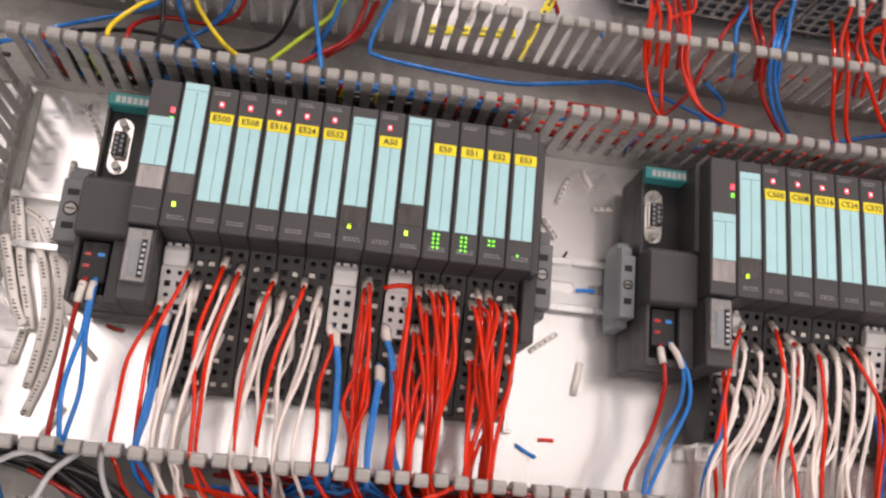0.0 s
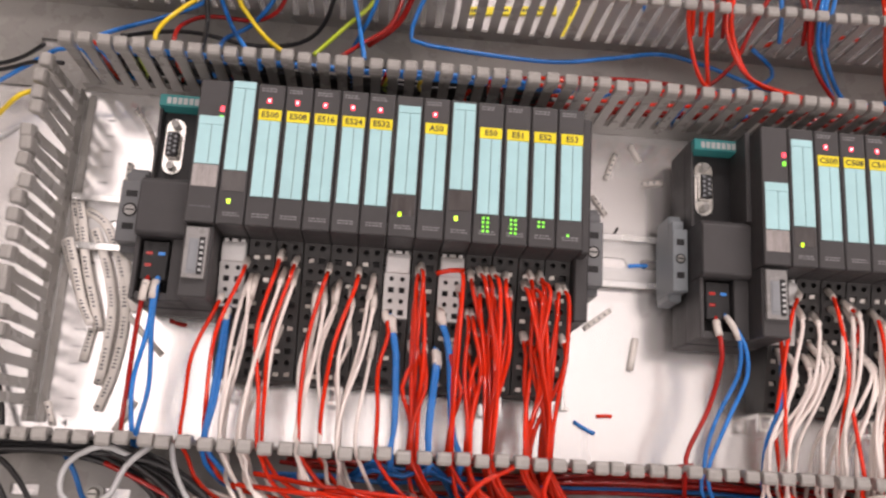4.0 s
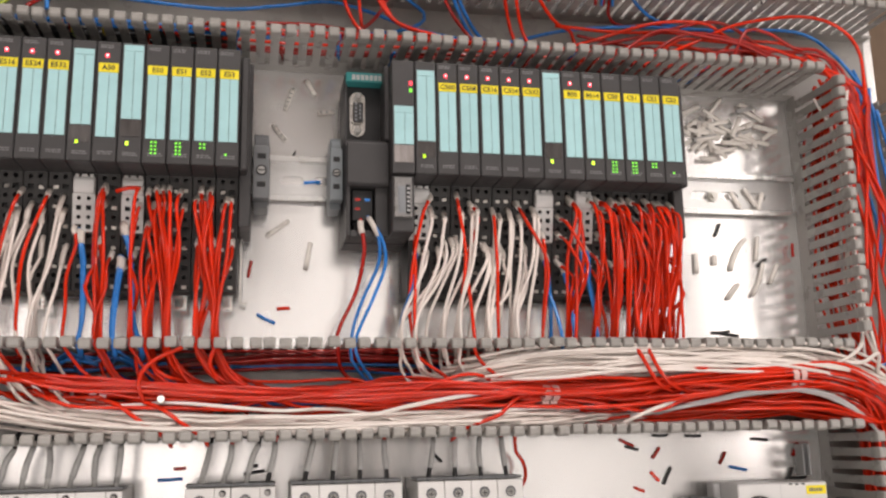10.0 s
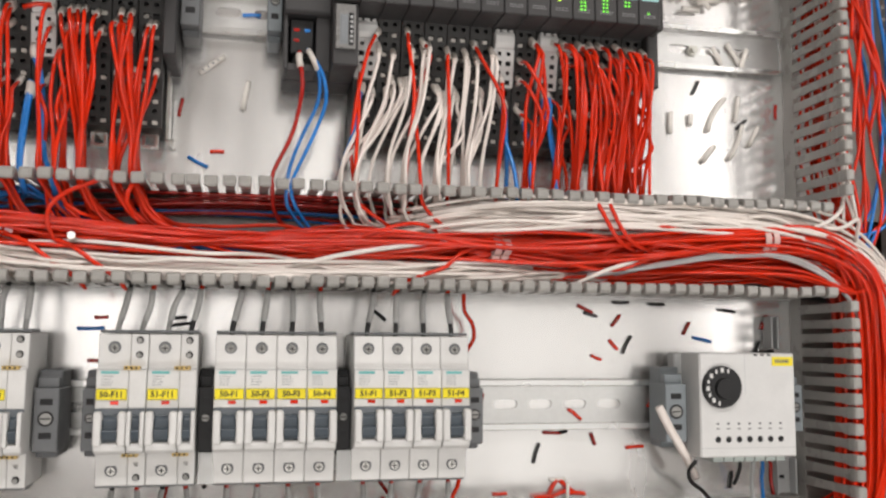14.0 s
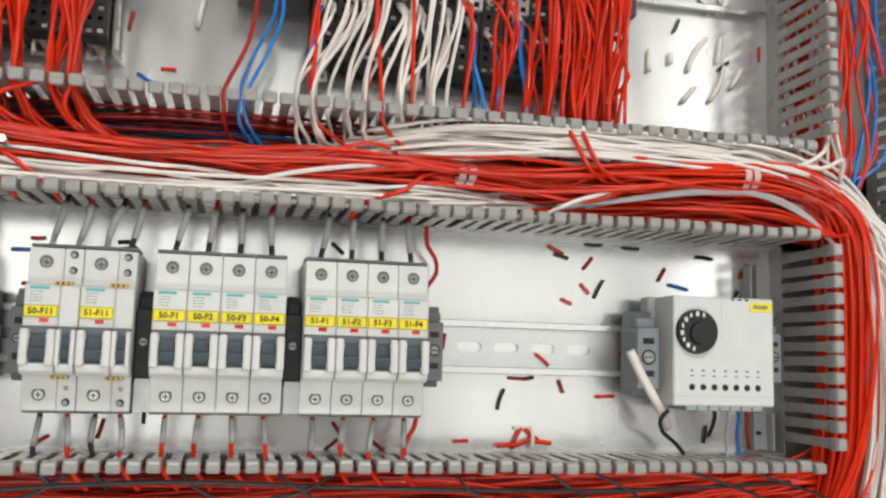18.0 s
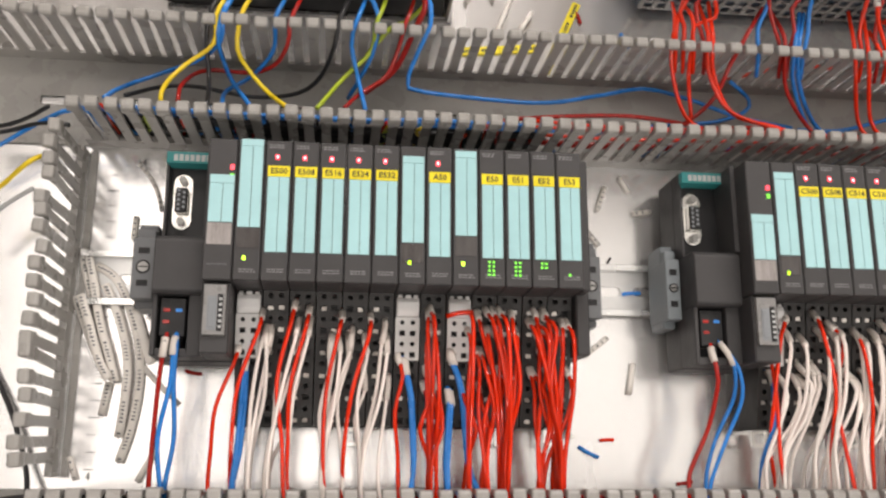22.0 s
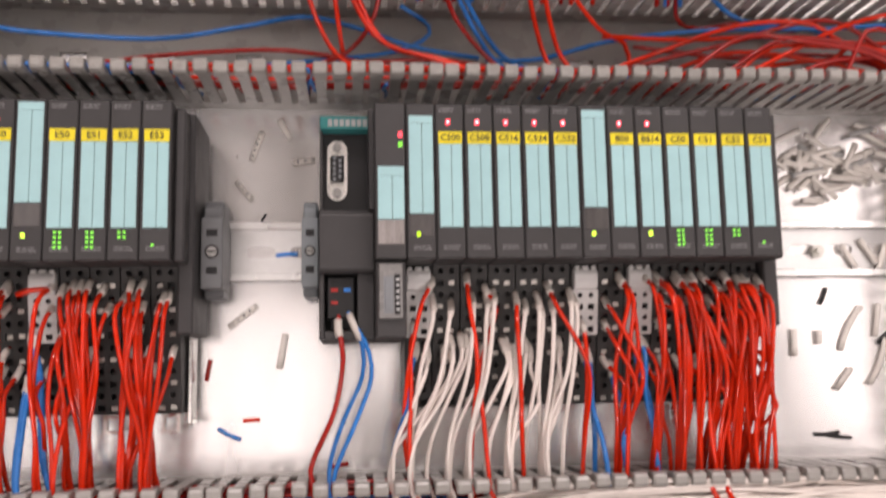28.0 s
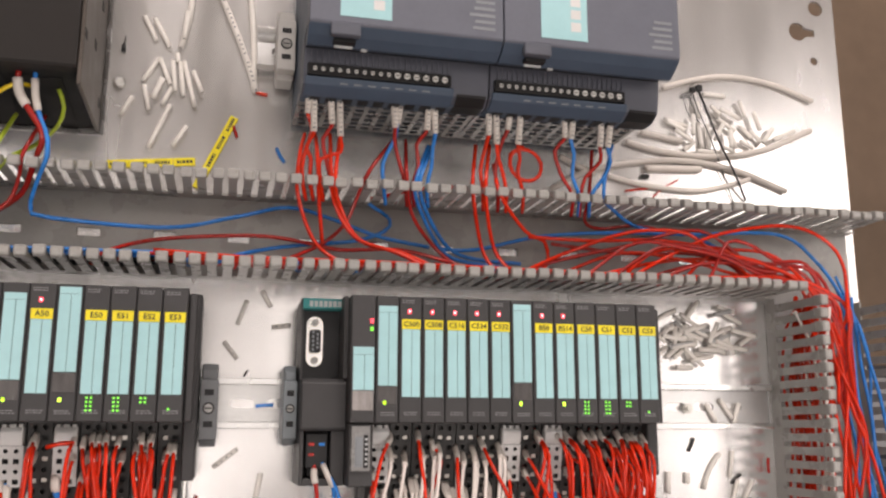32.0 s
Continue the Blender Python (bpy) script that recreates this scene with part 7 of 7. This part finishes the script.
# ---- offcuts and marker sleeves left lying on the plate ----
def offcut(colour, x, y, length, turn, z=0.0, r=WR, group="wire offcuts"):
    o = thing("wire_offcut", "short cut-off piece of %s wire" % SAY[colour], "offcut", group=group, at=(x, y, z + r))
    o.rotation_euler = (0, 0, math.radians(turn))
    b = random.Random(int(abs(x * 7919 + y * 104729) * 1000)).uniform(-0.05, 0.05) * length
    part("insulation", tube(bmesh.new(), [(-length / 2, 0, 0), (0, b, 0), (length / 2, 0, 0)], r, 7, 0.004), PVC[colour], o)
    return o


def sleeve_piece(x, y, length, turn, z=0.0, r=0.0017, bow=0.0, printed=False, tilt=0.0, material=None):
    o = thing("marker_sleeve", "loose white marker sleeve" + (" with small print" if printed else " lying on the plate"), "marker sleeve", group="loose marker sleeves", at=(x, y, z + r + 0.0002))
    o.rotation_euler = (0, math.radians(tilt), math.radians(turn))
    bm = bmesh.new()
    k = 9
    k2 = max(3, int(length / 0.006))
    ringsv = []
    for i in range(k2 + 1):
        s = i / k2 - 0.5
        cx, cy = s * length, bow * (1 - 4 * s * s)
        ringsv.append([bm.verts.new((cx, cy + r * math.cos(2 * math.pi * j / k), 0.82 * r * math.sin(2 * math.pi * j / k))) for j in range(k)])
    for a, b in zip(ringsv, ringsv[1:]):
        for j in range(k):
            f = bm.faces.new((a[j], a[(j + 1) % k], b[(j + 1) % k], b[j]))
            f.smooth = True
    for rg_, flip in ((ringsv[0], True), (ringsv[-1], False)):
        inner = [bm.verts.new(Vector(v.co) * 1.0) for v in rg_]
        c = sum((v.co for v in rg_), Vector()) / k
        for v in inner:
            v.co = c + (v.co - c) * 0.55
        for j in range(k):
            q = (rg_[j], rg_[(j + 1) % k], inner[(j + 1) % k], inner[j])
            bm.faces.new(q if not flip else q[::-1])
        f = bm.faces.new(inner if not flip else inner[::-1])
        f.material_index = 1
    part("sleeve", bm, [material or M_STRIP, M_SHADEBLACK], o)
    if printed:
        bars = bmesh.new()
        rr = random.Random(int(x * 1e5))
        n = int(length / 0.0036)
        for i in range(n):
            if i % 6 == 5:
                continue
            s = (i + 0.7) / n - 0.5
            cy = bow * (1 - 4 * s * s)
            wv = rr.uniform(0.0004, 0.0007)
            box(bars, s * length - wv, s * length + wv, cy - 0.0007, cy + 0.0007, 0.80 * r, 0.84 * r)
        tagged(part("print", bars, M_GREYINK, o), kind="stuff")
    return o


# between the stations
sleeve_piece(0.2440, -0.1080, 0.0200, 80, r=0.0019)
sleeve_piece(0.2220, -0.0880, 0.0200, 38, printed=True)
sleeve_piece(0.2220, -0.0155, 0.0150, -52, printed=True)
sleeve_piece(0.2290, 0.0110, 0.0180, 70, printed=True)
sleeve_piece(0.2560, 0.0020, 0.0130, 8, printed=True)
sleeve_piece(0.2450, 0.0210, 0.0130, -60)
offcut("RED", 0.2270, -0.1462, 0.0090, 3)
offcut("BLUE", 0.2150, -0.1535, 0.0140, -27)
offcut("DRED", 0.2030, -0.1180, 0.0120, 80)
offcut("DRED", 0.2760, -0.1720, 0.0100, 8)
offcut("BLUE", 0.2465, -0.0530, 0.0120, 4, z=0.0016)
offcut("BLK", 0.2330, -0.0310, 0.0050, 60, r=0.0007)
offcut("DRED", -0.0280, -0.1075, 0.0100, -12)
# beside the first station
sleeve_piece(-0.0690, -0.0190, 0.0150, 88, printed=True)
sleeve_piece(-0.0620, 0.0080, 0.0340, -62, r=0.0013, bow=0.003, printed=True)


def marker_strip(points, z, r=0.0027, printed=True):
    """A long flat strip of printed marker sleeve, bending over the plate."""
    o = Vector(points[0] + (z,))
    t = thing("marker_strip", "long pale strip of printed marker sleeves" if printed else "long bent piece of clear tube", "marker strip", group="strips of marker sleeves", at=o)
    way = [Vector(p + (z + r * 0.62 + 0.0003,)) - o for p in points]
    bm = tube(bmesh.new(), way, r, 10, 0.006)
    for v in bm.verts:
        v.co.z = (v.co.z - r * 0.62) * 0.6 + r * 0.62
    st = part("strip", bm, M_STRIP, t)
    if printed:
        bars = bmesh.new()
        rg = random.Random(int(abs(points[0][1]) * 1e5))
        for k, p in enumerate(spline(way, 0.0021)):
            if k % 8 in (0, 7):
                continue
            w, h = rg.uniform(0.0006, 0.0011), rg.uniform(0.0003, 0.0006)
            box(bars, p.x - w, p.x + w, p.y - h, p.y + h, p.z + r * 0.57, p.z + r * 0.62)
        tagged(part("print", bars, M_GREYINK, st), kind="stuff")


marker_strip([(-0.1000, -0.0628), (-0.0940, -0.0779), (-0.0850, -0.0978), (-0.0783, -0.1109)], 0.0003)
marker_strip([(-0.0945, -0.0368), (-0.0895, -0.0557), (-0.0844, -0.0777), (-0.0769, -0.0993), (-0.0724, -0.1141)], 0.0032)
marker_strip([(-0.0898, -0.0436), (-0.0786, -0.0502), (-0.0690, -0.0672), (-0.0616, -0.0890), (-0.0588, -0.1139), (-0.0615, -0.1400), (-0.0670, -0.1607)], 0.0003)
marker_strip([(-0.0830, -0.0555), (-0.0732, -0.0758), (-0.0663, -0.1008), (-0.0660, -0.1238), (-0.0677, -0.1464)], 0.0030)
marker_strip([(-0.0962, -0.0627), (-0.0898, -0.0795), (-0.0823, -0.1011), (-0.0757, -0.1125)], 0.0060)
marker_strip([(-0.0975, -0.0334), (-0.0965, -0.0438), (-0.0904, -0.0643)], 0.0003)
marker_strip([(-0.0764, -0.1142), (-0.0792, -0.1337)], 0.0003, 0.0024)
marker_strip([(-0.0646, -0.0705), (-0.0584, -0.0873), (-0.0532, -0.1023)], 0.0003, 0.0030, False)
marker_strip([(-0.0597, -0.1024), (-0.0474, -0.1154), (-0.0353, -0.1268)], 0.0003, 0.0016, False)
sleeve_piece(-0.0515, -0.1630, 0.0195, 63, r=0.0019)
sleeve_piece(-0.0930, -0.1640, 0.0140, -70, printed=True)
rr = random.Random(31)
# the heap beside the second station
for i in range(50):
    x, y = rr.gauss(0.582, 0.022), rr.gauss(0.002, 0.0135)
    if not (0.532 < x < 0.632 and -0.030 < y < 0.028):
        continue
    sleeve_piece(x, y, rr.uniform(0.014, 0.022), rr.gauss(5, 45), z=rr.uniform(0, 0.0045), r=rr.uniform(0.0016, 0.0020), tilt=rr.uniform(-7, 7), material=M_SLEEVEG if rr.random() < 0.12 else None)
for x, y, l, a in ((0.5860, -0.0560, 0.016, -60), (0.5990, -0.0530, 0.018, -55), (0.6070, -0.0580, 0.020, 70), (0.5480, -0.1080, 0.016, 88), (0.5640, -0.1050, 0.008, 88)):
    sleeve_piece(x, y, l, a, z=0.0016 if y > -0.07 else 0, r=0.0019)
for x, y, l, a, b in ((0.5850, -0.1000, 0.030, 60, 0.002), (0.6000, -0.1200, 0.030, 66, -0.002), (0.6150, -0.1150, 0.018, 60, 0), (0.6020, -0.0950, 0.020, 80, 0), (0.5780, -0.1300, 0.016, 50, 0)):
    sleeve_piece(x, y, l, a, bow=b, r=0.0017)
offcut("BLK", 0.5690, -0.0800, 0.0110, 65)
offcut("BLK", 0.6060, -0.1060, 0.0100, 40)
offcut("BLK", 0.5650, -0.1620, 0.0150, 4)
offcut("BLK", 0.5720, -0.1640, 0.0160, -8)
nb = thing("rail_nut", "zinc nut and bolt fixing the rail", "nut", at=(0.5660, -0.0530, 0.0015))
b4 = bmesh.new()
disc(b4, 0, 0, 0, 0.003, 0.0042, 6)
part("nut", b4, M_SCREW, nb)
b5 = bmesh.new()
disc(b5, 0, 0, 0.003, 0.0065, 0.0023, 12)
part("bolt_end", b5, M_SCREW, nb)
offcut("DRED", 0.6320, -0.0960, 0.0110, 88, z=0.004)

# lower field
for c, x, y, l, a in (("RED", 0.4890, -0.2790, 0.008, -22), ("RED", 0.5020, -0.2700, 0.009, -48), ("BLK", 0.5120, -0.2700, 0.014, 62), ("DRED", 0.4810, -0.2450, 0.012, -25), ("BLK", 0.4850, -0.2490, 0.010, -15),
                      ("BLK", 0.5080, -0.2400, 0.012, 0), ("BLK", 0.5350, -0.2410, 0.012, -2), ("BLK", 0.5900, -0.2450, 0.013, -6), ("DRED", 0.5040, -0.2530, 0.010, 52), ("DRED", 0.5580, -0.2580, 0.010, 60),
                      ("BLUE", 0.5700, -0.2660, 0.014, -12), ("DRED", 0.6200, -0.2530, 0.011, 65), ("BLK", 0.6130, -0.2720, 0.012, 62), ("BLK", 0.6200, -0.2740, 0.013, 2),
                      ("BLK", 0.4450, -0.3440, 0.014, 72), ("RED", 0.4190, -0.3705, 0.010, 2), ("RED", 0.5170, -0.3410, 0.013, 3), ("DRED", 0.4860, -0.3350, 0.009, -70), ("DRED", 0.4560, -0.3305, 0.012, -3), ("BLK", 0.4640, -0.3300, 0.006, 10),
                      ("DRED", 0.4060, -0.3080, 0.010, 82), ("RED", 0.4720, -0.3180, 0.012, -38), ("RED", 0.5300, -0.3080, 0.013, 55), ("BLUE", 0.1540, -0.2620, 0.016, 2), ("DRED", 0.1600, -0.2550, 0.008, 3), ("DRED", 0.1580, -0.2820, 0.010, 0),
                      ("DRED", 0.3400, -0.3640, 0.010, -55), ("DRED", 0.3370, -0.3735, 0.010, 40), ("DRED", 0.3660, -0.3735, 0.010, -35), ("DRED", 0.2020, -0.3650, 0.012, 75), ("BLK", 0.2260, -0.3560, 0.012, 88), ("BLK", 0.3060, -0.3340, 0.014, 6),
                      ("RED", 0.1700, -0.3720, 0.010, 35), ("BLK", 0.2080, -0.2550, 0.007, 5), ("BLK", 0.2090, -0.2590, 0.014, 8), ("BLK", 0.3360, -0.2520, 0.010, -40), ("BLK", 0.5900, -0.3650, 0.012, 80)):
    offcut(c, x, y, l, a, z=0.0016 if -0.326 < y < -0.296 else 0)
for k, (x, y, l, a) in enumerate(((0.4560, -0.3680, 0.014, 62), (0.4600, -0.3715, 0.018, 20), (0.4480, -0.3730, 0.012, 4), (0.4660, -0.3660, 0.012, -40), (0.4720, -0.3710, 0.014, -4))):
    offcut("RED", x, y, l, a, z=0.0015 * (k % 3), r=0.0015)
sleeve_piece(0.4600, -0.3620, 0.012, 2, r=0.0012)
sleeve_piece(0.4660, -0.3690, 0.012, 88, r=0.0012, z=0.003)

# upper field: sleeves beside the filter box
for k, (x, y, l, a) in enumerate(((0.1553, 0.2153, 0.0199, -63), (0.1638, 0.2122, 0.0246, -61), (0.18, 0.219, 0.0213, -94),
                                  (0.1573, 0.1837, 0.021, 61), (0.1674, 0.1828, 0.0204, -67), (0.163, 0.1688, 0.0171, 69), (0.1694, 0.1645, 0.0153, 66), (0.1556, 0.1619, 0.0201, -77), (0.1737, 0.1794, 0.0233, -83), (0.179, 0.1785, 0.0262, -83), (0.1846, 0.1747, 0.0353, -75), (0.1902, 0.1766, 0.0175, -66), (0.1424, 0.1551, 0.0167, 63), (0.1656, 0.1414, 0.0359, 68), (0.1798, 0.1349, 0.0184, 59), (0.1754, 0.1947, 0.0068, -81))):
    sleeve_piece(x, y, l, a, r=0.0021 if k in (2, 5) else 0.0017, z=(k % 3) * 0.0012)
sleeve_piece(0.1800, 0.2280, 0.052, 83, r=0.0022, bow=-0.002)
sleeve_piece(0.2150, 0.2150, 0.090, -68, r=0.0024, bow=0.002, printed=True)
sleeve_piece(0.2240, 0.2300, 0.110, -84, r=0.0023, bow=0.003)
offcut("RED", 0.2360, 0.1730, 0.008, -10)
offcut("DRED", 0.2180, 0.1420, 0.009, -70)
offcut("BLUE", 0.2510, 0.1270, 0.012, -60)
# beside the supplies
def loose_tube(points, r, where="beside the supplies"):
    o = Vector(points[0] + (0.0,))
    t = thing("insulating_tube", "long bent piece of milky insulating tube lying on the plate", "tube", group="milky insulating tubes", at=o)
    part("tube", tube(bmesh.new(), [Vector(p + (r + 0.0003,)) - o for p in points], r, 9, 0.006), M_SLEEVE, t)


loose_tube([(0.5591, 0.2078), (0.5896, 0.2177), (0.6217, 0.2235), (0.6617, 0.2204), (0.7001, 0.2087)], 0.0024)
loose_tube([(0.5242, 0.1583), (0.5538, 0.1526), (0.5996, 0.1515), (0.6475, 0.1604), (0.6956, 0.1819)], 0.0026)
loose_tube([(0.4590, 0.1143), (0.4835, 0.1284), (0.5082, 0.1368), (0.5660, 0.1459), (0.6194, 0.1414), (0.6678, 0.1264)], 0.0025)
loose_tube([(0.5077, 0.1284), (0.5418, 0.1229), (0.5817, 0.1211), (0.6130, 0.1275), (0.6344, 0.1347)], 0.0022)
loose_tube([(0.5402, 0.1373), (0.5896, 0.1398)], 0.0028)
loose_tube([(0.5373, 0.1676), (0.5736, 0.1624)], 0.0026)
loose_tube([(0.4673, 0.1418), (0.4956, 0.1290)], 0.0024)
for k, (x, y, l, a) in enumerate(((0.6064, 0.2059, 0.021, -1), (0.6311, 0.1953, 0.0147, -69), (0.618, 0.1893, 0.0193, -24), (0.642, 0.1845, 0.017, -73), (0.5698, 0.1786, 0.0218, -13),
                                  (0.569, 0.1754, 0.0185, -20), (0.5747, 0.1671, 0.0172, -32), (0.5831, 0.1763, 0.0177, -95), (0.5916, 0.1694, 0.0225, -88), (0.5979, 0.1679, 0.0212, -88),
                                  (0.6139, 0.1794, 0.0186, -29), (0.6167, 0.1671, 0.015, -90), (0.6339, 0.1757, 0.0142, -45), (0.6328, 0.1643, 0.0131, -24), (0.6528, 0.173, 0.0171, 51),
                                  (0.667, 0.1739, 0.0217, 24), (0.5805, 0.1593, 0.0136, 39), (0.5968, 0.1553, 0.0206, 0), (0.6051, 0.1916, 0.0118, -45), (0.6132, 0.1581, 0.0117, -19),
                                  (0.6224, 0.1661, 0.0117, -76), (0.6415, 0.1724, 0.0131, -45), (0.5894, 0.1899, 0.0139, -84), (0.6060, 0.1720, 0.016, 60), (0.6100, 0.1850, 0.015, -50))):
    sleeve_piece(x, y, l, a, z=(k % 4) * 0.0016, r=0.0019, tilt=rr.uniform(-6, 6))
offcut("RED", 0.5580, 0.1219, 0.029, 35, r=0.0006)
offcut("RED", 0.5330, 0.1195, 0.020, 10, r=0.0008)
offcut("BLK", 0.5400, 0.1310, 0.006, 0, r=0.0020)
zt = thing("black_cable_tie", "black cable tie lying open across the sleeves", "cable tie", at=(0.5887, 0.2074, 0.0075))
part("strap", tube(bmesh.new(), [(0, 0, 0), (0.0148, -0.0408, 0.001), (0.0300, -0.0722, 0.000), (0.0413, -0.0914, -0.006)], 0.0010, 6, 0.004), M_BLK, zt)
part("tail", tube(bmesh.new(), [(-0.005, -0.004, 0), (-0.0013, -0.0166, 0), (0.0118, -0.0459, -0.002), (0.0307, -0.0943, -0.0066)], 0.0005, 6, 0.004), M_BLK, zt)
part("head", boxes((-0.0028, 0.0028, -0.0022, 0.0030, -0.002, 0.003, 0.0005), (-0.0075, -0.0030, -0.0035, 0.0010, -0.002, 0.002, 0.0005)), M_BLK, zt)


# yellow tag strips
def tag_strip(x, y, turn, n, z=0.0005, tilt=0.0):
    s = thing("tag_strip", "strip of yellow printed equipment tags", "tag strip", group="yellow tag strips", at=(x, y, z))
    s.rotation_euler = (0, math.radians(tilt), math.radians(turn))
    for i in range(n):
        t = part("tag", boxes((i * 0.0150, i * 0.0150 + 0.0147, -0.0029, 0.0029, 0, 0.0007, 0.0002)), M_YELLOW, s)
        tagged(part("tag_bars", text_bars(i * 0.0150 + 0.0025, 0.0010, 0.0007, 1, 0.0105, h=0.0022, seed=i + int(x * 999)), M_INK, t), kind="stuff")


tag_strip(0.1320, 0.1115, 6, 4, z=0.0010)
tag_strip(0.1930, 0.0985, 66, 4, z=0.0012)

# a lug beside the filter box
sp = thing("cable_lug", "small black cable lug lying on the plate", "cable lug", at=(0.1380, 0.1995, 0.0016))
part("lug", tube(bmesh.new(), [(0, -0.004, 0), (0, 0.001, 0.0004)], 0.0016, 8, 0.002), M_BLK, sp)
part("lug_wire", tube(bmesh.new(), [(0, 0.001, 0.0004), (0.0008, 0.008, 0)], 0.0004, 6, 0.003), M_BLK, sp)
# pencilled numbers and a row of dark ticks
pm = thing("plate_marks", "small pencilled numbers and dark ticks on the plate", "marks", at=(0, 0, 0.0003))
bm = bmesh.new()
for i in range(19):
    box(bm, -0.0870, -0.0815 + 0.0008 * (i % 2), 0.0150 - i * 0.0100, 0.0154 - i * 0.0100, 0, 0.00012)
box(bm, -0.0720, -0.0640, 0.0205, 0.0209, 0, 0.00012)
part("ticks", bm, M_GREYINK, pm)
lettering("number", "16", 0.0065, -0.0680, 0.0245, 0.0001, M_GREYINK, pm)
lettering("number", "4", 0.0065, -0.0845, -0.1690, 0.0001, M_GREYINK, pm)

# machine on the floor behind the plate edge
mach = thing("floor_machine", "dark machine frame standing on the floor beside the bench", "machine", at=(0.95, -0.20, FLOOR))
part("frame", boxes((0.0, 0.5, -0.5, 0.22, 0.0, 0.42, 0.01)), M_DARKSTEEL, mach)
part("grey_shelf", boxes((-0.03, 0.5, 0.10, 0.20, 0.42, 0.46, 0.004)), M_GREYFLEX, mach)
for i in range(9):
    part("slat", boxes((-0.02, 0.5, -0.48 + i * 0.06, -0.45 + i * 0.06, 0.42, 0.445, 0.002)), M_GREYFLEX, mach)
